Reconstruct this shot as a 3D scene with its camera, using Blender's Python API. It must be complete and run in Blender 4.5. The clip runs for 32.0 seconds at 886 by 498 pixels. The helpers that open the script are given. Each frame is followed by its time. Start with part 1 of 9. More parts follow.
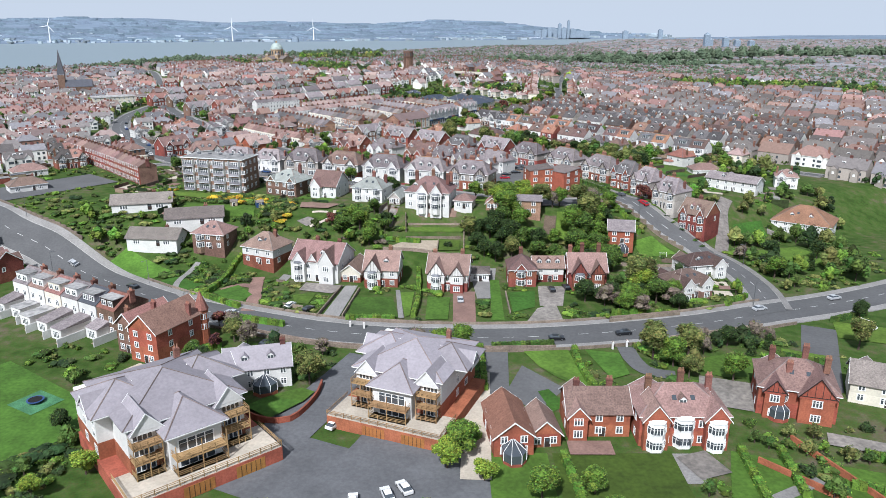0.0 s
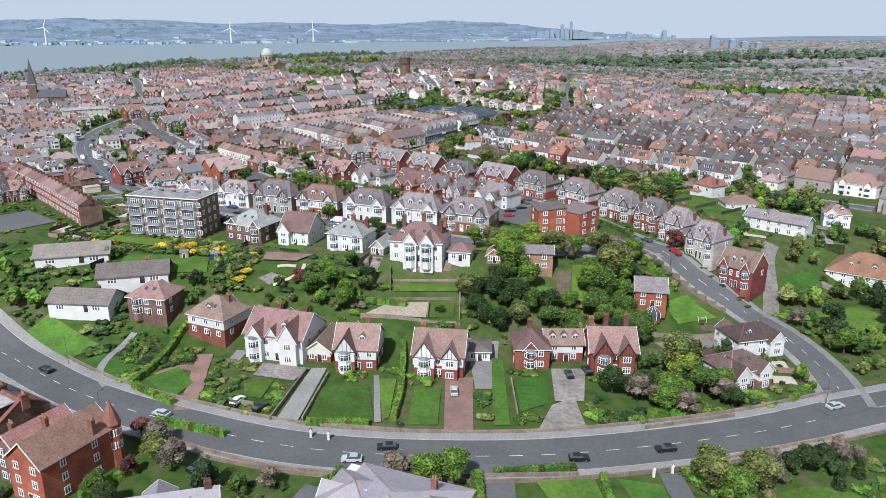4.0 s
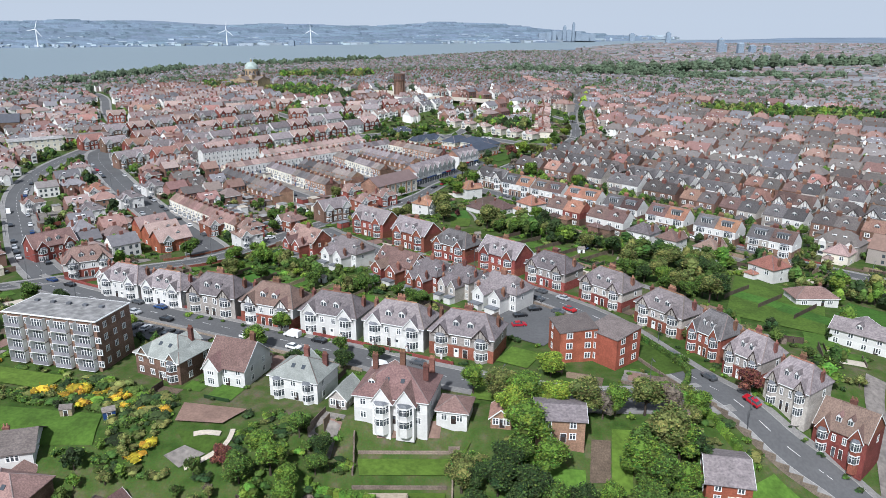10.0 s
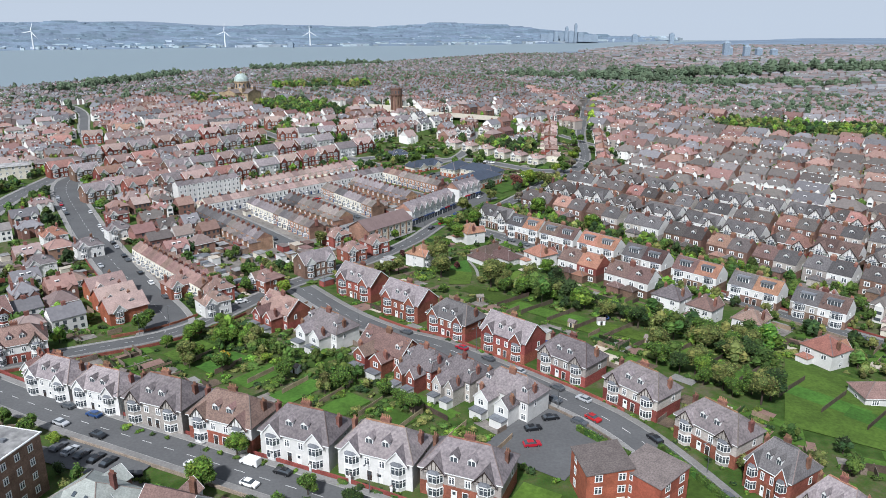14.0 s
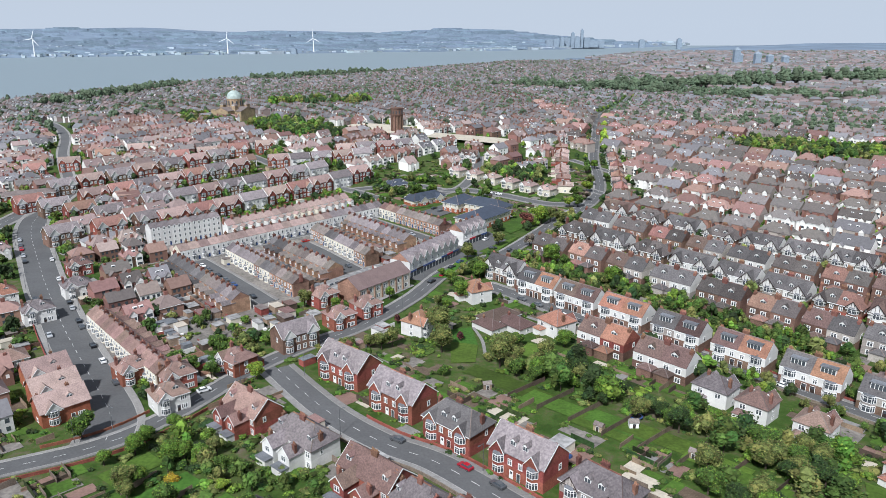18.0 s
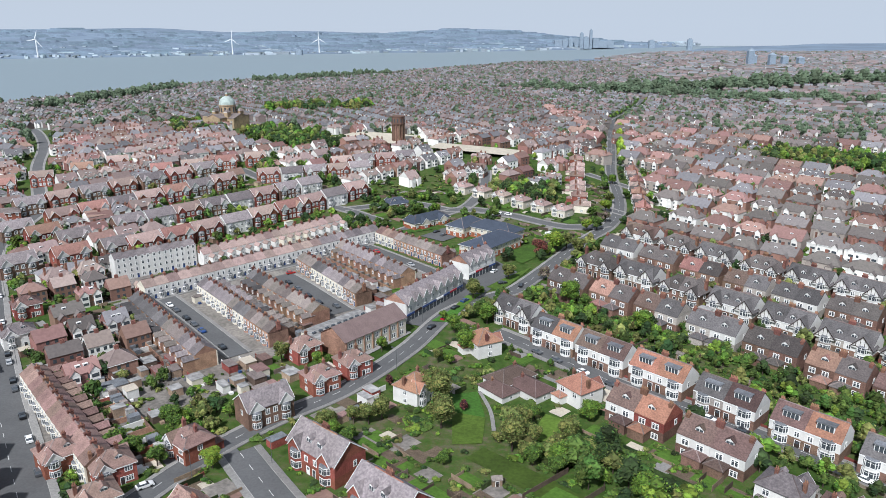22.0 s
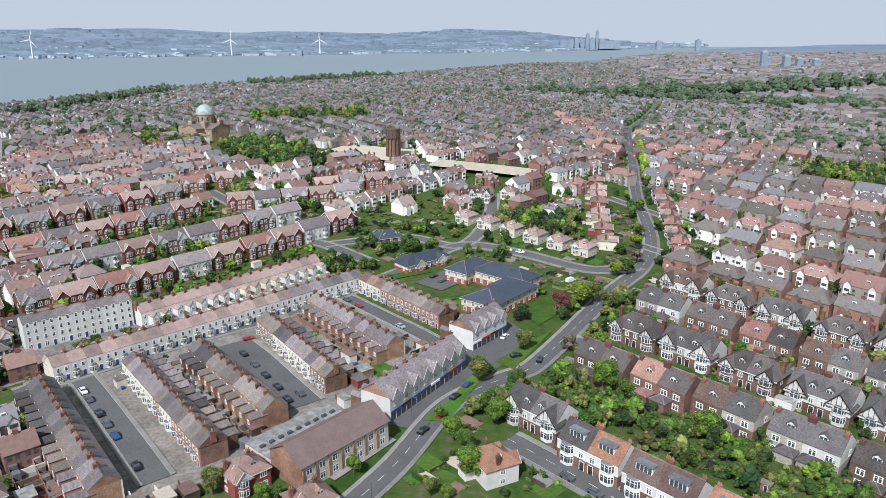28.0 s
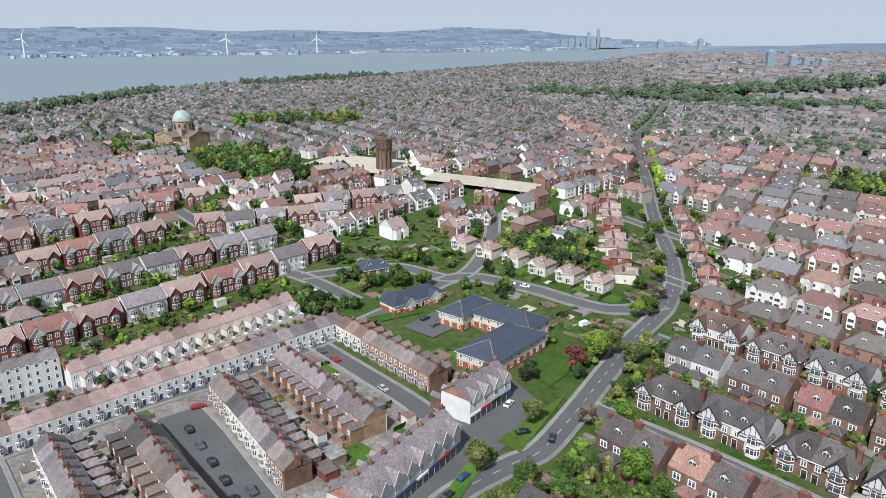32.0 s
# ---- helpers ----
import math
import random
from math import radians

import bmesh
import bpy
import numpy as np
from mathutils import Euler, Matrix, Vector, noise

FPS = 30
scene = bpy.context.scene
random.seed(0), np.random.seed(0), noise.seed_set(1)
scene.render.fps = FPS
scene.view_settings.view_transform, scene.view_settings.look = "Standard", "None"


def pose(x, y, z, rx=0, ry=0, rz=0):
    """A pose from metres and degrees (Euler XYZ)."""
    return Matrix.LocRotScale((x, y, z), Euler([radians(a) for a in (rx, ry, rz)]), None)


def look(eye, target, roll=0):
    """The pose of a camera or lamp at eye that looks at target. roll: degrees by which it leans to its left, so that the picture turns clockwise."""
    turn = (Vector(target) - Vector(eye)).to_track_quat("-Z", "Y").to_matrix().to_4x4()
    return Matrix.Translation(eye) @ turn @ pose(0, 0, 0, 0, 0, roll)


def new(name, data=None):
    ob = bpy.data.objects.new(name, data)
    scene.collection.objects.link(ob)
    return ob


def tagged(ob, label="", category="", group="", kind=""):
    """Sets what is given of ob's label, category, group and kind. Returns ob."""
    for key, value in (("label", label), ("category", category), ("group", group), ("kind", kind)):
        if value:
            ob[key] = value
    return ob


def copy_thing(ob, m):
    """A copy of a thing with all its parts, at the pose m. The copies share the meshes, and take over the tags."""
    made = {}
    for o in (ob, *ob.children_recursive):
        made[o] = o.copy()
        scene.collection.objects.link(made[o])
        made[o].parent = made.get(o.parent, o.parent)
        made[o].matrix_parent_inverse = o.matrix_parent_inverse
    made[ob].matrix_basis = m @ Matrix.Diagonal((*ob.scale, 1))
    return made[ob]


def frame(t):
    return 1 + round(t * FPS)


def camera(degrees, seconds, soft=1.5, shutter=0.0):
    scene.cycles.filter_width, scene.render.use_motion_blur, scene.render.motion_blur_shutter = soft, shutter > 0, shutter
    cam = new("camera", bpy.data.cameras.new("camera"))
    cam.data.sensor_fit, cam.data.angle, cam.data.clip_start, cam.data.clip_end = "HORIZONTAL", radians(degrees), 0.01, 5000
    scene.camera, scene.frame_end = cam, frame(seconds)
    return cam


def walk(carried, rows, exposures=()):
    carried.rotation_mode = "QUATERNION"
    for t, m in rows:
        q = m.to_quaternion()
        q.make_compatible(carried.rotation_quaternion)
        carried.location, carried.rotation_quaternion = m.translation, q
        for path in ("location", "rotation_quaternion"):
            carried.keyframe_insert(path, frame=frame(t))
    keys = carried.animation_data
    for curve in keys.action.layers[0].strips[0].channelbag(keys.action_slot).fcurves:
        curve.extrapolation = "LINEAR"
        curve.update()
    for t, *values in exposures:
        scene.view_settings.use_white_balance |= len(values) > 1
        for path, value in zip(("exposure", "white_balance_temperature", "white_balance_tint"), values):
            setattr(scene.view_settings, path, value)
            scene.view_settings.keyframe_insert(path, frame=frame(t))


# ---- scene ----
# The camera and its flight: a steady climb over the ridge, then level.
cam = camera(62.57, 32.0, soft=0.5)
PATH = [
    (0, 0.00, -0.00, 75.00, 72.539, -0.117, -0.000),
    (2, 1.58, 25.17, 76.91, 72.551, -0.046, 0.128),
    (4, 3.09, 50.36, 79.18, 72.561, -0.051, 0.134),
    (6, 4.40, 75.49, 82.47, 72.542, -0.074, 0.194),
    (8, 5.50, 100.41, 87.43, 72.544, -0.083, 0.202),
    (10, 6.11, 124.85, 92.99, 72.469, -0.101, 0.195),
    (12, 6.62, 148.43, 98.41, 72.425, -0.085, 0.224),
    (14, 7.40, 171.39, 103.98, 72.389, -0.054, 0.274),
    (16, 8.08, 194.78, 109.57, 72.495, -0.015, 0.399),
    (18, 8.70, 218.56, 113.58, 72.666, 0.071, 0.655),
    (20, 9.45, 242.24, 114.96, 72.634, 0.125, 1.019),
    (22, 10.09, 266.11, 115.04, 72.663, 0.099, 1.218),
    (24, 10.27, 290.50, 114.97, 72.614, 0.076, 1.388),
    (26, 10.38, 315.31, 115.09, 72.683, 0.039, 1.466),
    (28, 10.63, 340.23, 115.00, 72.690, 0.068, 1.503),
    (30, 11.22, 365.08, 114.97, 72.590, 0.092, 1.458),
    (32, 11.98, 390.15, 115.55, 72.582, 0.057, 1.472),
]
walk(cam, [(t, pose(*row)) for t, *row in PATH], exposures=[(0, 0.28, 5740, 9.2), (6, 0.18, 5700, 9.4), (14, 0.17, 5760, 8.6), (24, 0.17, 5800, 8.6), (32, 0.13, 5830, 8.6)])

# ---- world and sun: bright hazy overcast ----
world = bpy.data.worlds.new("sky")
scene.world = world
world.use_nodes = True
wn, wl = world.node_tree.nodes, world.node_tree.links
wn.clear()
sky = wn.new("ShaderNodeTexSky")
sky.sky_type = "NISHITA"
sky.sun_disc = False
sky.sun_elevation, sky.sun_rotation = radians(47), radians(202)
sky.air_density, sky.dust_density = 1.2, 4.0
cloud = wn.new("ShaderNodeBackground")
cloud.inputs[0].default_value = (0.87, 0.925, 1.0, 1)
sky_co, sky_z, sky_fall = wn.new("ShaderNodeTexCoord"), wn.new("ShaderNodeSeparateXYZ"), wn.new("ShaderNodeMapRange")
wl.new(sky_co.outputs["Generated"], sky_z.inputs[0])
wl.new(sky_z.outputs["Z"], sky_fall.inputs["Value"])
sky_fall.inputs["From Min"].default_value, sky_fall.inputs["From Max"].default_value = 0.0, 0.45
sky_fall.inputs["To Min"].default_value, sky_fall.inputs["To Max"].default_value = 0.76, 0.36
wl.new(sky_fall.outputs[0], cloud.inputs[1])
clear = wn.new("ShaderNodeBackground")
clear.inputs[1].default_value = 0.10
wl.new(sky.outputs[0], clear.inputs[0])
both = wn.new("ShaderNodeMixShader")
both.inputs[0].default_value = 0.78
wl.new(clear.outputs[0], both.inputs[1])
wl.new(cloud.outputs[0], both.inputs[2])
wout = wn.new("ShaderNodeOutputWorld")
wl.new(both.outputs[0], wout.inputs[0])
sun = new("sun", bpy.data.lights.new("sun", "SUN"))
sun.data.energy, sun.data.angle, sun.data.color = 5.0, radians(3), (1.0, 0.95, 0.88)
sun.matrix_world = look((-34, -86, 98), (0, 0, 0))

# ---- materials ----
MATS = {}


def surface(name, colour, rough=0.85, vary=0.12, dirt=0.35, scale=1.2, big=0.12, bump=0.3, courses=0.0, metal=0.0, island=False, grain=9.0, dark=0.45):
    """A worn surface: grain and stains at two scales, a tint that differs from piece to piece, and courses in the relief."""
    m = bpy.data.materials.new(name)
    m.use_nodes = True
    n, l = m.node_tree.nodes, m.node_tree.links
    b = n["Principled BSDF"]
    b.inputs["Roughness"].default_value, b.inputs["Metallic"].default_value = rough, metal
    b.inputs["Specular IOR Level"].default_value = 0.25
    co = n.new("ShaderNodeTexCoord")
    fine, broad = n.new("ShaderNodeTexNoise"), n.new("ShaderNodeTexNoise")
    fine.inputs["Scale"].default_value, broad.inputs["Scale"].default_value = scale * grain / 4, big * 3
    fine.inputs["Detail"].default_value, broad.inputs["Detail"].default_value = 4, 5
    for k in (fine, broad):
        l.new(co.outputs["Object"], k.inputs["Vector"])
    if island:
        who = n.new("ShaderNodeNewGeometry").outputs["Random Per Island"]
    else:
        who = n.new("ShaderNodeObjectInfo").outputs["Random"]
    hsv = n.new("ShaderNodeHueSaturation")
    hsv.inputs["Color"].default_value = (*colour, 1)
    val = n.new("ShaderNodeMapRange")
    val.inputs["To Min"].default_value, val.inputs["To Max"].default_value = 1 - vary * 1.6, 1 + vary * 1.6
    l.new(who, val.inputs["Value"])
    l.new(val.outputs[0], hsv.inputs["Value"])
    hue = n.new("ShaderNodeMapRange")
    hue.inputs["From Max"].default_value = 0.37
    hue.inputs["To Min"].default_value, hue.inputs["To Max"].default_value = 0.5 - vary * 0.09, 0.5 + vary * 0.09
    part_of = n.new("ShaderNodeMath")
    part_of.operation, part_of.inputs[1].default_value = "MODULO", 0.37
    l.new(who, part_of.inputs[0])
    l.new(part_of.outputs[0], hue.inputs["Value"])
    l.new(hue.outputs[0], hsv.inputs["Hue"])
    mix1, mix2 = n.new("ShaderNodeMix"), n.new("ShaderNodeMix")
    for k in (mix1, mix2):
        k.data_type = "RGBA"
        k.blend_type = "MULTIPLY"
    l.new(hsv.outputs[0], mix1.inputs["A"])
    r1, r2 = n.new("ShaderNodeValToRGB"), n.new("ShaderNodeValToRGB")
    r1.color_ramp.elements[0].position, r1.color_ramp.elements[1].position = 0.33, 0.66
    r1.color_ramp.elements[0].color = (1 - dirt, 1 - dirt, 1 - dirt * 0.95, 1)
    r1.color_ramp.elements[1].color = (1.0, 1.0, 1.0, 1)
    r2.color_ramp.elements[0].position, r2.color_ramp.elements[1].position = 0.36, 0.62
    r2.color_ramp.elements[0].color = (1 - dark, 1 - dark, 1 - dark, 1)
    l.new(fine.outputs["Fac"], r1.inputs[0])
    l.new(broad.outputs["Fac"], r2.inputs[0])
    mix1.inputs["Factor"].default_value, mix2.inputs["Factor"].default_value = 1.0, 0.7
    l.new(r1.outputs[0], mix1.inputs["B"])
    l.new(mix1.outputs["Result"], mix2.inputs["A"])
    l.new(r2.outputs[0], mix2.inputs["B"])
    l.new(mix2.outputs["Result"], b.inputs["Base Color"])
    if bump > 0:
        bp = n.new("ShaderNodeBump")
        bp.inputs["Strength"].default_value, bp.inputs["Distance"].default_value = bump, 0.05
        if courses > 0:
            wv = n.new("ShaderNodeTexWave")
            wv.bands_direction = "Z"
            wv.inputs["Scale"].default_value, wv.inputs["Distortion"].default_value = courses, 0.6
            l.new(co.outputs["Object"], wv.inputs["Vector"])
            add = n.new("ShaderNodeMath")
            l.new(wv.outputs["Fac"], add.inputs[0])
            l.new(fine.outputs["Fac"], add.inputs[1])
            l.new(add.outputs[0], bp.inputs["Height"])
        else:
            l.new(fine.outputs["Fac"], bp.inputs["Height"])
        l.new(bp.outputs[0], b.inputs["Normal"])
    MATS[name] = m
    return m


def foliage(name, colour, vary=0.3):
    m = surface(name, colour, rough=0.8, vary=vary * 1.25, dirt=0.45, scale=0.5, big=0.15, bump=0.0, island=True, dark=0.4)
    b = m.node_tree.nodes["Principled BSDF"]
    b.inputs["Subsurface Weight"].default_value = 0.0
    return m


# walls
surface("red_brick", (0.30, 0.098, 0.07), courses=2.2, vary=0.14)
surface("bright_brick", (0.37, 0.115, 0.068), courses=2.2, vary=0.1, dirt=0.25)
surface("brown_brick", (0.22, 0.135, 0.10), courses=2.2, vary=0.16)
surface("buff_brick", (0.40, 0.24, 0.165), courses=2.2, vary=0.14)
surface("white_render", (0.66, 0.65, 0.63), vary=0.06, dirt=0.1, dark=0.16, bump=0.12)
surface("cream_render", (0.68, 0.63, 0.53), vary=0.08, dirt=0.14, dark=0.2, bump=0.12)
surface("pebbledash", (0.47, 0.43, 0.39), vary=0.14, dirt=0.3, dark=0.25)
surface("white_paint", (0.80, 0.80, 0.79), vary=0.03, dirt=0.08, dark=0.12, rough=0.5, bump=0.0)
surface("dark_timber", (0.05, 0.035, 0.03), vary=0.1, bump=0.1)
surface("balcony_timber", (0.42, 0.27, 0.13), vary=0.1, dirt=0.2, bump=0.1)
surface("garage_timber", (0.38, 0.17, 0.05), vary=0.1, dirt=0.2, bump=0.1)
surface("grey_cladding", (0.30, 0.29, 0.32), vary=0.1, dirt=0.2)
# roofs
surface("slate", (0.262, 0.228, 0.232), rough=0.75, courses=1.5, vary=0.22, dirt=0.42, dark=0.3, scale=0.8)
surface("lilac_slate", (0.30, 0.275, 0.30), rough=0.6, courses=1.5, vary=0.1, dirt=0.16, dark=0.14, scale=0.8)
surface("dark_slate", (0.10, 0.105, 0.125), rough=0.55, courses=1.5, vary=0.15, dirt=0.2, dark=0.22)
surface("blue_slate", (0.06, 0.072, 0.10), rough=0.55, courses=1.5, vary=0.06, dirt=0.2, dark=0.2)
surface("green_slate", (0.33, 0.345, 0.32), rough=0.7, courses=1.5, vary=0.12, dirt=0.25, dark=0.3)
surface("brown_tile", (0.275, 0.18, 0.155), courses=1.5, vary=0.22, dirt=0.42, dark=0.3)
surface("grey_tile", (0.255, 0.218, 0.198), courses=1.5, vary=0.22, dirt=0.42, dark=0.3)
surface("red_tile", (0.335, 0.19, 0.155), courses=1.5, vary=0.2, dirt=0.4, dark=0.3)
surface("orange_tile", (0.33, 0.165, 0.115), courses=1.5, vary=0.16, dirt=0.38, dark=0.3)
surface("pink_tile", (0.37, 0.275, 0.245), courses=1.5, vary=0.18, dirt=0.35, dark=0.25)
surface("hall_tile", (0.20, 0.145, 0.138), courses=1.5, vary=0.05, dirt=0.2, dark=0.2)
surface("flat_roof", (0.40, 0.39, 0.38), vary=0.14, dirt=0.4, dark=0.5, scale=0.3, courses=0)
surface("ridge_tile", (0.25, 0.20, 0.185), vary=0.3, dirt=0.3)
surface("chimney_brick", (0.235, 0.115, 0.085), courses=3, vary=0.2)
surface("clay_pot", (0.38, 0.20, 0.13), vary=0.2)
surface("lead", (0.20, 0.21, 0.23), rough=0.5, vary=0.1)
# ground
surface("asphalt", (0.122, 0.122, 0.125), rough=0.9, vary=0.04, dirt=0.16, dark=0.2, scale=0.6, big=0.03)
surface("dark_asphalt", (0.135, 0.137, 0.145), rough=0.9, vary=0.05, dirt=0.2, dark=0.25, scale=0.6, big=0.05)
surface("paving", (0.27, 0.26, 0.25), vary=0.08, dirt=0.25, dark=0.25, scale=0.8, big=0.06)
surface("red_paving", (0.26, 0.165, 0.135), vary=0.1, dirt=0.25, dark=0.3, scale=0.8, big=0.08)
surface("pale_paving", (0.55, 0.49, 0.40), vary=0.08, dirt=0.2, dark=0.22, scale=0.8, big=0.08)
surface("sand", (0.42, 0.35, 0.27), vary=0.04, dirt=0.3, dark=0.25, scale=0.8, big=0.08)
surface("kerb_stone", (0.40, 0.39, 0.37), vary=0.08, dirt=0.25)
surface("road_paint", (0.72, 0.72, 0.70), vary=0.06, dirt=0.4, dark=0.3)
surface("lawn", (0.08, 0.16, 0.022), vary=0.26, dirt=0.32, dark=0.4, scale=0.5, big=0.05, rough=0.95)
surface("soil", (0.16, 0.12, 0.085), vary=0.1, dirt=0.4, dark=0.4)
surface("stone_wall", (0.30, 0.24, 0.19), vary=0.15, dirt=0.4, courses=2)
surface("yard", (0.27, 0.245, 0.22), vary=0.14, dirt=0.4, dark=0.45, scale=0.4, big=0.06)
surface("fence_timber", (0.15, 0.115, 0.085), vary=0.25, dirt=0.35)
surface("timber_pale", (0.40, 0.31, 0.21), vary=0.2, dirt=0.3)
# plants
foliage("leaf_bright", (0.15, 0.255, 0.034))
foliage("leaf_mid", (0.080, 0.138, 0.027))
foliage("leaf_dark", (0.040, 0.072, 0.022))
foliage("leaf_olive", (0.19, 0.21, 0.06))
foliage("leaf_lime", (0.27, 0.37, 0.045))
foliage("leaf_copper", (0.25, 0.10, 0.065))
foliage("leaf_gorse", (0.55, 0.38, 0.03))
foliage("leaf_plum", (0.085, 0.03, 0.035))
foliage("twig", (0.19, 0.155, 0.12))
surface("bark", (0.11, 0.085, 0.065), vary=0.2, dirt=0.4)
surface("play_green", (0.10, 0.27, 0.13), vary=0.05, bump=0)
surface("field_tile", (0.125, 0.11, 0.104), courses=1.5, vary=0.24, dirt=0.42, dark=0.3)
surface("field_slate", (0.14, 0.131, 0.132), rough=0.8, courses=1.5, vary=0.24, dirt=0.4, dark=0.3)
surface("field_brown", (0.15, 0.102, 0.088), courses=1.5, vary=0.24, dirt=0.42, dark=0.3)
# vehicles
for cname, ccol in (("black", (0.014, 0.015, 0.018)), ("silver", (0.42, 0.43, 0.45)), ("white", (0.78, 0.78, 0.78)), ("red", (0.36, 0.012, 0.02)), ("blue", (0.025, 0.06, 0.19)), ("grey", (0.09, 0.095, 0.105))):
    cm = surface("car_" + cname, ccol, rough=0.28, vary=0.08, dirt=0.06, dark=0.05, bump=0.0)
    cm.node_tree.nodes["Principled BSDF"].inputs["Coat Weight"].default_value = 0.6
surface("tyre", (0.02, 0.02, 0.02), vary=0.05, bump=0)
surface("rim", (0.45, 0.45, 0.47), rough=0.35, metal=0.9, bump=0, vary=0.05)
surface("lamp_metal", (0.25, 0.26, 0.27), rough=0.5, metal=0.6, bump=0)
surface("lamp_red", (0.4, 0.02, 0.02), rough=0.3, bump=0)
surface("copper_green", (0.50, 0.585, 0.55), rough=0.6, vary=0.05, dirt=0.25)
surface("church_stone", (0.44, 0.33, 0.21), vary=0.08, dirt=0.25, courses=1.5)
surface("turbine_white", (0.82, 0.84, 0.86), rough=0.5, vary=0.03, dirt=0.05, bump=0)
# far country: fields, sheds, woods and towers of the opposite shore; the pale blue-grey is haze put into the colour
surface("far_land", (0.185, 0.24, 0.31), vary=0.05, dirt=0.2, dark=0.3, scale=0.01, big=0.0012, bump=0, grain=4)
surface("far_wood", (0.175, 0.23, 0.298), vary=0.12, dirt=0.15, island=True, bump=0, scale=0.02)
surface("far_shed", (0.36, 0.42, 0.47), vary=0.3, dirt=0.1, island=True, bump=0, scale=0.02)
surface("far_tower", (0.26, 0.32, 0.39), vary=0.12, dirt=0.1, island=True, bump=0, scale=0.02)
# ground of the distant suburbs, greyed and paled to imitate haze
surface("hazed_suburb_ground", (0.17, 0.185, 0.15), vary=0.05, dirt=0.3, dark=0.4, scale=0.05, big=0.006, bump=0, grain=4)

glass = bpy.data.materials.new("window_glass")
glass.use_nodes = True
gb = glass.node_tree.nodes["Principled BSDF"]
gb.inputs["Base Color"].default_value, gb.inputs["Roughness"].default_value = (0.06, 0.07, 0.082, 1), 0.08
gb.inputs["Specular IOR Level"].default_value = 0.8
MATS["glass"] = glass
water = bpy.data.materials.new("river_water")
water.use_nodes = True
wb, wnod, wlk = water.node_tree.nodes["Principled BSDF"], water.node_tree.nodes, water.node_tree.links
wb.inputs["Base Color"].default_value, wb.inputs["Roughness"].default_value = (0.20, 0.245, 0.275, 1), 0.55
wco, wno, wbp = wnod.new("ShaderNodeTexCoord"), wnod.new("ShaderNodeTexNoise"), wnod.new("ShaderNodeBump")
wno.inputs["Scale"].default_value = 0.08
wno.inputs["Detail"].default_value = 6
wbp.inputs["Strength"].default_value, wbp.inputs["Distance"].default_value = 0.25, 1.0
wlk.new(wco.outputs["Object"], wno.inputs["Vector"])
wlk.new(wno.outputs["Fac"], wbp.inputs["Height"])
wlk.new(wbp.outputs[0], wb.inputs["Normal"])
wb.inputs["Specular IOR Level"].default_value = 0.16
MATS["water"] = water

# rough grass, scrub and bare soil of the open ground; over the distant suburbs a greyer, paler colour has the haze in
# it
gm = bpy.data.materials.new("open_ground")
gm.use_nodes = True
gn, gl = gm.node_tree.nodes, gm.node_tree.links
gco = gn.new("ShaderNodeTexCoord")
g1, g2, g3 = gn.new("ShaderNodeTexNoise"), gn.new("ShaderNodeTexNoise"), gn.new("ShaderNodeTexNoise")
g1.inputs["Scale"].default_value, g2.inputs["Scale"].default_value, g3.inputs["Scale"].default_value = 0.035, 0.35, 2.5
for k in (g1, g2, g3):
    k.inputs["Detail"].default_value = 5
    gl.new(gco.outputs["Object"], k.inputs["Vector"])
gr = gn.new("ShaderNodeValToRGB")
for pos, col in ((0.38, (0.048, 0.09, 0.018, 1)), (0.47, (0.072, 0.125, 0.027, 1)), (0.55, (0.10, 0.13, 0.042, 1)), (0.66, (0.17, 0.145, 0.10, 1))):
    e = gr.color_ramp.elements.new(pos)
    e.color = col
gr.color_ramp.elements.remove(gr.color_ramp.elements[0])
gr.color_ramp.elements.remove(gr.color_ramp.elements[-1])
gmx = gn.new("ShaderNodeMix")
gmx.inputs["Factor"].default_value = 0.5
gl.new(g1.outputs["Fac"], gmx.inputs["A"])
gl.new(g2.outputs["Fac"], gmx.inputs["B"])
gl.new(gmx.outputs["Result"], gr.inputs[0])
gmul = gn.new("ShaderNodeMix")
gmul.data_type, gmul.blend_type = "RGBA", "MULTIPLY"
gmul.inputs["Factor"].default_value = 0.6
gl.new(gr.outputs[0], gmul.inputs["A"])
gl.new(g3.outputs["Color"], gmul.inputs["B"])
gbs = gn["Principled BSDF"]
gbs.inputs["Roughness"].default_value = 0.95
gbs.inputs["Specular IOR Level"].default_value = 0.1
gl.new(gmul.outputs["Result"], gbs.inputs["Base Color"])
gbp = gn.new("ShaderNodeBump")
gbp.inputs["Strength"].default_value, gbp.inputs["Distance"].default_value = 0.6, 0.3
gl.new(g2.outputs["Fac"], gbp.inputs["Height"])
gl.new(gbp.outputs[0], gbs.inputs["Normal"])
MATS["open_ground"] = gm


# ---- the lie of the land ----
def ease(a, b, v):
    u = min(max((v - a) / (b - a), 0.0), 1.0)
    return u * u * (3 - 2 * u)


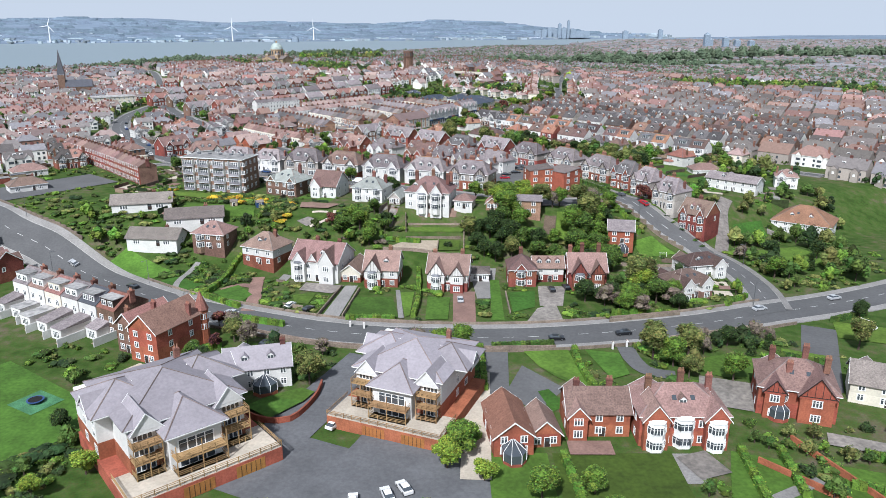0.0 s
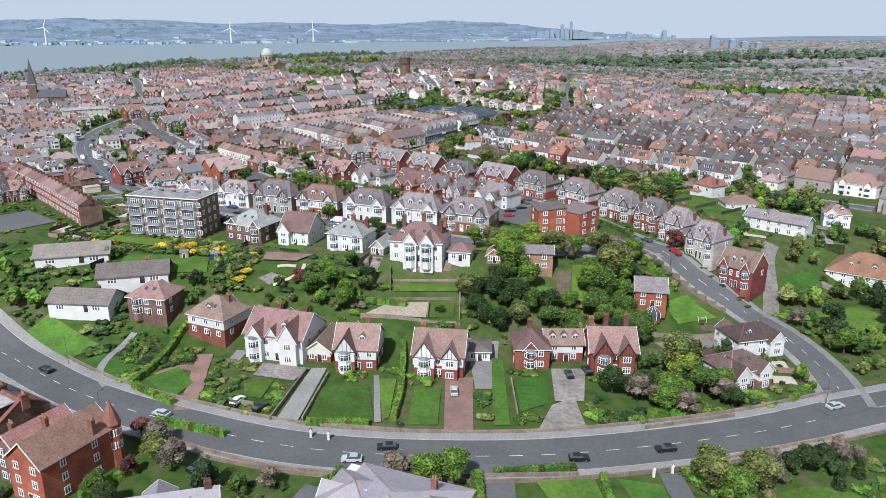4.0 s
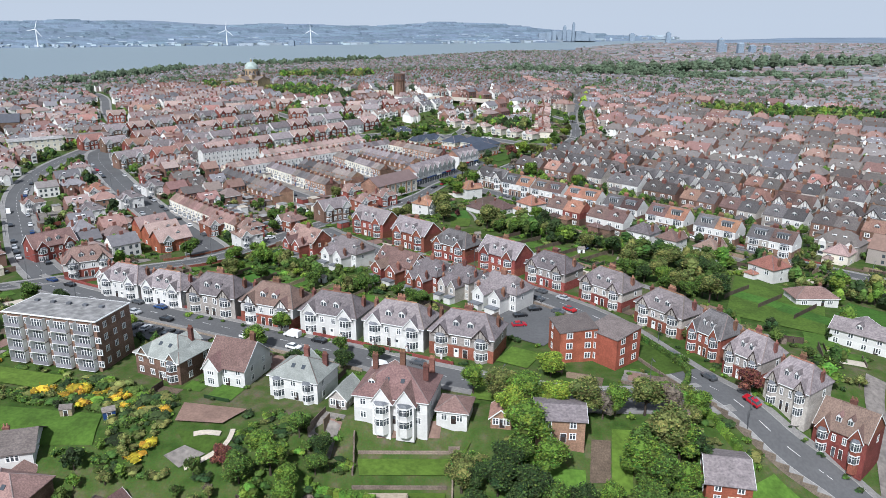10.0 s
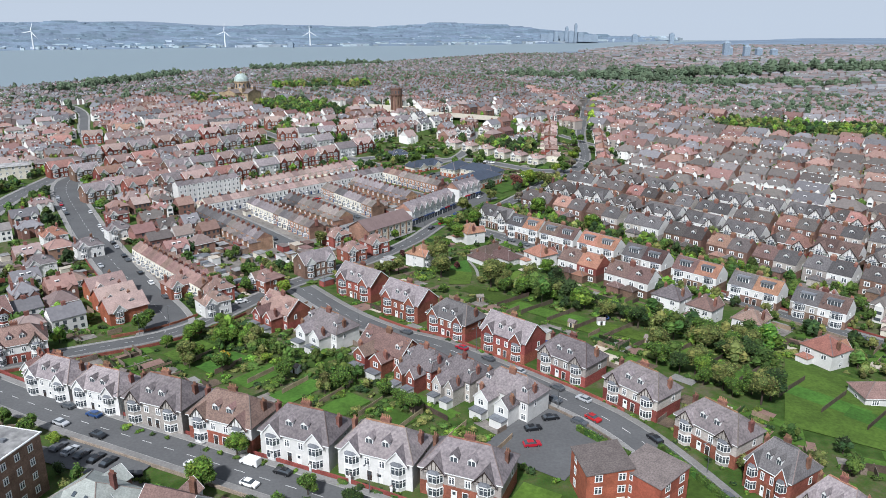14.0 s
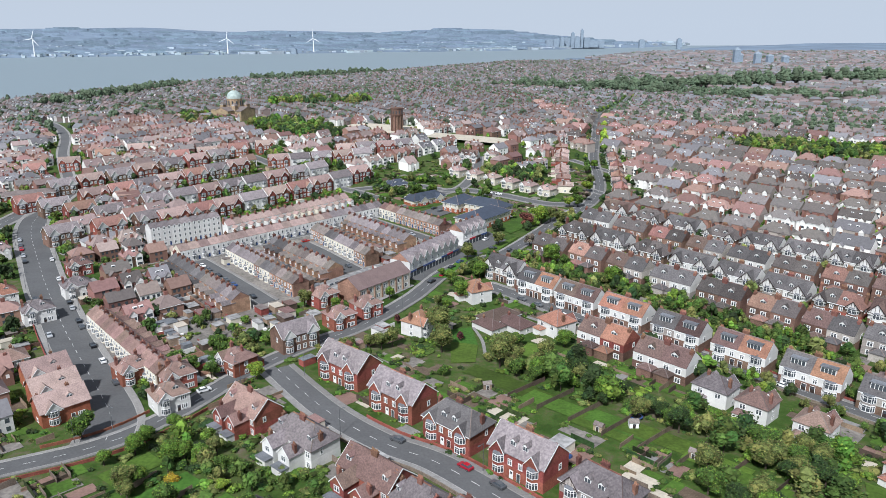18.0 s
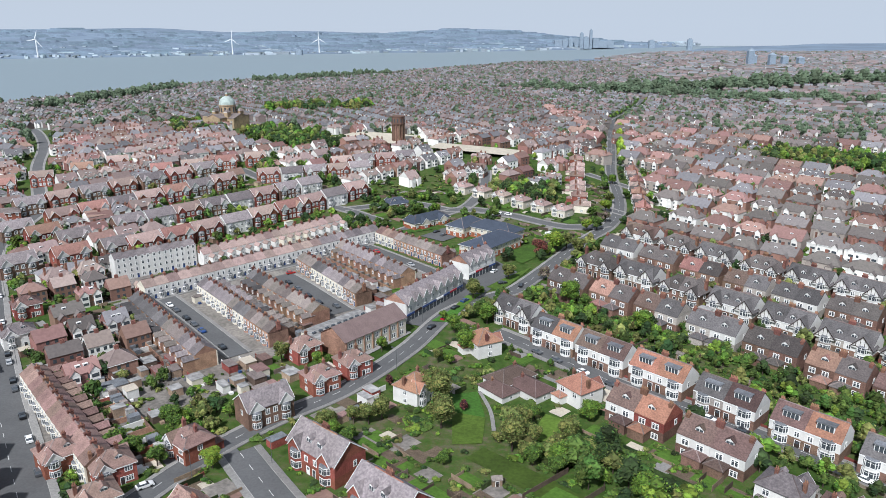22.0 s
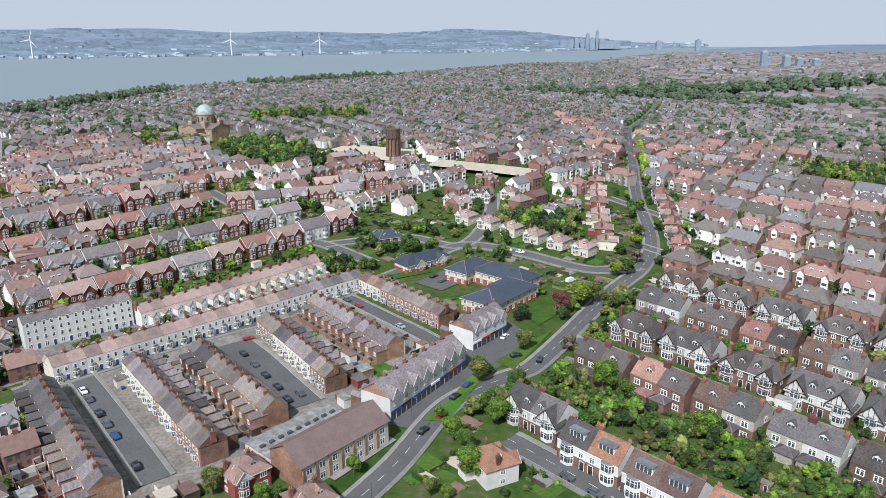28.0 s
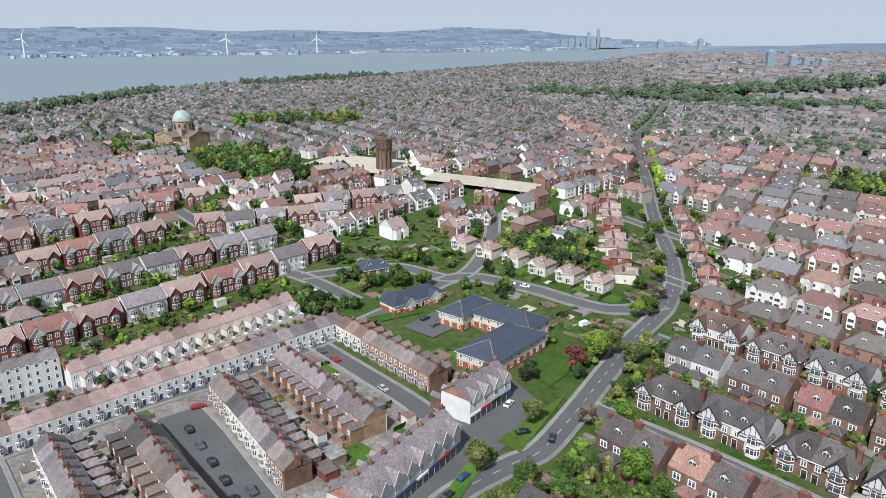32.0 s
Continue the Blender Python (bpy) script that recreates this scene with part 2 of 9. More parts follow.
def ground(x, y):
    """Height of the land: a low shelf by the main road, a garden bank up to the ridge, a hill by the church, the river far off."""
    foot = 232 + 0.18 * max(x - 20, 0) + 0.25 * max(x - 60, 0)
    g = -8 + 14.5 * ease(foot, foot + 38, y)
    steps = ease(-25, -20, x) * (1 - ease(8, 13, x))
    if steps > 0 and 234 < y < 272:
        cut = -6 + 2.4 * ease(236, 242, y) + 1.4 * ease(242, 243.2, y) + 2.5 * ease(255.5, 257.5, y) + 3.0 * ease(264.5, 266.5, y) + 3.2 * ease(266.5, 271, y)
        g += (cut - g) * steps * ease(234, 238, y) * (1 - ease(269, 272, y))
    g -= 4 * ease(330, 470, y)
    g -= 5 * ease(70, 170, x) * ease(250, 330, y)
    g += 14 * ease(640, 880, y) * (1 - ease(40, 260, x)) * ease(-620, -330, x)
    g -= 42 * ease(980, 2000, y + 0.7 * max(-x - 150, 0)) * (1 - ease(100, 800, x))
    g -= 16 * ease(700, 1900, y) * ease(0, 700, x)
    g = max(g, -26 + 0.004 * max(x, 0))
    near, far = shore(x)
    g -= 30 * ease(near - 60, near + 60, y) * (1 - ease(far - 40, far + 40, y))
    g += (90 + 12 * math.sin(x * 0.0021) + 7 * math.sin(x * 0.0063 + 1)) * ease(far, far + 1000, y) * (1 - 0.8 * ease(300, 1500, x))
    return g


NEAR_BANK = ((-3600, 1150), (-1000, 1430), (-832, 1600), (-700, 1890), (-571, 2110), (-172, 2460), (197, 2930), (900, 3720), (1300, 4300), (3600, 6200))
FAR_BANK = ((-3600, 2600), (-1857, 3287), (-1029, 3621), (-12, 3960), (581, 4232), (1200, 4640), (3600, 6600))


def bank(line, x):
    for (xa, ya), (xb, yb) in zip(line, line[1:]):
        if x <= xb:
            return ya + (yb - ya) * (x - xa) / (xb - xa)
    return line[-1][1]


def shore(x):
    near = bank(NEAR_BANK, x)
    return near, max(bank(FAR_BANK, x), near + 140)


# ---- building blocks ----
class Mesh:
    """Gathers boxes, roofs and rings with a material each, for one part."""

    def __init__(self):
        self.v, self.f, self.m, self.mats = [], [], [], []

    def mat(self, name):
        if name not in self.mats:
            self.mats.append(name)
        return self.mats.index(name)

    def poly(self, pts, name):
        i = len(self.v)
        self.v.extend(pts)
        self.f.append(tuple(range(i, i + len(pts))))
        self.m.append(self.mat(name))

    def hull(self, pts, faces, name):
        i = len(self.v)
        self.v.extend(pts)
        k = self.mat(name)
        for f in faces:
            self.f.append(tuple(i + j for j in f))
            self.m.append(k)

    def box(self, x0, x1, y0, y1, z0, z1, name):
        self.hull([(x0, y0, z0), (x1, y0, z0), (x1, y1, z0), (x0, y1, z0), (x0, y0, z1), (x1, y0, z1), (x1, y1, z1), (x0, y1, z1)],
                  [(3, 2, 1, 0), (4, 5, 6, 7), (0, 1, 5, 4), (1, 2, 6, 5), (2, 3, 7, 6), (3, 0, 4, 7)], name)

    def prism(self, ring, z0, z1, name, top=None):
        """An upright prism on a ring of (x, y), counter-clockwise; top: scale of the upper ring about its middle."""
        n = len(ring)
        cx, cy = sum(p[0] for p in ring) / n, sum(p[1] for p in ring) / n
        s = 1 if top is None else top
        pts = [(x, y, z0) for x, y in ring] + [(cx + (x - cx) * s, cy + (y - cy) * s, z1) for x, y in ring]
        faces = [(i, (i + 1) % n, n + (i + 1) % n, n + i) for i in range(n)] + [tuple(range(n - 1, -1, -1)), tuple(range(n, 2 * n))]
        self.hull(pts, faces, name)

    def tube(self, x, y, z0, z1, r0, r1, name, n=8):
        ring = [(x + r0 * math.cos(6.2832 * i / n), y + r0 * math.sin(6.2832 * i / n)) for i in range(n)]
        self.prism(ring, z0, z1, name, r1 / r0)

    def gable(self, x0, x1, y0, y1, ze, zr, name, along="x", over=0.35, wall=None, thick=0.16, edge=None):
        """A pitched roof with real thickness on the box x0..x1, y0..y1; wall: material of the gable triangles."""
        flip = along == "y"
        if flip:
            x0, x1, y0, y1 = y0, y1, x0, x1
        cy = (y0 + y1) / 2
        slope = (zr - ze) / (cy - y0)
        a, b, e = x0 - over, x1 + over, ze - over * slope

        def put(pts):
            return [(q[1], q[0], q[2]) if flip else q for q in pts]
        for s in (1, -1):
            ye = y0 - over if s == 1 else y1 + over
            pts = [(a, ye, e), (b, ye, e), (b, cy, zr), (a, cy, zr), (a, ye, e + thick), (b, ye, e + thick), (b, cy, zr + thick), (a, cy, zr + thick)]
            fs = [(3, 2, 1, 0), (4, 5, 6, 7), (0, 1, 5, 4), (1, 2, 6, 5), (2, 3, 7, 6), (3, 0, 4, 7)]
            if (s == -1) != flip:
                fs = [tuple(reversed(f)) for f in fs]
            self.hull(put(pts), fs, name)
        if edge:
            for x in (a - .03, b - .05):
                for s in (1, -1):
                    ye = y0 - over if s == 1 else y1 + over
                    pts = [(x, ye, e - .12), (x + .08, ye, e - .12), (x + .08, cy, zr - .12), (x, cy, zr - .12), (x, ye, e + thick + .03), (x + .08, ye, e + thick + .03), (x + .08, cy, zr + thick + .03), (x, cy, zr + thick + .03)]
                    fs = [(3, 2, 1, 0), (4, 5, 6, 7), (0, 1, 5, 4), (1, 2, 6, 5), (2, 3, 7, 6), (3, 0, 4, 7)]
                    if (s == -1) != flip:
                        fs = [tuple(reversed(f)) for f in fs]
                    self.hull(put(pts), fs, edge)
        if wall:
            for x, inner in ((x0, 0.2), (x1, -0.2)):
                pts = [(x, y0, ze - 0.02), (x, y1, ze - 0.02), (x, cy, zr - 0.02), (x + inner, y0, ze - 0.02), (x + inner, y1, ze - 0.02), (x + inner, cy, zr - 0.02)]
                self.hull(put(pts), [(0, 1, 2), (5, 4, 3), (0, 2, 5, 3), (1, 4, 5, 2), (0, 3, 4, 1)], wall)

    def hip(self, x0, x1, y0, y1, ze, zr, name, over=0.4, thick=0.16, ridge=None, caps="ridge_tile"):
        """A hipped roof, its ridge along the longer side; ridge: half length of the ridge."""
        x0, x1, y0, y1 = x0 - over, x1 + over, y0 - over, y1 + over
        ze = ze - 0.12
        cx, cy = (x0 + x1) / 2, (y0 + y1) / 2
        w, d = x1 - x0, y1 - y0
        if w >= d:
            h = max(w / 2 - d / 2, 0.05) if ridge is None else ridge
            a, b = (cx - h, cy, zr), (cx + h, cy, zr)
        else:
            h = max(d / 2 - w / 2, 0.05) if ridge is None else ridge
            a, b = (cx, cy - h, zr), (cx, cy + h, zr)
        base = [(x0, y0), (x1, y0), (x1, y1), (x0, y1)]
        pts = [(x, y, ze) for x, y in base] + [(x, y, ze + thick) for x, y in base] + [a, b]
        fs = [(3, 2, 1, 0), (0, 1, 5, 4), (1, 2, 6, 5), (2, 3, 7, 6), (3, 0, 4, 7)]
        fs += [(4, 5, 9, 8), (5, 6, 9), (6, 7, 8, 9), (7, 4, 8)] if w >= d else [(4, 5, 8), (5, 6, 9, 8), (6, 7, 9), (7, 4, 8, 9)]
        self.hull(pts, fs, name)
        self.box(x0 + .02, x1 - .02, y0 - .03, y0 + .03, ze - .1, ze + .1, "white_paint")
        if caps:
            rise = .11
            for k, (px, py) in enumerate(base):
                q = a if (k in (0, 3) if w >= d else k in (0, 1)) else b
                nx, ny = -(q[1] - py), q[0] - px
                L = math.hypot(nx, ny) / .13
                nx, ny = nx / L, ny / L
                self.hull([(px - nx, py - ny, ze + thick), (px + nx, py + ny, ze + thick), (q[0] + nx, q[1] + ny, q[2]), (q[0] - nx, q[1] - ny, q[2]), (px, py, ze + thick + rise), (q[0], q[1], q[2] + rise)], [(0, 4, 5, 3), (4, 1, 2, 5), (0, 1, 4), (2, 3, 5)], caps)

    def data(self, name):
        me = bpy.data.meshes.new(name)
        me.from_pydata(self.v, [], self.f)
        for k in self.mats:
            me.materials.append(MATS[k])
        me.polygons.foreach_set("material_index", self.m)
        me.update()
        return me


def part(name, mesh, parent, label="", at=None, turn=0.0):
    """One mesh object under a thing or a part; mesh is a Mesh or mesh data that is shared."""
    ob = new(name, mesh.data(name) if isinstance(mesh, Mesh) else mesh)
    ob.parent = parent
    if at:
        ob.location = at
        ob.rotation_euler = (0, 0, radians(turn))
    if label:
        ob["label"] = label
    return ob


def single(name, mesh, label, category, kind="", group=""):
    return tagged(new(name, mesh.data(name)), label, category, group, kind)


def root(name, label, category, group=""):
    return tagged(new(name), label, category, group)


def place(ob, x, y, turn, dz=0.0):
    """Sets a thing on the land."""
    ob.matrix_basis = pose(x, y, ground(x, y) + dz, 0, 0, turn)
    return ob


TAKEN = {}      # circles of the plan that are built over, by cells of 24 m


def claim(x, y, r):
    TAKEN.setdefault((int(x // 24), int(y // 24)), []).append((x, y, r))


def is_free(x, y, r):
    i, j = int(x // 24), int(y // 24)
    return all((x - a) ** 2 + (y - b) ** 2 > (r + c) ** 2 for k in (-1, 0, 1) for n in (-1, 0, 1) for a, b, c in TAKEN.get((i + k, j + n), ()))


# ---- windows, doors, chimneys ----
SHARED = {}


def window_mesh(w, h, bars=1, frame="white_paint"):
    key = ("window", w, h, bars, frame)
    if key not in SHARED:
        m = Mesh()
        f = 0.13
        m.box(-w / 2, w / 2, -0.03, 0.1, 0, h, "glass")
        m.box(-w / 2 - f, w / 2 + f, -0.09, 0.04, -f, 0.02, frame)
        m.box(-w / 2 - f, w / 2 + f, -0.07, 0.04, h - 0.02, h + f, frame)
        for i in range(bars + 2):
            x = -w / 2 + w * i / (bars + 1)
            m.box(x - f * 0.75, x + f * 0.75, -0.07, 0.04, 0.02, h - 0.02, frame)
        m.box(-w / 2, w / 2, -0.06, 0.04, h * 0.68, h * 0.68 + 0.07, frame)
        SHARED[key] = m.data("window")
    return SHARED[key]


def door_mesh(colour="dark_timber", w=1.0, h=2.1):
    key = ("door", colour, w)
    if key not in SHARED:
        m = Mesh()
        m.box(-w / 2, w / 2, -0.04, 0.1, 0, h, colour)
        m.box(-w / 2 - 0.1, -w / 2, -0.08, 0.08, 0, h + 0.1, "white_paint")
        m.box(w / 2, w / 2 + 0.1, -0.08, 0.08, 0, h + 0.1, "white_paint")
        m.box(-w / 2, w / 2, -0.08, 0.08, h, h + 0.1, "white_paint")
        m.box(-w * 0.3, w * 0.3, -0.06, 0.05, h * 0.6, h * 0.9, "glass")
        SHARED[key] = m.data("door")
    return SHARED[key]


def chimney_mesh(h=2.6, w=1.5, d=0.75, pots=4, brick="chimney_brick"):
    key = ("chimney", h, w, d, pots, brick)
    if key not in SHARED:
        m = Mesh()
        m.box(-w / 2, w / 2, -d / 2, d / 2, -1.6, h, brick)
        m.box(-w / 2 - 0.09, w / 2 + 0.09, -d / 2 - 0.09, d / 2 + 0.09, h - 0.35, h - 0.15, brick)
        for i in range(pots):
            x = -w / 2 + w * (i + 0.5) / pots
            m.tube(x, 0, h, h + 0.65, 0.15, 0.11, "clay_pot", 6)
        SHARED[key] = m.data("chimney")
    return SHARED[key]


def bay_mesh(w=3.0, d=1.0, h=5.6, wall="red_brick", frame="white_paint", cap="lead", floors=2):
    """A canted bay with a band of glass at each floor and a little hipped cap."""
    key = ("bay", w, d, h, wall, frame, cap)
    if key not in SHARED:
        m = Mesh()
        ring = [(-w / 2, 0), (-w / 2 + d * 0.75, -d), (w / 2 - d * 0.75, -d), (w / 2, 0)]
        grow = lambda s: [(x * (1 + s), y * (1 + s * 2.0)) for x, y in ring]
        m.prism(ring, -1.5, h, wall)
        for k in range(floors):
            z = 0.9 + k * h / floors
            m.prism(grow(0.03), z, z + 1.55, "glass")
            m.prism(grow(0.055), z - 0.14, z, frame)
            m.prism(grow(0.055), z + 1.55, z + 1.75, frame)
            m.prism(grow(0.045), z + 1.05, z + 1.12, frame)
            for (xa, ya), (xb, yb) in zip(ring, ring[1:]):
                n = max(2, round(math.hypot(xb - xa, yb - ya) / 0.7))
                for i in range(n + 1):
                    px, py = (xa + (xb - xa) * i / n) * 1.045, (ya + (yb - ya) * i / n) * 1.09
                    m.box(px - 0.06, px + 0.06, py - 0.05, py + 0.05, z, z + 1.55, frame)
        m.prism(grow(0.08), h, h + 0.5, cap, 0.55)
        SHARED[key] = m.data("bay_window")
    return SHARED[key]


def dormer_mesh(roof="slate", w=1.6):
    key = ("dormer", roof, w)
    if key not in SHARED:
        m = Mesh()
        m.box(-w / 2, w / 2, 0, 2.4, -0.6, 1.15, "white_paint")
        m.box(-w / 2 + 0.16, w / 2 - 0.16, -0.05, 0.05, 0.1, 1.0, "glass")
        m.box(-0.05, 0.05, -0.08, 0.06, 0.1, 1.0, "white_paint")
        m.gable(-w / 2, w / 2, -0.05, 2.4, 1.15, 1.15 + w * 0.42, roof, "y", 0.15, "white_paint", 0.1)
        SHARED[key] = m.data("dormer")
    return SHARED[key]


def timbered_gable(w, h, roof, wall="white_render", depth=3.2, boards=True):
    """A front gable with dark boards on render and a roof that runs back into the main slope."""
    m = Mesh()
    m.gable(-w / 2, w / 2, 0, depth, 0, h, roof, "y", 0.28, wall, 0.12, "dark_timber" if boards else "white_paint")
    m.box(-w / 2 + 0.1, w / 2 - 0.1, 0.05, depth, -0.6, 0.04, wall)
    if boards:
        for i in range(1, 5):
            x = -w / 2 + w * i / 5
            top = h * (1 - abs(x) / (w / 2)) - 0.15
            if top > 0.3:
                m.box(x - 0.06, x + 0.06, -0.05, 0.03, 0, top, "dark_timber")
        m.box(-w / 2, w / 2, -0.06, 0.03, -0.05, 0.1, "dark_timber")
    return m


# ---- the ground, the river and the far shore ----
def axis(lo, hi, fine0, fine1, step, grow=1.22):
    a = [fine0 + step * i for i in range(int((fine1 - fine0) / step) + 1)]
    s = step
    while a[-1] < hi:
        s = min(s * grow, 160)
        a.append(min(a[-1] + s, hi))
    s = step
    while a[0] > lo:
        s = min(s * grow, 160)
        a.insert(0, max(a[0] - s, lo))
    return a


def sheet(name, xs, ys, height, mat, label, category):
    me = bpy.data.meshes.new(name)
    nx = len(xs)
    me.from_pydata([(x, y, height(x, y)) for y in ys for x in xs], [],
                   [(j * nx + i, j * nx + i + 1, (j + 1) * nx + i + 1, (j + 1) * nx + i) for j in range(len(ys) - 1) for i in range(nx - 1)])
    me.materials.append(MATS[mat])
    me.polygons.foreach_set("use_smooth", [True] * len(me.polygons))
    return tagged(new(name, me), label, category, kind="structure")


XS, YS = axis(-3600, 3600, -230, 210, 3.0), axis(-400, 4900, 90, 700, 3.0)
land = sheet("ground", XS, YS, ground, "open_ground", "uneven ground of grass, scrub and bare soil", "ground")
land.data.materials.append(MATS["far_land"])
land.data.materials.append(MATS["hazed_suburb_ground"])
# far and outer ground gets the colours with haze mixed in
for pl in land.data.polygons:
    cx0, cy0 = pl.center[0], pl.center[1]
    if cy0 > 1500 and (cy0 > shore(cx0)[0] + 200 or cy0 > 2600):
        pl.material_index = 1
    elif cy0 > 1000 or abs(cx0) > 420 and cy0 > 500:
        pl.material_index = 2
sheet("water", axis(-3600, 3600, -1500, 1500, 300, 1.5), [1100, 1800, 2300, 2800, 3300, 3800, 4300, 4900], lambda x, y: -30.0, "water", "wide grey-brown tidal river under haze", "river")


def along_line(pts, step):
    """Points of a rounded polyline, step metres apart, each with its direction."""
    fine = []
    n = len(pts)
    for i in range(n - 1):
        p0, p1, p2, p3 = pts[max(i - 1, 0)], pts[i], pts[i + 1], pts[min(i + 2, n - 1)]
        k = max(2, int(math.dist(p1, p2) / 1.0))
        for j in range(k):
            t = j / k
            fine.append(tuple(0.5 * (2 * p1[c] + (p2[c] - p0[c]) * t + (2 * p0[c] - 5 * p1[c] + 4 * p2[c] - p3[c]) * t * t + (3 * p1[c] - p0[c] - 3 * p2[c] + p3[c]) * t ** 3) for c in (0, 1)))
    fine.append(pts[-1])
    out, gone, nxt = [], 0.0, 0.0
    for a, b in zip(fine, fine[1:]):
        d = math.dist(a, b)
        while nxt <= gone + d and d > 0:
            t = (nxt - gone) / d
            out.append((a[0] + (b[0] - a[0]) * t, a[1] + (b[1] - a[1]) * t, (b[0] - a[0]) / d, (b[1] - a[1]) / d))
            nxt += step
        gone += d
    return out


def strip(mesh, line, left, right, dz, mat, skirt=0.0):
    """A band beside a line, from left to right metres to its right-hand side, lying on the land."""
    rows = []
    n = max(1, int(abs(right - left) / 2.5))
    for x, y, dx, dy in line:
        row = []
        for i in range(n + 1):
            s = left + (right - left) * i / n
            px, py = x + dy * s, y - dx * s
            row.append((px, py, ground(px, py) + dz))
        rows.append(row)
    k = mesh.mat(mat)
    for r0, r1 in zip(rows, rows[1:]):
        for i in range(n):
            b = len(mesh.v)
            mesh.v.extend([r0[i], r0[i + 1], r1[i + 1], r1[i]])
            mesh.f.append((b, b + 1, b + 2, b + 3))
            mesh.m.append(k)
        if skirt:
            for e in (0, n):
                b = len(mesh.v)
                p, q = r0[e], r1[e]
                mesh.v.extend([p, q, (q[0], q[1], q[2] - skirt), (p[0], p[1], p[2] - skirt)])
                mesh.f.append((b, b + 1, b + 2, b + 3))
                mesh.m.append(k)


ROADS = {}


def road(name, pts, half, label, walk_w=2.2, lines=True, mat="asphalt", over=0.0, step=3.0):
    """A road with raised pavements, kerbs and worn centre dashes."""
    line = along_line(pts, step)
    ROADS[name] = line
    for x, y, _, _ in line[:: max(1, int(4 / step))]:
        claim(x, y, half + walk_w)
    m = Mesh()
    strip(m, line, -half, half, 0.16 + over, mat)
    single("road", m, label, "road", "structure")
    if walk_w > 0:
        for s in (-1, 1):
            m = Mesh()
            strip(m, line, s * (half + 0.15), s * (half + walk_w), 0.28 + over, "paving", 0.4)
            strip(m, line, s * half, s * (half + 0.15), 0.285 + over, "kerb_stone", 0.3)
            single("pavement", m, "flagged pavement with a stone kerb beside the road", "pavement", "structure")
    if lines:
        m = Mesh()
        dash = along_line(pts, 1.0)
        for i in range(0, len(dash) - 4, 7):
            strip(m, dash[i:i + 4], -0.08, 0.08, 0.20 + over, "road_paint")
        single("road_marking", m, "worn white centre dashes on the road", "road marking", "structure")
    return line


LAYERS = [0]


def lane(name, pts, half, mat, label, dz=.24):
    """A drive or path along a curved line."""
    LAYERS[0] += 1
    m = Mesh()
    line = along_line(pts, 1.5)
    strip(m, line, -half, half, dz + .005 * (LAYERS[0] % 24), mat)
    for x, y, _, _ in line:
        claim(x, y, half)
    return single(name, m, label, name, "structure")




def patch(name, cx, cy, w, d, turn, mat, label, dz=0.1, cell=2.2, category="", round_it=False):
    """A level-lying cover of lawn, paving or yard that follows the land."""
    if name != "yard":
        LAYERS[0] += 1
        dz += .005 * (LAYERS[0] % 24)
    m = Mesh()
    c, s = math.cos(radians(turn)), math.sin(radians(turn))
    if name not in ("yard", "reservoir_top"):
        for i in range(max(1, round(w / 2.6))):
            for j in range(max(1, round(d / 2.6))):
                u, v = -w / 2 + w * (i + .5) / max(1, round(w / 2.6)), -d / 2 + d * (j + .5) / max(1, round(d / 2.6))
                claim(cx + u * c - v * s, cy + u * s + v * c, 1.3)
    nx, ny = max(1, int(w / cell)), max(1, int(d / cell))
    grid = {}
    for j in range(ny + 1):
        for i in range(nx + 1):
            u, v = (i / nx - 0.5) * w, (j / ny - 0.5) * d
            if round_it:
                k = math.sqrt(1 - (2 * u / w) ** 2 / 2) , math.sqrt(1 - (2 * v / d) ** 2 / 2)
                u, v = u * k[1], v * k[0]
            x, y = cx + u * c - v * s, cy + u * s + v * c
            grid[i, j] = (x, y, ground(x, y) + dz)
    k = m.mat(mat)
    base = {}
    for key, p in grid.items():
        base[key] = len(m.v)
        m.v.append(p)
    for j in range(ny):
        for i in range(nx):
            m.f.append((base[i, j], base[i + 1, j], base[i + 1, j + 1], base[i, j + 1]))
            m.m.append(k)
    return single(name, m, label, category or name.replace("_", " "), "structure")


def plot(name, corners, mat, label, dz=0.2):
    """A cover with four free corners, counter-clockwise, that follows the land."""
    LAYERS[0] += 1
    dz += .005 * (LAYERS[0] % 24)
    a, b, c, d = corners
    n = max(2, round(max(math.dist(a, b), math.dist(c, d)) / 1.8))
    k = max(2, round(max(math.dist(b, c), math.dist(d, a)) / 1.8))
    m, rows = Mesh(), []
    for j in range(k + 1):
        v = j / k
        rows.append([])
        for i in range(n + 1):
            u = i / n
            x, y = ((a[q] * (1 - u) + b[q] * u) * (1 - v) + (d[q] * (1 - u) + c[q] * u) * v for q in (0, 1))
            rows[j].append(len(m.v))
            m.v.append((x, y, ground(x, y) + dz))
            claim(x, y, 1.0)
    for r0, r1 in zip(rows, rows[1:]):
        for i in range(n):
            m.f.append((r0[i], r0[i + 1], r1[i + 1], r1[i]))
            m.m.append(m.mat(mat))
    return single(name, m, label, name.replace("_", " "), "structure")


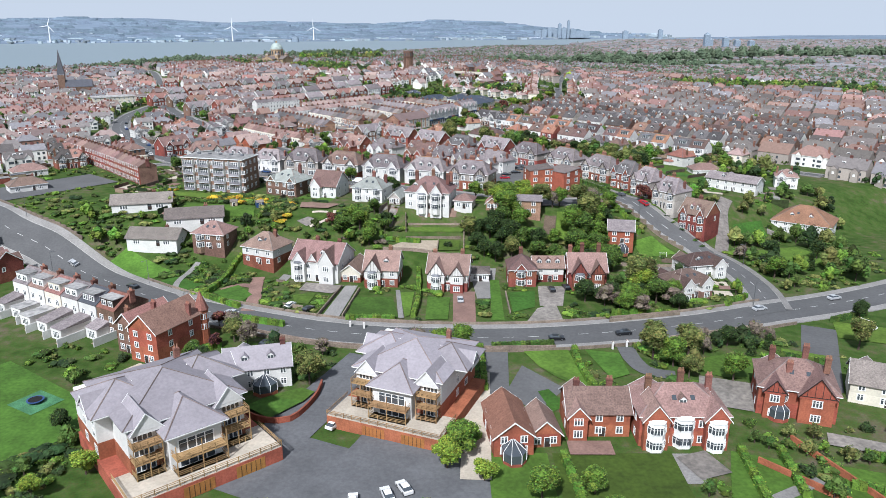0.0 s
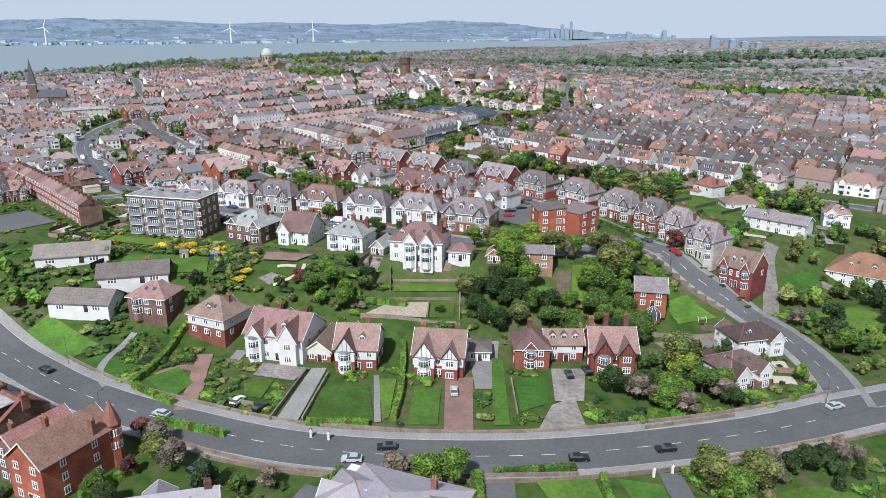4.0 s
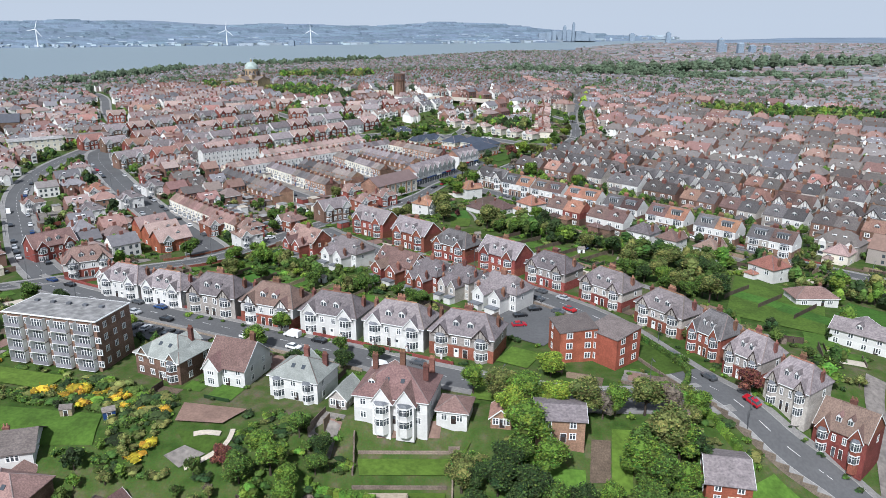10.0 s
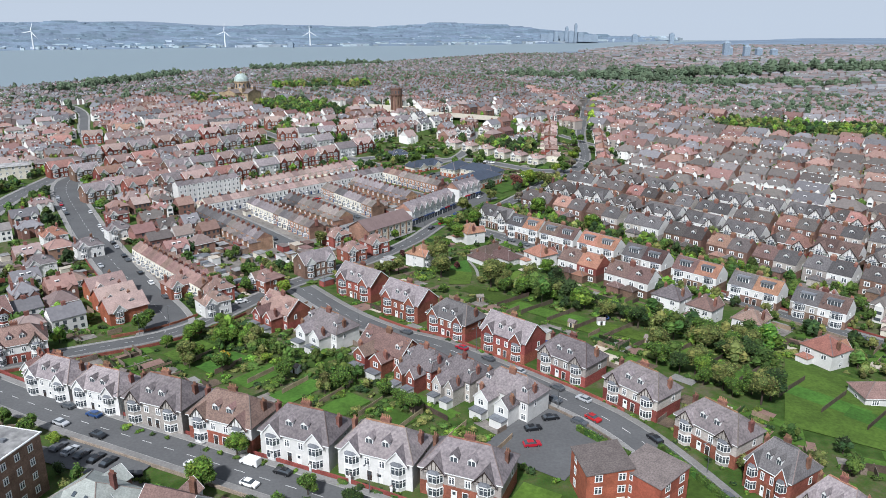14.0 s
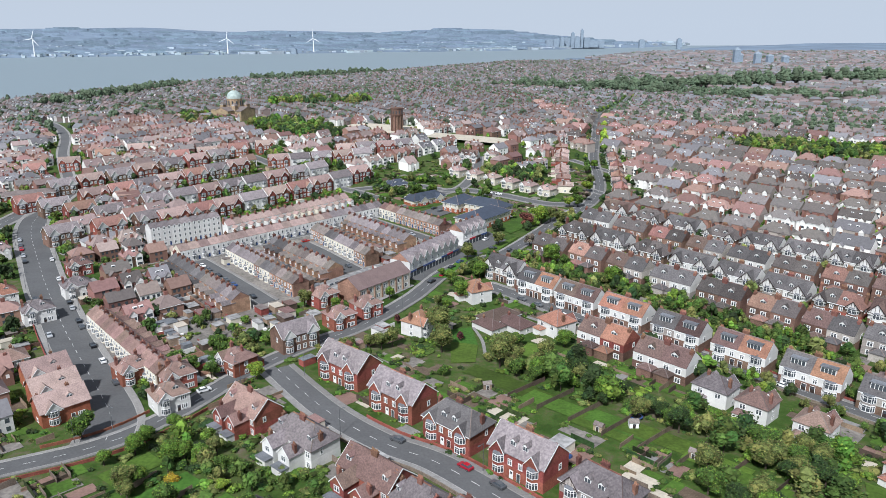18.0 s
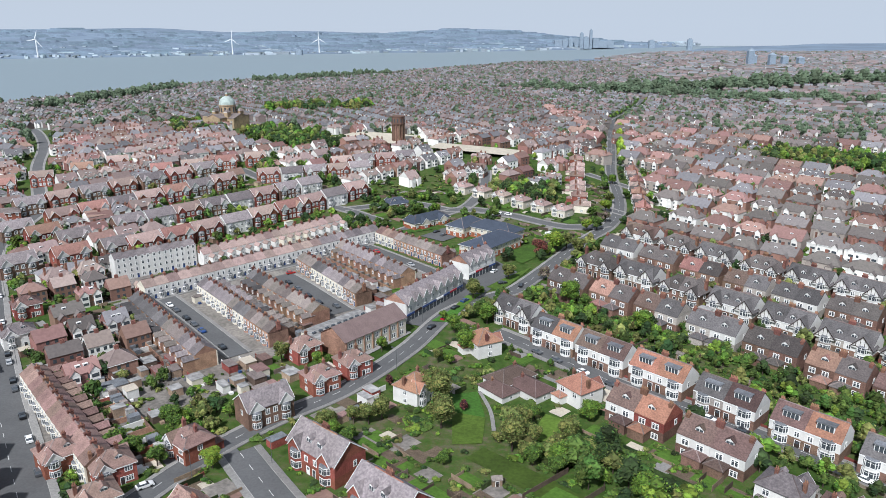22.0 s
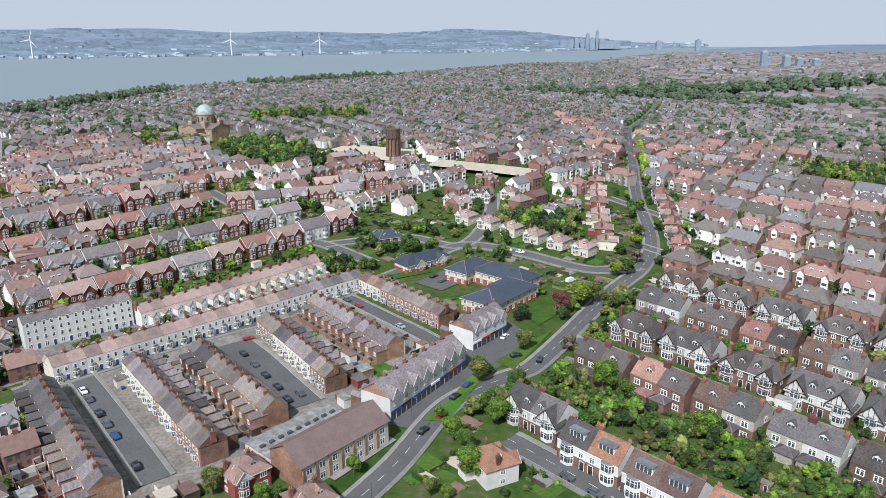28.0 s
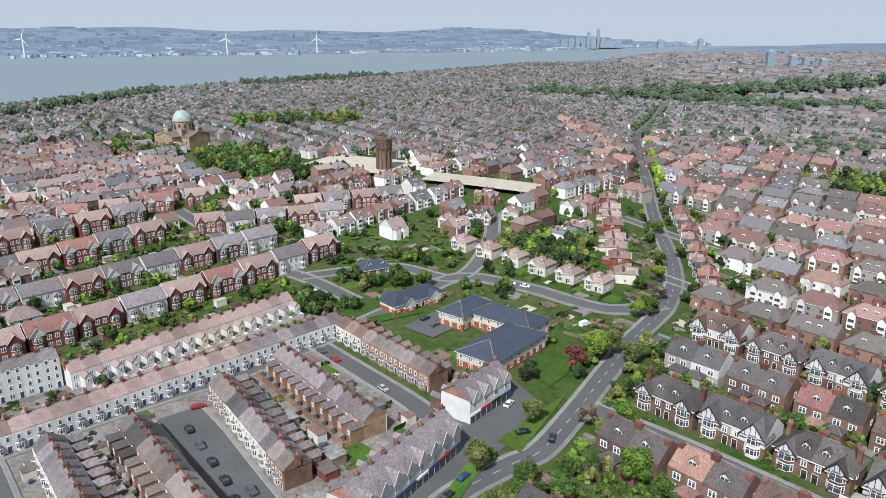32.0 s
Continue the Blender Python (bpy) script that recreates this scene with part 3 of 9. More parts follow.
def low_wall(name, pts, h, thick, mat, label, category="wall", step=2.5, cap=None, base=0.6):
    """A wall, fence or kerb of given height that follows the land."""
    m = Mesh()
    line = along_line(pts, step)
    for (x, y, dx, dy), (x2, y2, ex, ey) in zip(line, line[1:]):
        z = min(ground(x, y), ground(x2, y2))
        top = max(ground(x, y), ground(x2, y2)) + h
        a = [(x + dy * thick / 2, y - dx * thick / 2), (x2 + dy * thick / 2, y2 - dx * thick / 2), (x2 - dy * thick / 2, y2 + dx * thick / 2), (x - dy * thick / 2, y + dx * thick / 2)]
        m.prism(a, z - base, top, mat)
        if cap:
            mx, my = (x + x2) / 2, (y + y2) / 2
            m.prism([(mx + (p[0] - mx) * 1.02 + (p[0] - mx) * 0, my + (p[1] - my) * 1.0) for p in a], top, top + 0.08, cap)
    return single(name, m, label, category)


# ---- plants ----
rnd = random.Random(11)


def leaf_cloud(m, blobs, mat, count, size, shade=None, rg=rnd):
    """Leaf sprays scattered over the shells of a few uneven blobs."""
    total = sum(b[3] ** 2 for b in blobs)
    for bx, by, bz, br, bh in blobs:
        if br > .34:     # the dense inside of the crown, lumpy and closed
            n, b = 6, len(m.v)
            for u, q in ((-.62, .5), (-.1, .8), (.42, .66)):
                for i in range(n):
                    a, k = 6.2832 * i / n + u, br * q * rg.uniform(.72, 1.1)
                    m.v.append((bx + k * math.cos(a), by + k * math.sin(a), bz + bh * u * rg.uniform(.85, 1.1)))
            m.v.append((bx, by, bz + bh * .8))
            for j in (0, 1):
                m.f.extend([(b + j * n + i, b + j * n + (i + 1) % n, b + (j + 1) * n + (i + 1) % n, b + (j + 1) * n + i) for i in range(n)])
            m.f.extend([(b + 2 * n + i, b + 2 * n + (i + 1) % n, b + 3 * n) for i in range(n)])
            m.m.extend([m.mat(mat)] * (3 * n))
    for bx, by, bz, br, bh in blobs:
        for _ in range(int(count * br * br / total)):
            u, th = rg.uniform(-0.75, 1), rg.uniform(0, 6.2832)
            r = (rg.random() ** 0.35) * (0.82 + 0.3 * rg.random())
            q = math.sqrt(max(0, 1 - u * u))
            x, y, z = bx + br * r * q * math.cos(th), by + br * r * q * math.sin(th), bz + bh * r * u
            s = size * rg.uniform(0.6, 1.35)
            a, t = rg.uniform(0, 6.2832), rg.uniform(-0.9, 0.9)
            ux, uy, uz = math.cos(a) * s, math.sin(a) * s, t * s * 0.5
            vx, vy, vz = -math.sin(a) * s * 0.8, math.cos(a) * s * 0.8, rg.uniform(-0.6, 0.6) * s
            k = len(m.v)
            m.v.extend([(x - ux, y - uy, z - uz), (x + vx * 0.7, y + vy * 0.7, z + vz), (x + ux, y + uy, z + uz), (x - vx * 0.7, y - vy * 0.7, z - vz * 0.4 + s * 0.2)])
            m.f.append((k, k + 1, k + 2, k + 3))
            m.m.append(m.mat(mat if shade is None or rg.random() < 0.72 else shade))


def limb(m, a, b, r0, r1):
    d = Vector(b) - Vector(a)
    n = 5
    q = d.to_track_quat("Z", "Y")
    pts = [tuple(Vector(a) + q @ Vector((r0 * math.cos(6.2832 * i / n), r0 * math.sin(6.2832 * i / n), 0))) for i in range(n)]
    pts += [tuple(Vector(b) + q @ Vector((r1 * math.cos(6.2832 * i / n), r1 * math.sin(6.2832 * i / n), 0))) for i in range(n)]
    m.hull(pts, [(i, (i + 1) % n, n + (i + 1) % n, n + i) for i in range(n)] + [tuple(range(n, 2 * n))], "bark")


def tree(seed, leaf, shade, h, r, count, label, bare=0.0, cone=False, name="tree"):
    rg = random.Random(seed)
    ob = root(name, label, "tree")
    t, c = Mesh(), Mesh()
    if cone:
        limb(t, (0, 0, -0.5), (0, 0, h * 0.8), 0.25, 0.06)
        for i in range(7):
            z = h * (0.12 + 0.12 * i)
            leaf_cloud(c, [(rg.uniform(-.2, .2), rg.uniform(-.2, .2), z, r * (1 - i / 8.0), h * 0.1)], leaf, count / 4, 0.30, shade, rg)
    else:
        limb(t, (0, 0, -0.6), (0.1, 0, h * 0.42), 0.06 * h * 0.6, 0.035 * h * 0.6)
        blobs = [(0, 0, h * 0.68, r * 0.75, h * 0.26)]
        for i in range(9):
            a = 6.2832 * i / 9 + rg.uniform(-0.4, 0.4)
            d = r * rg.uniform(0.35, 0.7)
            z = h * rg.uniform(0.42, 0.8)
            b = (d * math.cos(a), d * math.sin(a), z)
            limb(t, (0.05, 0, h * rg.uniform(0.25, 0.42)), b, 0.018 * h, 0.006 * h)
            if bare:
                for _ in range(5):
                    limb(t, b, (b[0] + rg.uniform(-1, 1) * r * 0.4, b[1] + rg.uniform(-1, 1) * r * 0.4, b[2] + rg.uniform(0.3, 1) * h * 0.22), 0.006 * h, 0.002 * h)
            blobs.append((*b, r * rg.uniform(0.32, 0.52), h * rg.uniform(0.13, 0.2)))
        leaf_cloud(c, blobs, leaf, count * (1 - bare) * 3.0, 0.27, shade, rg)
    part("trunk", t, ob)
    part("crown", c, ob)
    ob.location = (0, 0, -500)
    return ob


def shrub(seed, leaf, shade, r, h, count, label):
    rg = random.Random(seed)
    m = Mesh()
    blobs = [(0, 0, h * 0.4, r * 0.8, h * 0.5)] + [(r * 0.6 * math.cos(a), r * 0.6 * math.sin(a), h * rg.uniform(0.3, 0.5), r * 0.5, h * 0.4) for a in (0.3, 2.2, 4.4)]
    leaf_cloud(m, blobs, leaf, count * 2, 0.20, shade, rg)
    for a in (0, 2, 4):
        limb(m, (0, 0, -0.3), (0.5 * r * math.cos(a), 0.5 * r * math.sin(a), h * 0.5), 0.05, 0.02)
    ob = single("shrub", m, label, "shrub")
    ob.location = (0, 0, -500)
    return ob


KINDS = {
    "bright": tree(1, "leaf_bright", "leaf_mid", 10, 4.2, 1500, "broadleaf tree in bright fresh spring leaf"),
    "mid": tree(2, "leaf_mid", "leaf_bright", 9, 4.0, 1500, "rounded mid-green garden tree in leaf"),
    "dark": tree(3, "leaf_dark", "leaf_mid", 9, 3.8, 1600, "dense dark evergreen garden tree"),
    "olive": tree(4, "leaf_olive", "leaf_mid", 11, 4.6, 1500, "tall olive-green tree just coming into leaf"),
    "lime": tree(5, "leaf_lime", "leaf_bright", 9, 4.0, 1500, "yellow-green maple in new leaf"),
    "copper": tree(6, "leaf_copper", "leaf_plum", 8, 3.8, 1300, "copper-leaved maple with reddish brown crown"),
    "plum": tree(7, "leaf_plum", "leaf_copper", 6, 2.8, 1000, "dark purple-leaved plum tree"),
    "bare": tree(8, "twig", "leaf_olive", 9, 3.8, 700, "nearly bare tree with fine brown twigs", bare=0.35),
    "cone": tree(9, "leaf_dark", "leaf_mid", 9, 2.4, 1300, "dark conical evergreen tree", cone=True),
    "s_mid": shrub(21, "leaf_mid", "leaf_bright", 1.8, 2.2, 330, "rounded green garden shrub"),
    "s_bright": shrub(22, "leaf_bright", "leaf_mid", 1.5, 1.9, 300, "bright green leafy shrub"),
    "s_dark": shrub(23, "leaf_dark", "leaf_mid", 2.0, 2.6, 360, "dense dark green shrub"),
    "s_gorse": shrub(24, "leaf_gorse", "leaf_olive", 2.1, 2.2, 360, "gorse bush covered in yellow flowers"),
    "s_olive": shrub(25, "leaf_olive", "leaf_mid", 1.9, 2.2, 300, "loose olive-green shrub in a garden"),
    "s_twig": shrub(26, "twig", "leaf_olive", 2.0, 2.3, 320, "brown twiggy shrub with few leaves"),
}
for k0 in KINDS.values():
    k0["spare"] = 1


def plant(kind, x, y, s=1.0):
    ob = copy_thing(KINDS[kind], Matrix.Identity(4))
    del ob["spare"]
    q = rnd.uniform(0.88, 1.12)
    ob.matrix_basis = Matrix.LocRotScale((x, y, ground(x, y) - 0.1), Euler((0, 0, rnd.uniform(0, 6.28))), (s * q, s * q * rnd.uniform(0.9, 1.1), s * rnd.uniform(0.9, 1.12)))
    claim(x, y, 1.6 * s)
    return ob


BUSHES = {}
STAND = Mesh()
LEAVES = {"s_mid": ("leaf_mid", "leaf_bright"), "s_bright": ("leaf_bright", "leaf_mid"), "s_dark": ("leaf_dark", "leaf_mid"), "s_gorse": ("leaf_gorse", "leaf_olive"), "s_olive": ("leaf_olive", "leaf_mid"), "s_twig": ("twig", "leaf_olive")}


def bush(kind, x, y, s, n=150):
    """A shrub of the joined undergrowth, in the mesh of its kind."""
    m = BUSHES.setdefault(kind, Mesh())
    z, r, h = ground(x, y), 2.1 * s * rnd.choice((.7, .9, 1.2, 1.7)), 2.1 * s * rnd.uniform(.6, 1.25)
    blobs = [(x, y, z + h * .4, r * .8, h * .5)] + [(x + r * .6 * math.cos(a), y + r * .6 * math.sin(a), z + h * rnd.uniform(.25, .5), r * .55, h * .4) for a in (rnd.uniform(0, 2), rnd.uniform(2, 4), rnd.uniform(4, 6))]
    leaf_cloud(m, blobs, LEAVES[kind][0], n * s * 1.25, .23, LEAVES[kind][1])
    claim(x, y, r * .35)


def grove(cx, cy, w, d, turn, n, kinds, s0=0.7, s1=1.1, gap=1.6):
    """Scatters plants over a turned rectangle, clear of houses and roads."""
    c, s = math.cos(radians(turn)), math.sin(radians(turn))
    kinds = kinds.split()
    for _ in range(n):
        for _ in range(6):
            u, v = rnd.uniform(-w / 2, w / 2), rnd.uniform(-d / 2, d / 2)
            x, y = cx + u * c - v * s, cy + u * s + v * c
            if is_free(x, y, gap):
                k = rnd.choice(kinds)
                if k[:2] == "s_":
                    bush(k, x, y, rnd.uniform(s0, s1))
                elif cy > 480 or abs(cx) > 105:
                    far_tree(STAND, x, y, rnd.uniform(s0, s1) * 3.6, 150)
                    claim(x, y, 1.5)
                else:
                    plant(k, x, y, rnd.uniform(s0, s1))
                break


def hedge(pts, h=1.7, w=1.3, leaf="leaf_mid", shade="leaf_bright", label="clipped green hedge along a garden"):
    """A clipped hedge: a closed uneven body, thick with leaves on its top and sides."""
    m = Mesh()
    line = along_line(pts, 1.3)
    for (x, y, dx, dy), (x2, y2, _, _) in zip(line, line[1:]):
        z, k = ground((x + x2) / 2, (y + y2) / 2), w * rnd.uniform(.44, .5)
        a = [(x + dy * k, y - dx * k), (x2 + dy * k, y2 - dx * k), (x2 - dy * k, y2 + dx * k), (x - dy * k, y + dx * k)]
        m.prism(a, z - 0.6, z + h * rnd.uniform(.9, .98), leaf, .9)
        for _ in range(52):
            t, f = rnd.random(), rnd.choice((0, 1, 1, 2))
            px, py = x + (x2 - x) * t, y + (y2 - y) * t
            if f == 1:
                o, zz = rnd.uniform(-w / 2, w / 2), h * rnd.uniform(0.92, 1.05)
            else:
                o, zz = (f - 1) * w * rnd.uniform(0.44, 0.54), h * rnd.uniform(0.05, 1)
            leaf_cloud(m, [(px + dy * o, py - dx * o, z + zz, 0.1, 0.1)], leaf, 1, 0.19, shade)
        claim(x, y, w * .6)
    return single("hedge", m, label, "hedge")


def road_wall(name, first, last, off, h, mat, label):
    """A low wall along a road, off metres to the right of its middle."""
    line = along_line([p[:2] for p in ROADS[name][::2]], 4.0)[int(first / 4):int(last / 4)]
    return low_wall("garden_wall", [(x + dy * off, y - dx * off) for x, y, dx, dy in line], h, .3, mat, label, step=3.0)


# ---- vehicles ----
def car(colour, label, kind="car", whole=False):
    van = kind == "van"
    L, W, H = (5.0, 1.9, 2.0) if van else (4.3, 1.78, 1.45)
    ob = root(kind, label, kind)
    b = Mesh()
    prof = [(-L / 2, .32), (L / 2, .32), (L / 2, .72), (L / 2 - .15, .86), (L * .23, .98), (-L / 2 + .25, 1.0), (-L / 2, .9)]
    if van:
        prof = [(-L / 2, .32), (L / 2, .32), (L / 2, .85), (L / 2 - .9, 1.1), (L / 2 - 1.6, H), (-L / 2, H)]

    def loft(mesh, pr, w0, w1, mat):
        n = len(pr)
        zm = max(p[1] for p in pr)
        wid = [w0 + (w1 - w0) * max(0, (p[1] - 0.9)) / max(zm - 0.9, 0.1) if zm > 0.9 else w0 for p in pr]
        pts = [(x, -q / 2, z) for (x, z), q in zip(pr, wid)] + [(x, q / 2, z) for (x, z), q in zip(pr, wid)]
        mesh.hull(pts, [tuple(range(n)), tuple(range(2 * n - 1, n - 1, -1))] + [((i + 1) % n, i, n + i, n + (i + 1) % n) for i in range(n)], mat)
    loft(b, prof, W, W - (0.15 if van else 0.02), "car_" + colour)
    if whole:
        for sx in (-1, 1):
            for sy in (-1, 1):
                b.box(sx * L * .31 - .3, sx * L * .31 + .3, sy * (W / 2 - .1) - .12, sy * (W / 2 - .1) + .12, 0, .6, "tyre")
    part("body", b, ob)
    g = Mesh()
    if van:
        g.hull([(L / 2 - .92, -.8, 1.12), (L / 2 - .92, .8, 1.12), (L / 2 - 1.57, .74, 1.9), (L / 2 - 1.57, -.74, 1.9), (L / 2 - 1.6, -.8, 1.1), (L / 2 - 1.6, .8, 1.1)], [(0, 1, 2, 3), (0, 3, 4), (1, 5, 2)], "glass")
        part("windscreen", g, ob)
    else:
        loft(g, [(L * .24, .95), (L * .08, H - .06), (-L * .27, H - .06), (-L * .45, .97)], W - .1, W - .42, "glass")
        part("glazing", g, ob, "dark tinted car windows")
        r = Mesh()
        loft(r, [(L * .09, H - .09), (L * .05, H), (-L * .24, H), (-L * .29, H - .08)], W - .38, W - .44, "car_" + colour)
        part("roof", r, ob)
    if "wheel" not in SHARED:
        w = Mesh()
        n = 12
        ring = [(.32 * math.cos(6.2832 * i / n), .32 * math.sin(6.2832 * i / n)) for i in range(n)]
        w.hull([(x, -.1, z) for x, z in ring] + [(x, .1, z) for x, z in ring], [tuple(range(n - 1, -1, -1)), tuple(range(n, 2 * n))] + [(i, (i + 1) % n, n + (i + 1) % n, n + i) for i in range(n)], "tyre")
        w.hull([(x * .6, -.12, z * .6) for x, z in ring] + [(x * .6, .12, z * .6) for x, z in ring], [tuple(range(n - 1, -1, -1)), tuple(range(n, 2 * n))] + [(i, (i + 1) % n, n + (i + 1) % n, n + i) for i in range(n)], "rim")
        SHARED["wheel"] = w.data("wheel")
        li = Mesh()
        li.box(-.02, .04, -.22, .22, -.08, .08, "white_paint")
        SHARED["headlight"] = li.data("headlight")
    for sx in () if whole else (-1, 1):
        for sy in (-1, 1):
            part("wheel", SHARED["wheel"], ob, at=(sx * L * .31, sy * (W / 2 - .1), .32))
    ob.location = (0, 0, -500)
    ob["spare"] = 1
    return ob


CARS = {c: car(c, f"parked {c} hatchback car at the roadside") for c in ("black", "silver", "white", "red", "blue", "grey")}
CARS["van"] = car("white", "parked white delivery van", "van")
FAR_CARS = {c: car(c, f"parked {c} hatchback car at the roadside", whole=True) for c in ("black", "silver", "white", "red", "blue", "grey")}
FAR_CARS["van"] = car("white", "parked white delivery van", "van", True)


def park(colour, x, y, turn, dz=0.16):
    ob = copy_thing((CARS if abs(x) < 60 and y < 400 or y < 240 else FAR_CARS)[colour], Matrix.Identity(4))
    del ob["spare"]
    n = 1.2
    c, s = math.cos(radians(turn)), math.sin(radians(turn))
    pitch = math.atan2(ground(x + c * n, y + s * n) - ground(x - c * n, y - s * n), 2 * n)
    roll = math.atan2(ground(x - s, y + c) - ground(x + s, y - c), 2)
    ob.matrix_basis = Matrix.LocRotScale((x, y, ground(x, y) + dz), (Matrix.Rotation(radians(turn), 3, "Z") @ Matrix.Rotation(-pitch, 3, "Y") @ Matrix.Rotation(roll, 3, "X")).to_euler(), None)
    claim(x, y, 2)
    return ob


def park_row(name, first, last, side, gap, fill, half, over=0.0, flip=0):
    """Cars along one side of a road, between two stations in metres."""
    line = along_line([p[:2] for p in ROADS[name][::2]], 1.0)
    s = first
    while s < min(last, len(line) - 1):
        if rnd.random() < fill:
            x, y, dx, dy = line[int(s)]
            o = side * (half - 1.15)
            park(rnd.choices(("black", "silver", "white", "red", "blue", "grey", "van"), (26, 20, 16, 9, 9, 24, 3))[0], x + dy * o, y - dx * o, math.degrees(math.atan2(dy, dx)) + (180 if (side > 0) == bool(flip) else 0), 0.17 + over)
        s += gap * rnd.uniform(0.9, 1.4)


# ---- house kinds; the front looks along -y ----
def windows_on(ob, spots, w=1.2, h=1.4, bars=1, turn=0.0, frame="white_paint"):
    for x, y, z in spots:
        part("window", window_mesh(w, h, bars, frame), ob, at=(x, y, z), turn=turn)


def pair_house(label, w=16.0, d=10.0, lower="red_brick", upper="white_render", roof="slate", eaves=6.0, ridge=10.2, hipped=True, gables=True, dormers=2, name="semi_detached_house", bayw=3.2, boards=True, wing=True, group="", rear=False):
    """A pair of bay-fronted Edwardian houses under one roof."""
    ob = root(name, label, "house", group)
    m = Mesh()
    m.box(-w / 2, w / 2, -d / 2, d / 2, -2.5, 3.1, lower)
    part("wall", m, ob)
    m = Mesh()
    m.box(-w / 2 + .02, w / 2 - .02, -d / 2 + .02, d / 2 - .02, 3.1, eaves, upper)
    part("upper_wall", m, ob)
    m = Mesh()
    if hipped:
        m.hip(-w / 2, w / 2, -d / 2, d / 2, eaves, ridge, roof, ridge=w * 0.27)
    else:
        m.gable(-w / 2, w / 2, -d / 2, d / 2, eaves, ridge, roof, "x", 0.35, upper, .16, "white_paint")
    m.box(-w * 0.26, w * 0.26, -0.14, 0.14, ridge - 0.02, ridge + 0.2, "clay_pot" if roof in ("red_tile", "orange_tile", "slate") else roof)
    part("roof", m, ob)
    for s in (-1, 1):
        x = s * w * 0.31
        windows_on(ob, [(s * w / 2, 1.5, 3.8)], 0.9, 1.3, 0, 90 * s)
        if not rear:
            part("bay_window", bay_mesh(bayw, 1.1, 5.5, lower if upper == lower else upper, cap="lead"), ob, at=(x, -d / 2, 0))
            if gables:
                g = timbered_gable(bayw + 1.0, 2.5, roof, upper, d * 0.42, boards)
                part("front_gable", g, ob, at=(x, -d / 2 - 0.55, eaves - 0.25))
            part("door", door_mesh(rnd.choice(("dark_timber", "dark_timber", "white_paint", "car_grey"))), ob, at=(s * 1.1, -d / 2, 0.2))
            windows_on(ob, [(s * 1.6, -d / 2, 3.6)], 1.1, 1.4)
            continue
        windows_on(ob, [(s * w * .42, d / 2, 3.7), (s * w * .42, d / 2, .8)], 1.3, 1.5, 1, 180)
        cx0, e0 = s * w * .2, eaves * .86
        m = Mesh()
        m.box(cx0 - 2.2, cx0 + 2.2, d / 2 - .1, d / 2 + 5, -2.5, e0, lower)
        part("rear_wing", m, ob)
        m = Mesh()
        m.gable(cx0 - 2.2, cx0 + 2.2, d / 2 - 3.4, d / 2 + 5, e0, e0 + 2.3, roof, "y", 0.25, upper, .14, "white_paint")
        part("wing_roof", m, ob)
        windows_on(ob, [(cx0, d / 2 + 5, 3.4), (cx0 - .2, d / 2 + 5, .6)], 1.6, 1.4, 1, 180)
        part("chimney", chimney_mesh(1.9, 1.0, .8, 3), ob, at=(cx0 + s * 1.6, d / 2 + 2.5, e0 + .8))
        m = Mesh()
        m.box(cx0 - 2, cx0 + 1.8, d / 2 + 5, d / 2 + 7.6, -2.5, 2.4, "white_render")
        m.box(cx0 - 2.2, cx0 + 2, d / 2 + 5, d / 2 + 7.8, 2.4, 2.6, "lead")
        part("lean_to", m, ob, "white lean-to with a flat lead roof")
        part("dormer", dormer_mesh(roof), ob, at=(s * w * .36, d * .34, eaves + (ridge - eaves) * .36), turn=180)
    for i in range(0 if rear else dormers):
        x = (i - (dormers - 1) / 2) * w * 0.22
        t = 0.34
        part("dormer", dormer_mesh(roof), ob, at=(x, -d / 2 * (1 - t) - 0.3, eaves + (ridge - eaves) * t - 0.1))
    part("chimney", chimney_mesh(2.1, 2.0, 0.8, 5), ob, at=(0, 0.3, ridge - 1.0))
    for s in (-1, 1):
        part("chimney", chimney_mesh(2.0, 0.7, 1.2, 2), ob, at=(s * w * .45, 0.8, eaves + 1.3))
    ob.location = (0, 0, -500)
    ob["spare"] = 1
    return ob


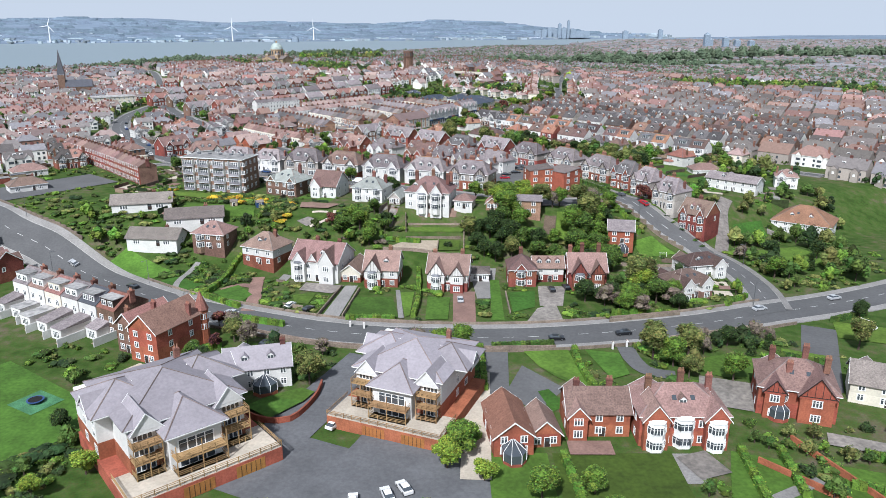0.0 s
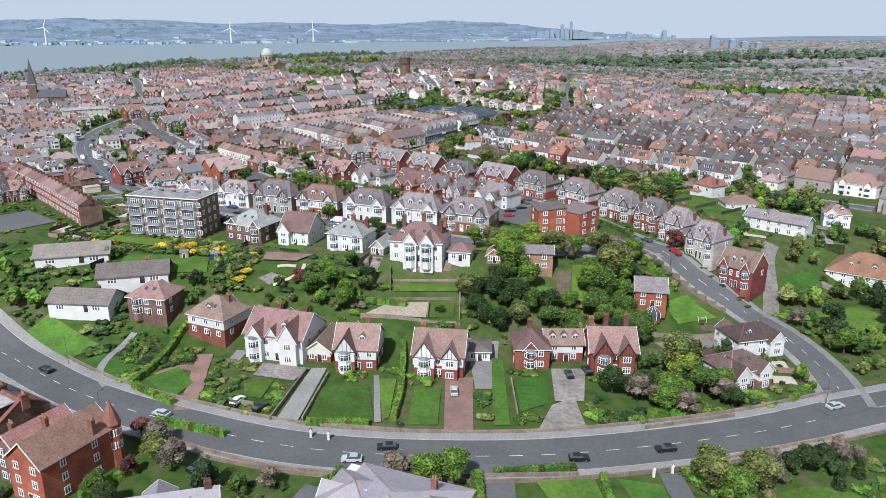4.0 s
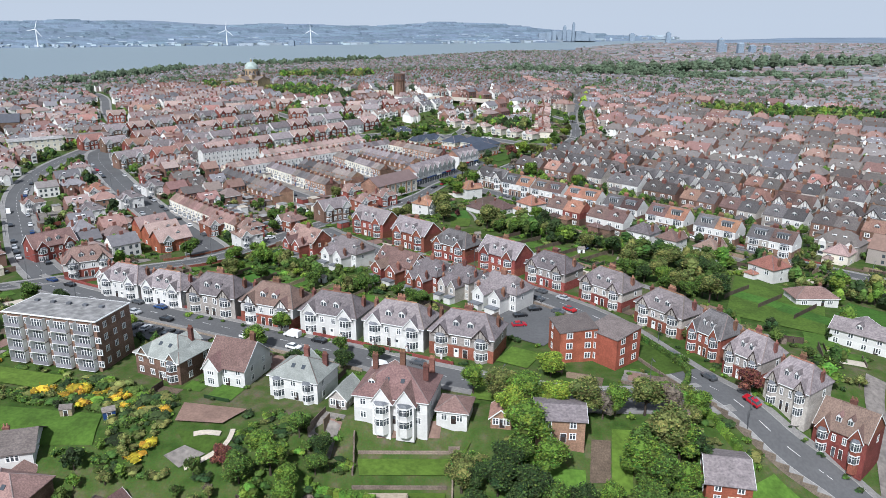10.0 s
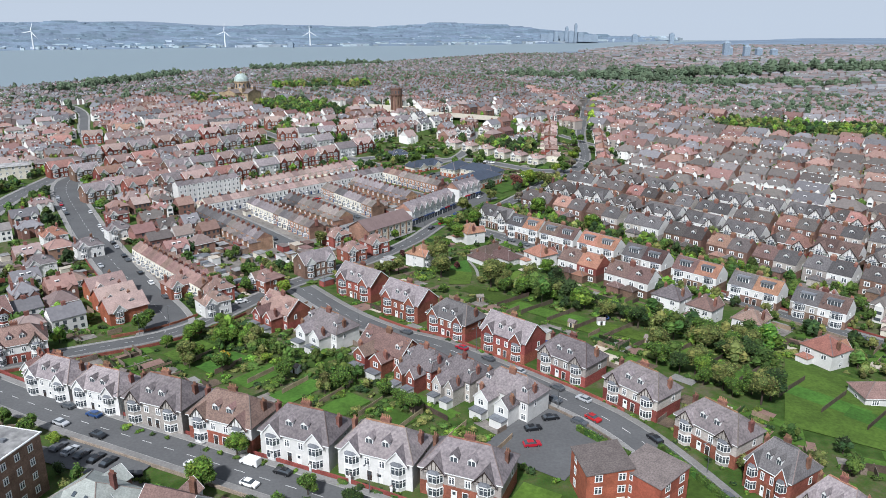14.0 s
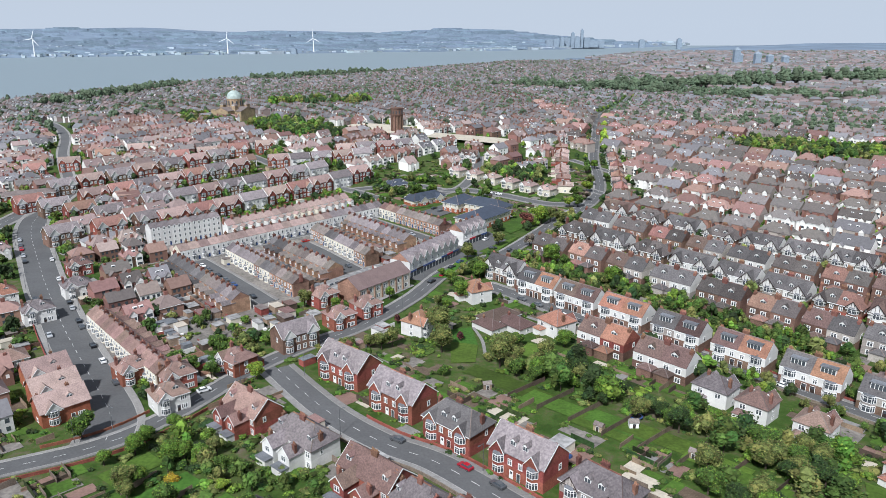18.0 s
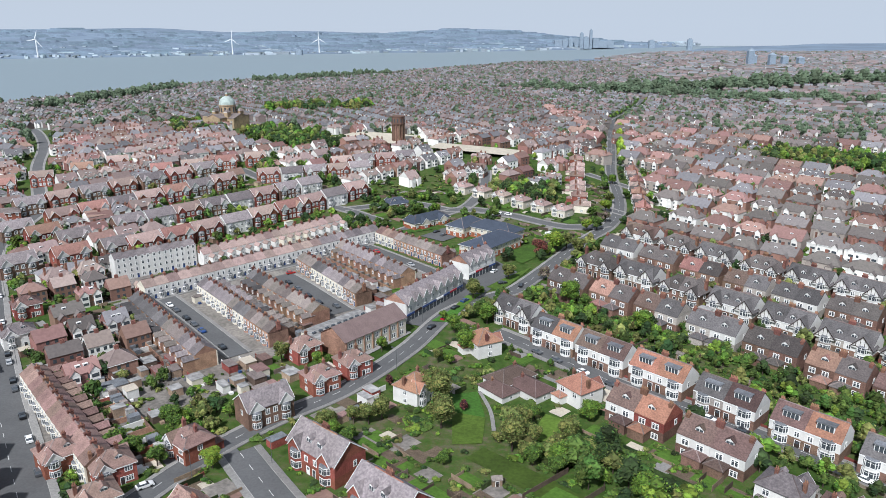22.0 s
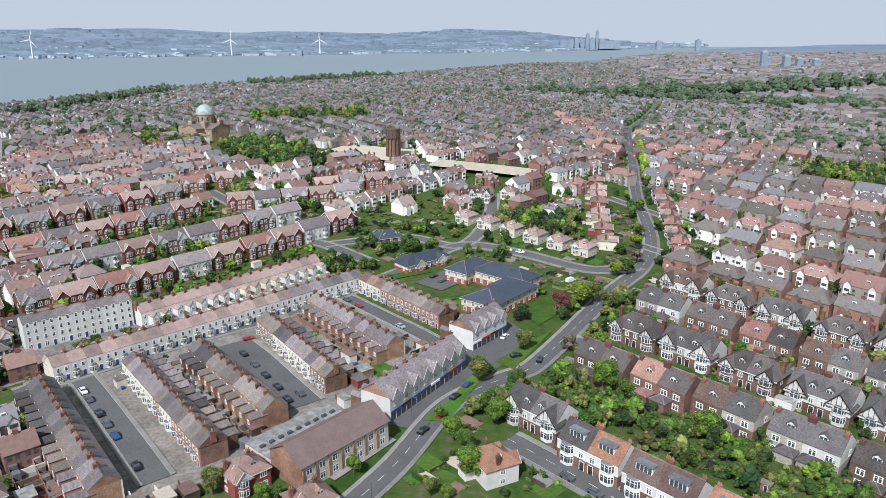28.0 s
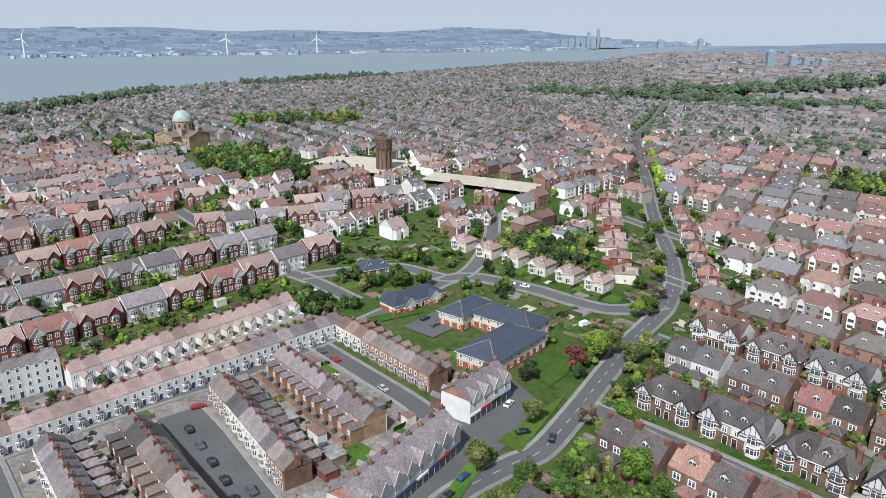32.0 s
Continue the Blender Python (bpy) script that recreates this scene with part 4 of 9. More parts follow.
def plain_pair(label, w=14.0, d=8.6, lower="brown_brick", upper="pebbledash", roof="grey_tile", hipped=False, eaves=5.2, ridge=8.8, white_gables=True, strip_dormer=False, rear=False, roof2="", upper2="", big=False):
    """A pair of interwar semi-detached houses: each half with its own roof and wall colour, bays, front gables and stacks."""
    ob = root("semi_detached_house", label, "house", "semis of the far streets")
    for s, up, rf in ((-1, upper, roof), (1, upper2 or upper, roof2 or roof)):
        x0, x1 = (-w / 2, 0) if s < 0 else (0, w / 2)
        m = Mesh()
        m.box(x0, x1, -d / 2, d / 2, -2.5, 2.8, lower)
        m.box(x0 + .02, x1 - .02, -d / 2 + .02, d / 2 - .02, 2.8, eaves, up)
        part("wall", m, ob)
        m = Mesh()
        if hipped:
            o, ze = .4, eaves - .1
            e, cx0, rx = s * (w / 2 + o), 0, s * w * .22
            q = [(cx0, -d / 2 - o, ze), (e, -d / 2 - o, ze), (e, d / 2 + o, ze), (cx0, d / 2 + o, ze), (cx0, 0, ridge), (rx, 0, ridge)]
            fs = [(0, 1, 5, 4), (1, 2, 5), (2, 3, 4, 5), (3, 2, 1, 0)]
            m.hull(q, fs if s > 0 else [tuple(reversed(f)) for f in fs], rf)
            m.box(min(e, 0), max(e, 0), -d / 2 - o - .05, -d / 2 - o + .04, ze - .16, ze + .06, "white_paint")
        else:
            m.gable(x0, x1, -d / 2, d / 2, eaves, ridge, rf, "x", .02, up)
            m.box(x0, x1, -d / 2 - .12, -d / 2 - .02, eaves - .16, eaves + .06, "white_paint")
        m.box(min(0, s * w * (.22 if hipped else .5)), max(0, s * w * (.22 if hipped else .5)), -.14, .14, ridge + .06, ridge + .24, "ridge_tile")
        part("roof", m, ob)
        if not rear:
            part("bay_window", bay_mesh(3.0, .9, 5.0, up, cap="lead"), ob, at=(s * w * .33, -d / 2, 0))
            part("door", door_mesh("dark_timber"), ob, at=(s * 1.0, -d / 2, .2))
            windows_on(ob, [(s * 1.3, -d / 2, 3.2)], 1.0, 1.2)
            if white_gables:
                part("front_gable", timbered_gable(5.2 if big else 4.2, 3.3 if big else 2.4, rf, "white_render", d * .46, True), ob, at=(s * w * .33, -d / 2 - .7, eaves - .2))
        else:
            windows_on(ob, [(s * w * .36, d / 2, 3.2), (s * w * .14, d / 2, 3.2), (s * w * .36, d / 2, .6)], 1.4, 1.3, 1, 180)
            m = Mesh()
            m.box(s * w * .16 - 1.9, s * w * .16 + 1.9, d / 2 - .1, d / 2 + 3.2, -2.5, 2.7, lower)
            m.hip(s * w * .16 - 1.9, s * w * .16 + 1.9, d / 2 - .1, d / 2 + 3.2, 2.7, 4, rf, .2)
            part("rear_wing", m, ob)
            part("dormer", dormer_mesh(rf, 1.7), ob, at=(s * w * .22, d * .30, eaves + 1.1), turn=180)
        part("chimney", chimney_mesh(1.9, .8, 1.1, 3), ob, at=(s * w * .46, .6, eaves + 1.9))
        windows_on(ob, [(s * w / 2, -1, 3.3)], .9, 1.2, 0, 90 * s)
        if strip_dormer:
            m = Mesh()
            cx0, y0, z0, z1 = s * w * .24, -d * .33, eaves + .95, ridge - .7
            m.box(cx0 - 1.7, cx0 + 1.7, y0, 0, z0 - .3, z1, "white_paint")
            m.box(cx0 - 1.55, cx0 + 1.55, y0 - .04, y0 + .05, z0 + .3, z1 - .25, "glass")
            for k in range(5):
                m.box(cx0 - 1.6 + .8 * k - .05, cx0 - 1.6 + .8 * k + .05, y0 - .08, y0 + .05, z0 + .25, z1 - .2, "white_paint")
            m.box(cx0 - 1.9, cx0 + 1.9, y0 - .25, .1, z1, z1 + .14, "lead")
            part("dormer", m, ob, "long white dormer window")
        elif not rear:
            part("dormer", dormer_mesh(rf, 1.4), ob, at=(s * w * .13, -d * .33, eaves + 1.0))
    part("chimney", chimney_mesh(1.7, 1.6, .8, 5), ob, at=(0, .3, ridge - .6))
    ob.location = (0, 0, -500)
    ob["spare"] = 1
    return ob


def hill_house(label, w=14.4, d=9.6, wall="red_brick", roof="brown_tile", gables=True, eaves=6.6, ridge=10.2):
    """A plainer brick house pair of the streets on the hill."""
    ob = root("brick_house", label, "house", "houses on the hill")
    m = Mesh()
    m.box(-w / 2, w / 2, -d / 2, d / 2, -2.5, eaves, wall)
    part("wall", m, ob)
    m = Mesh()
    m.gable(-w / 2, w / 2, -d / 2, d / 2, eaves, ridge, roof, "x", .3, wall, .14, "white_paint")
    part("roof", m, ob)
    for s in (-1, 1):
        part("bay_window", bay_mesh(2.8, .9, 5.4, wall, cap="lead"), ob, at=(s * w * .32, -d / 2, 0))
        if gables:
            part("front_gable", timbered_gable(4.6, 2.8, roof, "white_render" if roof != "pink_tile" else wall, d * .45, False), ob, at=(s * w * .32, -d / 2 - .5, eaves - .2))
        windows_on(ob, [(s * 1.2, -d / 2, 3.9), (s * 1.2, -d / 2, .9)], 1.2, 1.6)
        windows_on(ob, [(s * w / 2, -.5, 3.9)], 1.0, 1.4, 0, 90 * s)
        part("chimney", chimney_mesh(1.7, .8, 1.1, 2), ob, at=(s * w * .38, .4, eaves + 1.6))
    ob.location = (0, 0, -500)
    ob["spare"] = 1
    return ob


def terrace_house(label, w=5.2, d=8.0, wall="white_render", rear="brown_brick", roof="slate", eaves=5.8, ridge=8.4, bay=True, wing=True, gable=False, storeys=2, back=False):
    """One house of a terrace, with a rear wing and a chimney on the party wall."""
    ob = root("terraced_house", label, "house", "terraced houses")
    m = Mesh()
    m.box(-w / 2, w / 2, -d / 2, -d / 2 + .4, -2.5, eaves, wall)
    m.box(-w / 2, w / 2, -d / 2 + .4, d / 2, -2.5, eaves, rear)
    part("wall", m, ob)
    m = Mesh()
    m.gable(-w / 2, w / 2, -d / 2, d / 2, eaves, ridge, roof, "x", .02, rear)
    m.box(-w / 2, w / 2, -.13, .13, ridge + .08, ridge + .25, "ridge_tile")
    m.box(w / 2 - .12, w / 2 + .12, -d / 2, d / 2, eaves - .2, eaves + .1, rear)
    part("roof", m, ob)
    if bay and not back:
        part("bay_window", bay_mesh(2.2, .7, 2.9, wall, floors=1), ob, at=(-w * .2, -d / 2, 0))
    for k in range(1, 1 if back else storeys):
        windows_on(ob, [(-w * .22, -d / 2, .9 + 2.7 * k), (w * .25, -d / 2, .9 + 2.7 * k)], .95, 1.4, 0)
    if not bay and not back:
        windows_on(ob, [(-w * .22, -d / 2, .8)], 1.3, 1.5)
    back or part("door", door_mesh(rnd.choice(("dark_timber", "car_blue", "white_paint"))), ob, at=(w * .28, -d / 2, .1))
    back and windows_on(ob, [(w * .25, d / 2, 3.5), (w * .25, d / 2, .7)], 1.1, 1.3, 1, 180)
    if gable:
        part("front_gable", timbered_gable(3.4, 2.0, roof, wall, d * .4, False), ob, at=(-w * .15, -d / 2 - .1, eaves - .2))
    part("chimney", chimney_mesh(1.7, .8, 1.5, 3), ob, at=(w / 2, .2, ridge - .7))
    if wing:
        m = Mesh()
        m.box(-w / 2, -w * .02, d / 2 - .1, d / 2 + 4, -2.5, 4.6, rear)
        m.gable(-w / 2, -w * .02, d / 2 - 1.5, d / 2 + 4, 4.6, 5.9, roof, "y", .15, rear)
        wg = part("rear_wing", m, ob)
        back and part("window", window_mesh(1.0, 1.2, 1), wg, at=(-w * .26, d / 2 + 4, 2.9), turn=180)
        m = Mesh()
        m.box(-w / 2, -w / 2 + .2, d / 2 + 4, d / 2 + 6.5, -2, 1.8, rear)
        m.box(-w / 2, w / 2, d / 2 + 6.3, d / 2 + 6.5, -2, 1.9, rear)
        m.box(w * .1, w * .42, d / 2 + 4.4, d / 2 + 6.2, -1, 2.1, "yard")
        part("yard_wall", m, ob)
    ob.location = (0, 0, -500)
    ob["spare"] = 1
    return ob


def bungalow(label, w=12, d=9, wall="white_render", roof="brown_tile", eaves=2.8, ridge=5.6, hipped=True, name="bungalow", front=False):
    ob = root(name, label, "house")
    if front:
        part("bay_window", bay_mesh(2.8, .9, eaves - .4, wall, cap="lead"), ob, at=(-w * .25, -d / 2, 0))
        part("front_gable", timbered_gable(4.4, 2.4, roof, "white_render", d * .45, False), ob, at=(-w * .25, -d / 2 - .6, eaves - .2))
        m = Mesh()
        m.box(w * .05, w * .42, d / 2 - .1, d / 2 + 3, -2.5, 2.6, wall)
        m.hip(w * .05, w * .42, d / 2 - .1, d / 2 + 3, 2.6, 3.8, roof, .25)
        part("rear_wing", m, ob)
        part("dormer", dormer_mesh(roof, 1.8), ob, at=(w * .15, -d * .3, eaves + .9))
        part("window", window_mesh(1.6, 1.4, 1), ob, at=(-w * .25, d / 2, eaves - 2.2), turn=180)
        part("window", window_mesh(1.6, 1.4, 1), ob, at=(w * .25, d / 2, eaves - 2.2), turn=180)
        part("chimney", chimney_mesh(1.8, .8, 1.0, 2), ob, at=(-w * .42, 1, eaves + 1.5))
    m = Mesh()
    m.box(-w / 2, w / 2, -d / 2, d / 2, -2.5, eaves, wall)
    part("wall", m, ob)
    m = Mesh()
    if hipped:
        m.hip(-w / 2, w / 2, -d / 2, d / 2, eaves, ridge, roof)
    else:
        m.gable(-w / 2, w / 2, -d / 2, d / 2, eaves, ridge, roof, "x", .5, wall)
    part("roof", m, ob)
    for k in range(max(1, int(eaves / 2.7))):
        windows_on(ob, [(w * .3, -d / 2, .8 + 2.7 * k)] + ([] if front else [(-w * .3, -d / 2, .8 + 2.7 * k)]), 1.8, 1.3, 2)
        windows_on(ob, [(w / 2, 0, .8 + 2.7 * k)], 1.3, 1.2, 1, 90)
        windows_on(ob, [(-w / 2, 0, .8 + 2.7 * k)], 1.3, 1.2, 1, -90)
    part("door", door_mesh("dark_timber"), ob, at=(w * .13, -d / 2, .1))
    part("chimney", chimney_mesh(1.4, .9, .7, 2), ob, at=(w * .2, .8, ridge - .8))
    ob.location = (0, 0, -500)
    ob["spare"] = 1
    return ob


def put(model, x, y, turn, dz=0.0, r=7.5, s=1.0):
    ob = copy_thing(model, Matrix.Identity(4))
    if "spare" in ob:
        del ob["spare"]
    ob.matrix_basis = Matrix.LocRotScale((x, y, ground(x, y) + dz), Euler((0, 0, radians(turn))), s if isinstance(s, tuple) else (s, s, s))
    claim(x, y, r)
    return ob


def line_up(models, a, b, n, turn, r=7.0, jitter=0.6, dz=0.0, skip=(), s=1.0):
    """n houses on the line from a to b, models in turn."""
    out = []
    for i in range(n):
        if i in skip:
            continue
        t = i / max(n - 1, 1)
        out.append(put(models[i % len(models)], a[0] + (b[0] - a[0]) * t + rnd.uniform(-jitter, jitter), a[1] + (b[1] - a[1]) * t + rnd.uniform(-jitter, jitter), turn, dz, r, s))
    return out


def terrace(models, a, b, turn_front, r=5.0, width=5.2):
    """A closed row of terraced houses from a to b; turn_front is the way that they face."""
    n = max(1, round(math.dist(a, b) / width))
    s = math.dist(a, b) / n / width
    for i in range(n):
        t = (i + .5) / n
        x, y = a[0] + (b[0] - a[0]) * t, a[1] + (b[1] - a[1]) * t
        if i == 0 or rnd.random() < .3:
            model = rnd.choice(models)
        ob = put(model, x, y, turn_front, 0, r)
        ob.scale[0] = s


# ==== the plan: roads ====
road("main", [(-260, 345), (-200, 290), (-163, 259), (-140, 247), (-115, 230), (-85, 209), (-55, 195), (-28, 186), (0, 183), (30, 184), (67, 191), (95, 200), (141, 217), (230, 262)], 6.0, "wide grey asphalt main road with hatched markings", 2.6)
road("hill", [(99, 204), (102, 222), (101, 245), (95, 262), (82, 272), (70, 289), (58, 318), (50, 333), (39, 346), (21, 365), (5, 381), (-10, 391), (-28, 409), (-50, 439)], 4.2, "residential asphalt street that climbs from the main road", 2.0, over=0.03)
road("ridge", [(-140, 364), (-117, 350.5), (-90, 336), (-63, 323.5), (-38, 312), (-15, 301.5), (2, 293), (20, 286), (40, 280), (66, 281), (73, 283)], 4.4, "residential asphalt street along the ridge", 2.0)
road("long", [(-150, 352), (-110, 374), (-85, 389), (-72, 407), (-60, 433), (-45, 455), (-26, 475), (-8, 505), (7, 540), (25, 558), (34, 565), (45, 583), (57, 605), (76, 640), (98, 676), (113, 722), (124, 806), (144, 905), (177, 1070), (216, 1235), (349, 1640)], 3.3, "long straight suburban road lined with trees", 1.3, over=0.02)
road("west", [(-135, 368), (-155, 393), (-186, 442), (-225, 510), (-246, 580), (-252, 650)], 5.0, "broad asphalt street with parked cars", 2.2, over=0.03)
road("gate", [(-85, 391), (-90, 405), (-112, 436), (-143, 479), (-187, 545), (-234, 625), (-250, 702)], 6.8, "broad curved asphalt street with parked cars", 2.2, over=0.05)
road("gate_end", [(-247, 690), (-250, 702), (-300, 790), (-345, 881), (-470, 1080)], 3.4, "narrow asphalt street between brick houses", 1.6, lines=False, over=0.02)
road("cross", [(24, 521), (28, 517), (45, 499), (63, 479), (87, 459), (115, 434), (150, 398), (190, 355)], 3.6, "narrow residential street between semis", 1.8, over=0.04)
for k1 in range(8):
    s1 = 467.5 + 61 * k1
    r1 = 362 + 0.2 * (s1 - 452) + 0.7 * max(0, s1 - 560)
    e1 = (s1 * 0.68 - 0.73 * r1, s1 * 0.73 + 0.68 * r1)
    road("semi_street", [e1, (e1[0] + 0.73 * 90, e1[1] - 0.68 * 90), (e1[0] + 0.73 * 330, e1[1] - 0.68 * 330)], 3.2, "narrow residential street between semis", 1.6, lines=False, over=0.05, step=6)
road("terrace_street", [(-130, 543), (-113, 562), (-89, 586), (-57, 614), (-35, 642), (-14, 668)], 3.4, "narrow street before a white terrace", 1.6, lines=False, over=0.04)
road("court", [(-73, 583), (-62, 570), (-50, 554), (-37, 537)], 6.5, "wide asphalt court between brick terraces", 1.4, lines=False, over=0.08)
road("court", [(-116, 556), (-107, 546), (-88, 524), (-66, 498)], 3.6, "asphalt court between brick terraces with parked cars", 1.4, lines=False, over=0.08)
road("back_street", [(-40, 632), (-22, 612), (-4, 592), (10, 574)], 3.2, "side street between brick terraces", 1.4, lines=False, over=0.08)
road("cut", [(-14, 668), (10, 700), (40, 690), (72, 668), (98, 676)], 3.4, "residential asphalt road beside the slate-roofed home", 1.8, lines=False, over=0.06)
road("upper", [(-60, 700), (-20, 712), (10, 700), (26, 742), (30, 790)], 3.0, "small asphalt road between gardens", 1.4, lines=False, over=0.07)
road("drive_road", [(-150, 790), (-110, 745), (-85, 712), (-60, 700), (-30, 672)], 3.0, "residential street lined with brick houses", 1.4, lines=False, over=0.07)

# ==== covers of the ground ====
patch("car_park", 32, 326, 22, 26, -35, "asphalt", "grey asphalt car park behind the flats", 0.3)
patch("forecourt", -22, 118, 40, 22, -25, "dark_asphalt", "dark asphalt forecourt between the apartment blocks", 0.14)
patch("forecourt", -29, 145, 12, 56, -22, "dark_asphalt", "dark asphalt drive up to the main road", 0.16)
patch("forecourt", -4, 120, 34, 18, -22, "dark_asphalt", "dark asphalt apron before the garages", 0.145)
patch("driveway", 13, 165, 7, 30, -4, "asphalt", "asphalt drive with a gate to the main road", 0.14)
plot("driveway", ((14, 150), (21.5, 144), (29, 154), (20, 166)), "asphalt", "curved asphalt drive before a brick house", .15)
lane("driveway", [(48.6, 177), (48.8, 169), (51, 163), (58, 160.4)], 2.3, "asphalt", "asphalt drive between a hedge and shrubs", .2)
patch("driveway", 98, 172, 9, 40, -25, "asphalt", "asphalt drive behind a garden wall", 0.14)
patch("driveway", 76, 240, 26, 8, 20, "yard", "brick-paved drive behind a fence", 0.13)
plot("patio", ((-54.4, 269), (-43.4, 268), (-39.4, 274), (-55, 277)), "red_paving", "brick-paved yard before a white gabled house", .5)
patch("lawn", -86, 224, 16, 9, -30, "lawn", "sloping grass below a bungalow", 0.16)
patch("lawn", -105, 238, 22, 9, -30, "lawn", "sloping grass below a bungalow", 0.16)
patch("lawn", 74, 166, 20, 13, 10, "lawn", "bright mown lawn with rose beds", 0.15, round_it=True)
patch("lawn", 92, 168, 11, 13, -25, "lawn", "mown lawn inside a clipped hedge", 0.15)
patch("lawn", 118, 186, 16, 12, -20, "lawn", "mown lawn beside a parked van", 0.15)
plot("lawn", ((-44, 144.6), (-37.4, 139.6), (-31.4, 147), (-40, 149)), "lawn", "curved mown lawn above a brick retaining wall", .6)
plot("lawn", ((-40, 149), (-31.4, 147), (-29.6, 151.4), (-33, 153.4)), "lawn", "curved mown lawn above a brick retaining wall", .6)
patch("lawn", 15, 116, 12, 22, 0, "lawn", "mown lawn below a brick villa", 0.15)
patch("lawn", 34, 116, 24, 22, 0, "lawn", "mown lawn below brick villas", 0.15)
patch("lawn", 62, 118, 14, 16, -20, "lawn", "mown lawn beside garden steps", 0.17)
patch("lawn", 90, 112, 30, 12, -20, "lawn", "mown lawn below stone terraces", 0.15)
patch("terrace", 86, 130, 13, 5, -22, "yard", "stone-flagged garden terrace", 0.25)
patch("terrace", 98, 122, 18, 6, -22, "pale_paving", "stone-flagged garden terrace with pots", 0.25)
patch("patio", 46, 122, 8, 10, 0, "paving", "flagged terrace before a brick villa", 0.2)
patch("lawn", -104, 136, 46, 46, -35, "lawn", "rough sloping grass beside the apartments", 0.13)
patch("play_mat", -92, 147, 9, 8, -30, "play_green", "green play mat round a trampoline", 0.22)
patch("patio", -74, 158, 14, 12, -35, "pale_paving", "paved yard behind a brick house", 0.2)
patch("lawn", 62, 305, 10, 24, 22, "lawn", "mown grass round brick flats", 0.3)
patch("lawn", 26, 302, 9, 10, -30, "lawn", "mown grass beside the car park", 0.3)
plot("lawn", ((41, 254), (45.4, 254), (48, 268), (43.4, 268)), "lawn", "narrow grass path among trees", .25)
plot("vegetable_bed", ((36.5, 255.6), (41, 256), (42.6, 265), (38.4, 265)), "soil", "dug vegetable bed beside a square brick house", .22)
patch("lawn", 16, 283, 6, 8, -15, "lawn", "small lawn beside a white house", 0.35)
patch("lawn", -102, 290, 24, 7, -15, "lawn", "grass bank below flats", 0.35)
patch("lawn", 15, 625, 12, 10, 25, "lawn", "mown courtyard grass", 0.32)
patch("lawn", -14, 660, 22, 6, 30, "lawn", "mown grass strips round the home", 0.32)
patch("junction", 98, 206, 16, 10, 20, "asphalt", "asphalt mouth of the side street", 0.2)
patch("junction", -60, 437, 18, 12, 40, "asphalt", "asphalt road junction", 0.2)
patch("car_park", -20, 514, 14, 24, -36, "paving", "pale concrete car park beside the hall", 0.28)
patch("car_park", 4, 654, 16, 26, -40, "asphalt", "asphalt car park of the home", 0.3)
patch("car_park", -74, 316, 28, 9, -22, "asphalt", "asphalt parking behind flats", 0.3)
patch("car_park", -172, 300, 26, 60, -40, "asphalt", "asphalt court before brick maisonettes", 0.16)
patch("garden_path", 60, 112, 2.4, 26, -62, "paving", "flagged garden path between lawns", 0.24)
patch("patio", 51, 123, 7, 8, 20, "yard", "flagged terrace at the head of garden steps", 0.26)
patch("driveway", 66, 152, 12, 14, -20, "yard", "gravel court beside a large villa", 0.15)
patch("patio", 30, 128.5, 9, 5, 0, "red_paving", "timber deck before a brick villa", 0.5)
patch("path", 7.5, 140, 6, 44, -3, "pale_paving", "pale stepped path beside the apartments", 0.2)
for k2, (px, py, pw, pd) in enumerate([(-68, 545, 95, 88), (-40, 590, 80, 60), (-100, 600, 110, 40), (-98, 470, 46, 74), (-170, 470, 30, 70)]):
    patch("yard", px, py, pw, pd, -48 if k2 != 2 else 38, "yard", "paved back yards between terraces", 0.05 + 0.02 * k2, 3.5)
patch("reservoir_top", -58, 895, 74, 48, -25, "pale_paving", "flat pale concrete top of a covered reservoir", 3.0, 8)
patch("reservoir_top", 24, 842, 74, 22, -24, "pale_paving", "flat pale concrete top of a covered reservoir", 3.0, 8)
for cx2, cy2 in ((-90, 908), (-72, 900), (-54, 892), (-36, 884), (-84, 890), (-62, 912), (-44, 906), (-4, 852), (10, 846), (26, 840), (42, 834), (54, 828)):
    claim(cx2, cy2, 13)
for k2 in range(12):   # grass of the long back gardens
    t2 = k2 / 11
    patch("lawn", 24 + 96 * t2 + rnd.uniform(-2, 2), 430 - 92 * t2 + rnd.uniform(-6, 6), 7.5, 19 + rnd.uniform(-4, 6), 48, "lawn", "narrow mown back garden", 0.2)
for k2 in range(6):
    patch("lawn", -72 + 13 * k2, 377 - 9 * k2, 8, 14, -38, "lawn", "small mown back garden", 0.2)
patch("lawn", 140, 336, 26, 20, 48, "lawn", "large mown lawn", 0.2)

# the forecourt before the shops, with its grass islands
plot("junction", ((-13, 529), (1, 524), (23, 564), (10, 575)), "asphalt", "asphalt forecourt before a parade of shops", .12)
plot("junction", ((9.6, 574.4), (23, 564.6), (38, 590), (29, 607)), "asphalt", "asphalt forecourt beside the corner shops", .12)
plot("lawn", ((-.4, 530.4), (6.8, 529.4), (15.2, 551), (7, 542)), "lawn", "grass island in the road junction", .34)
plot("lawn", ((7, 542), (15.2, 551), (20.8, 561.4), (13.6, 558.4)), "lawn", "grass island in the road junction", .34)
plot("lawn", ((22.6, 569.6), (28.6, 564), (46, 598), (33.4, 584)), "lawn", "grass verge in the road junction", .34)
plot("lawn", ((33.6, 617), (41, 602), (57, 624), (49, 636)), "lawn", "bright mown grass beside the home", .34)
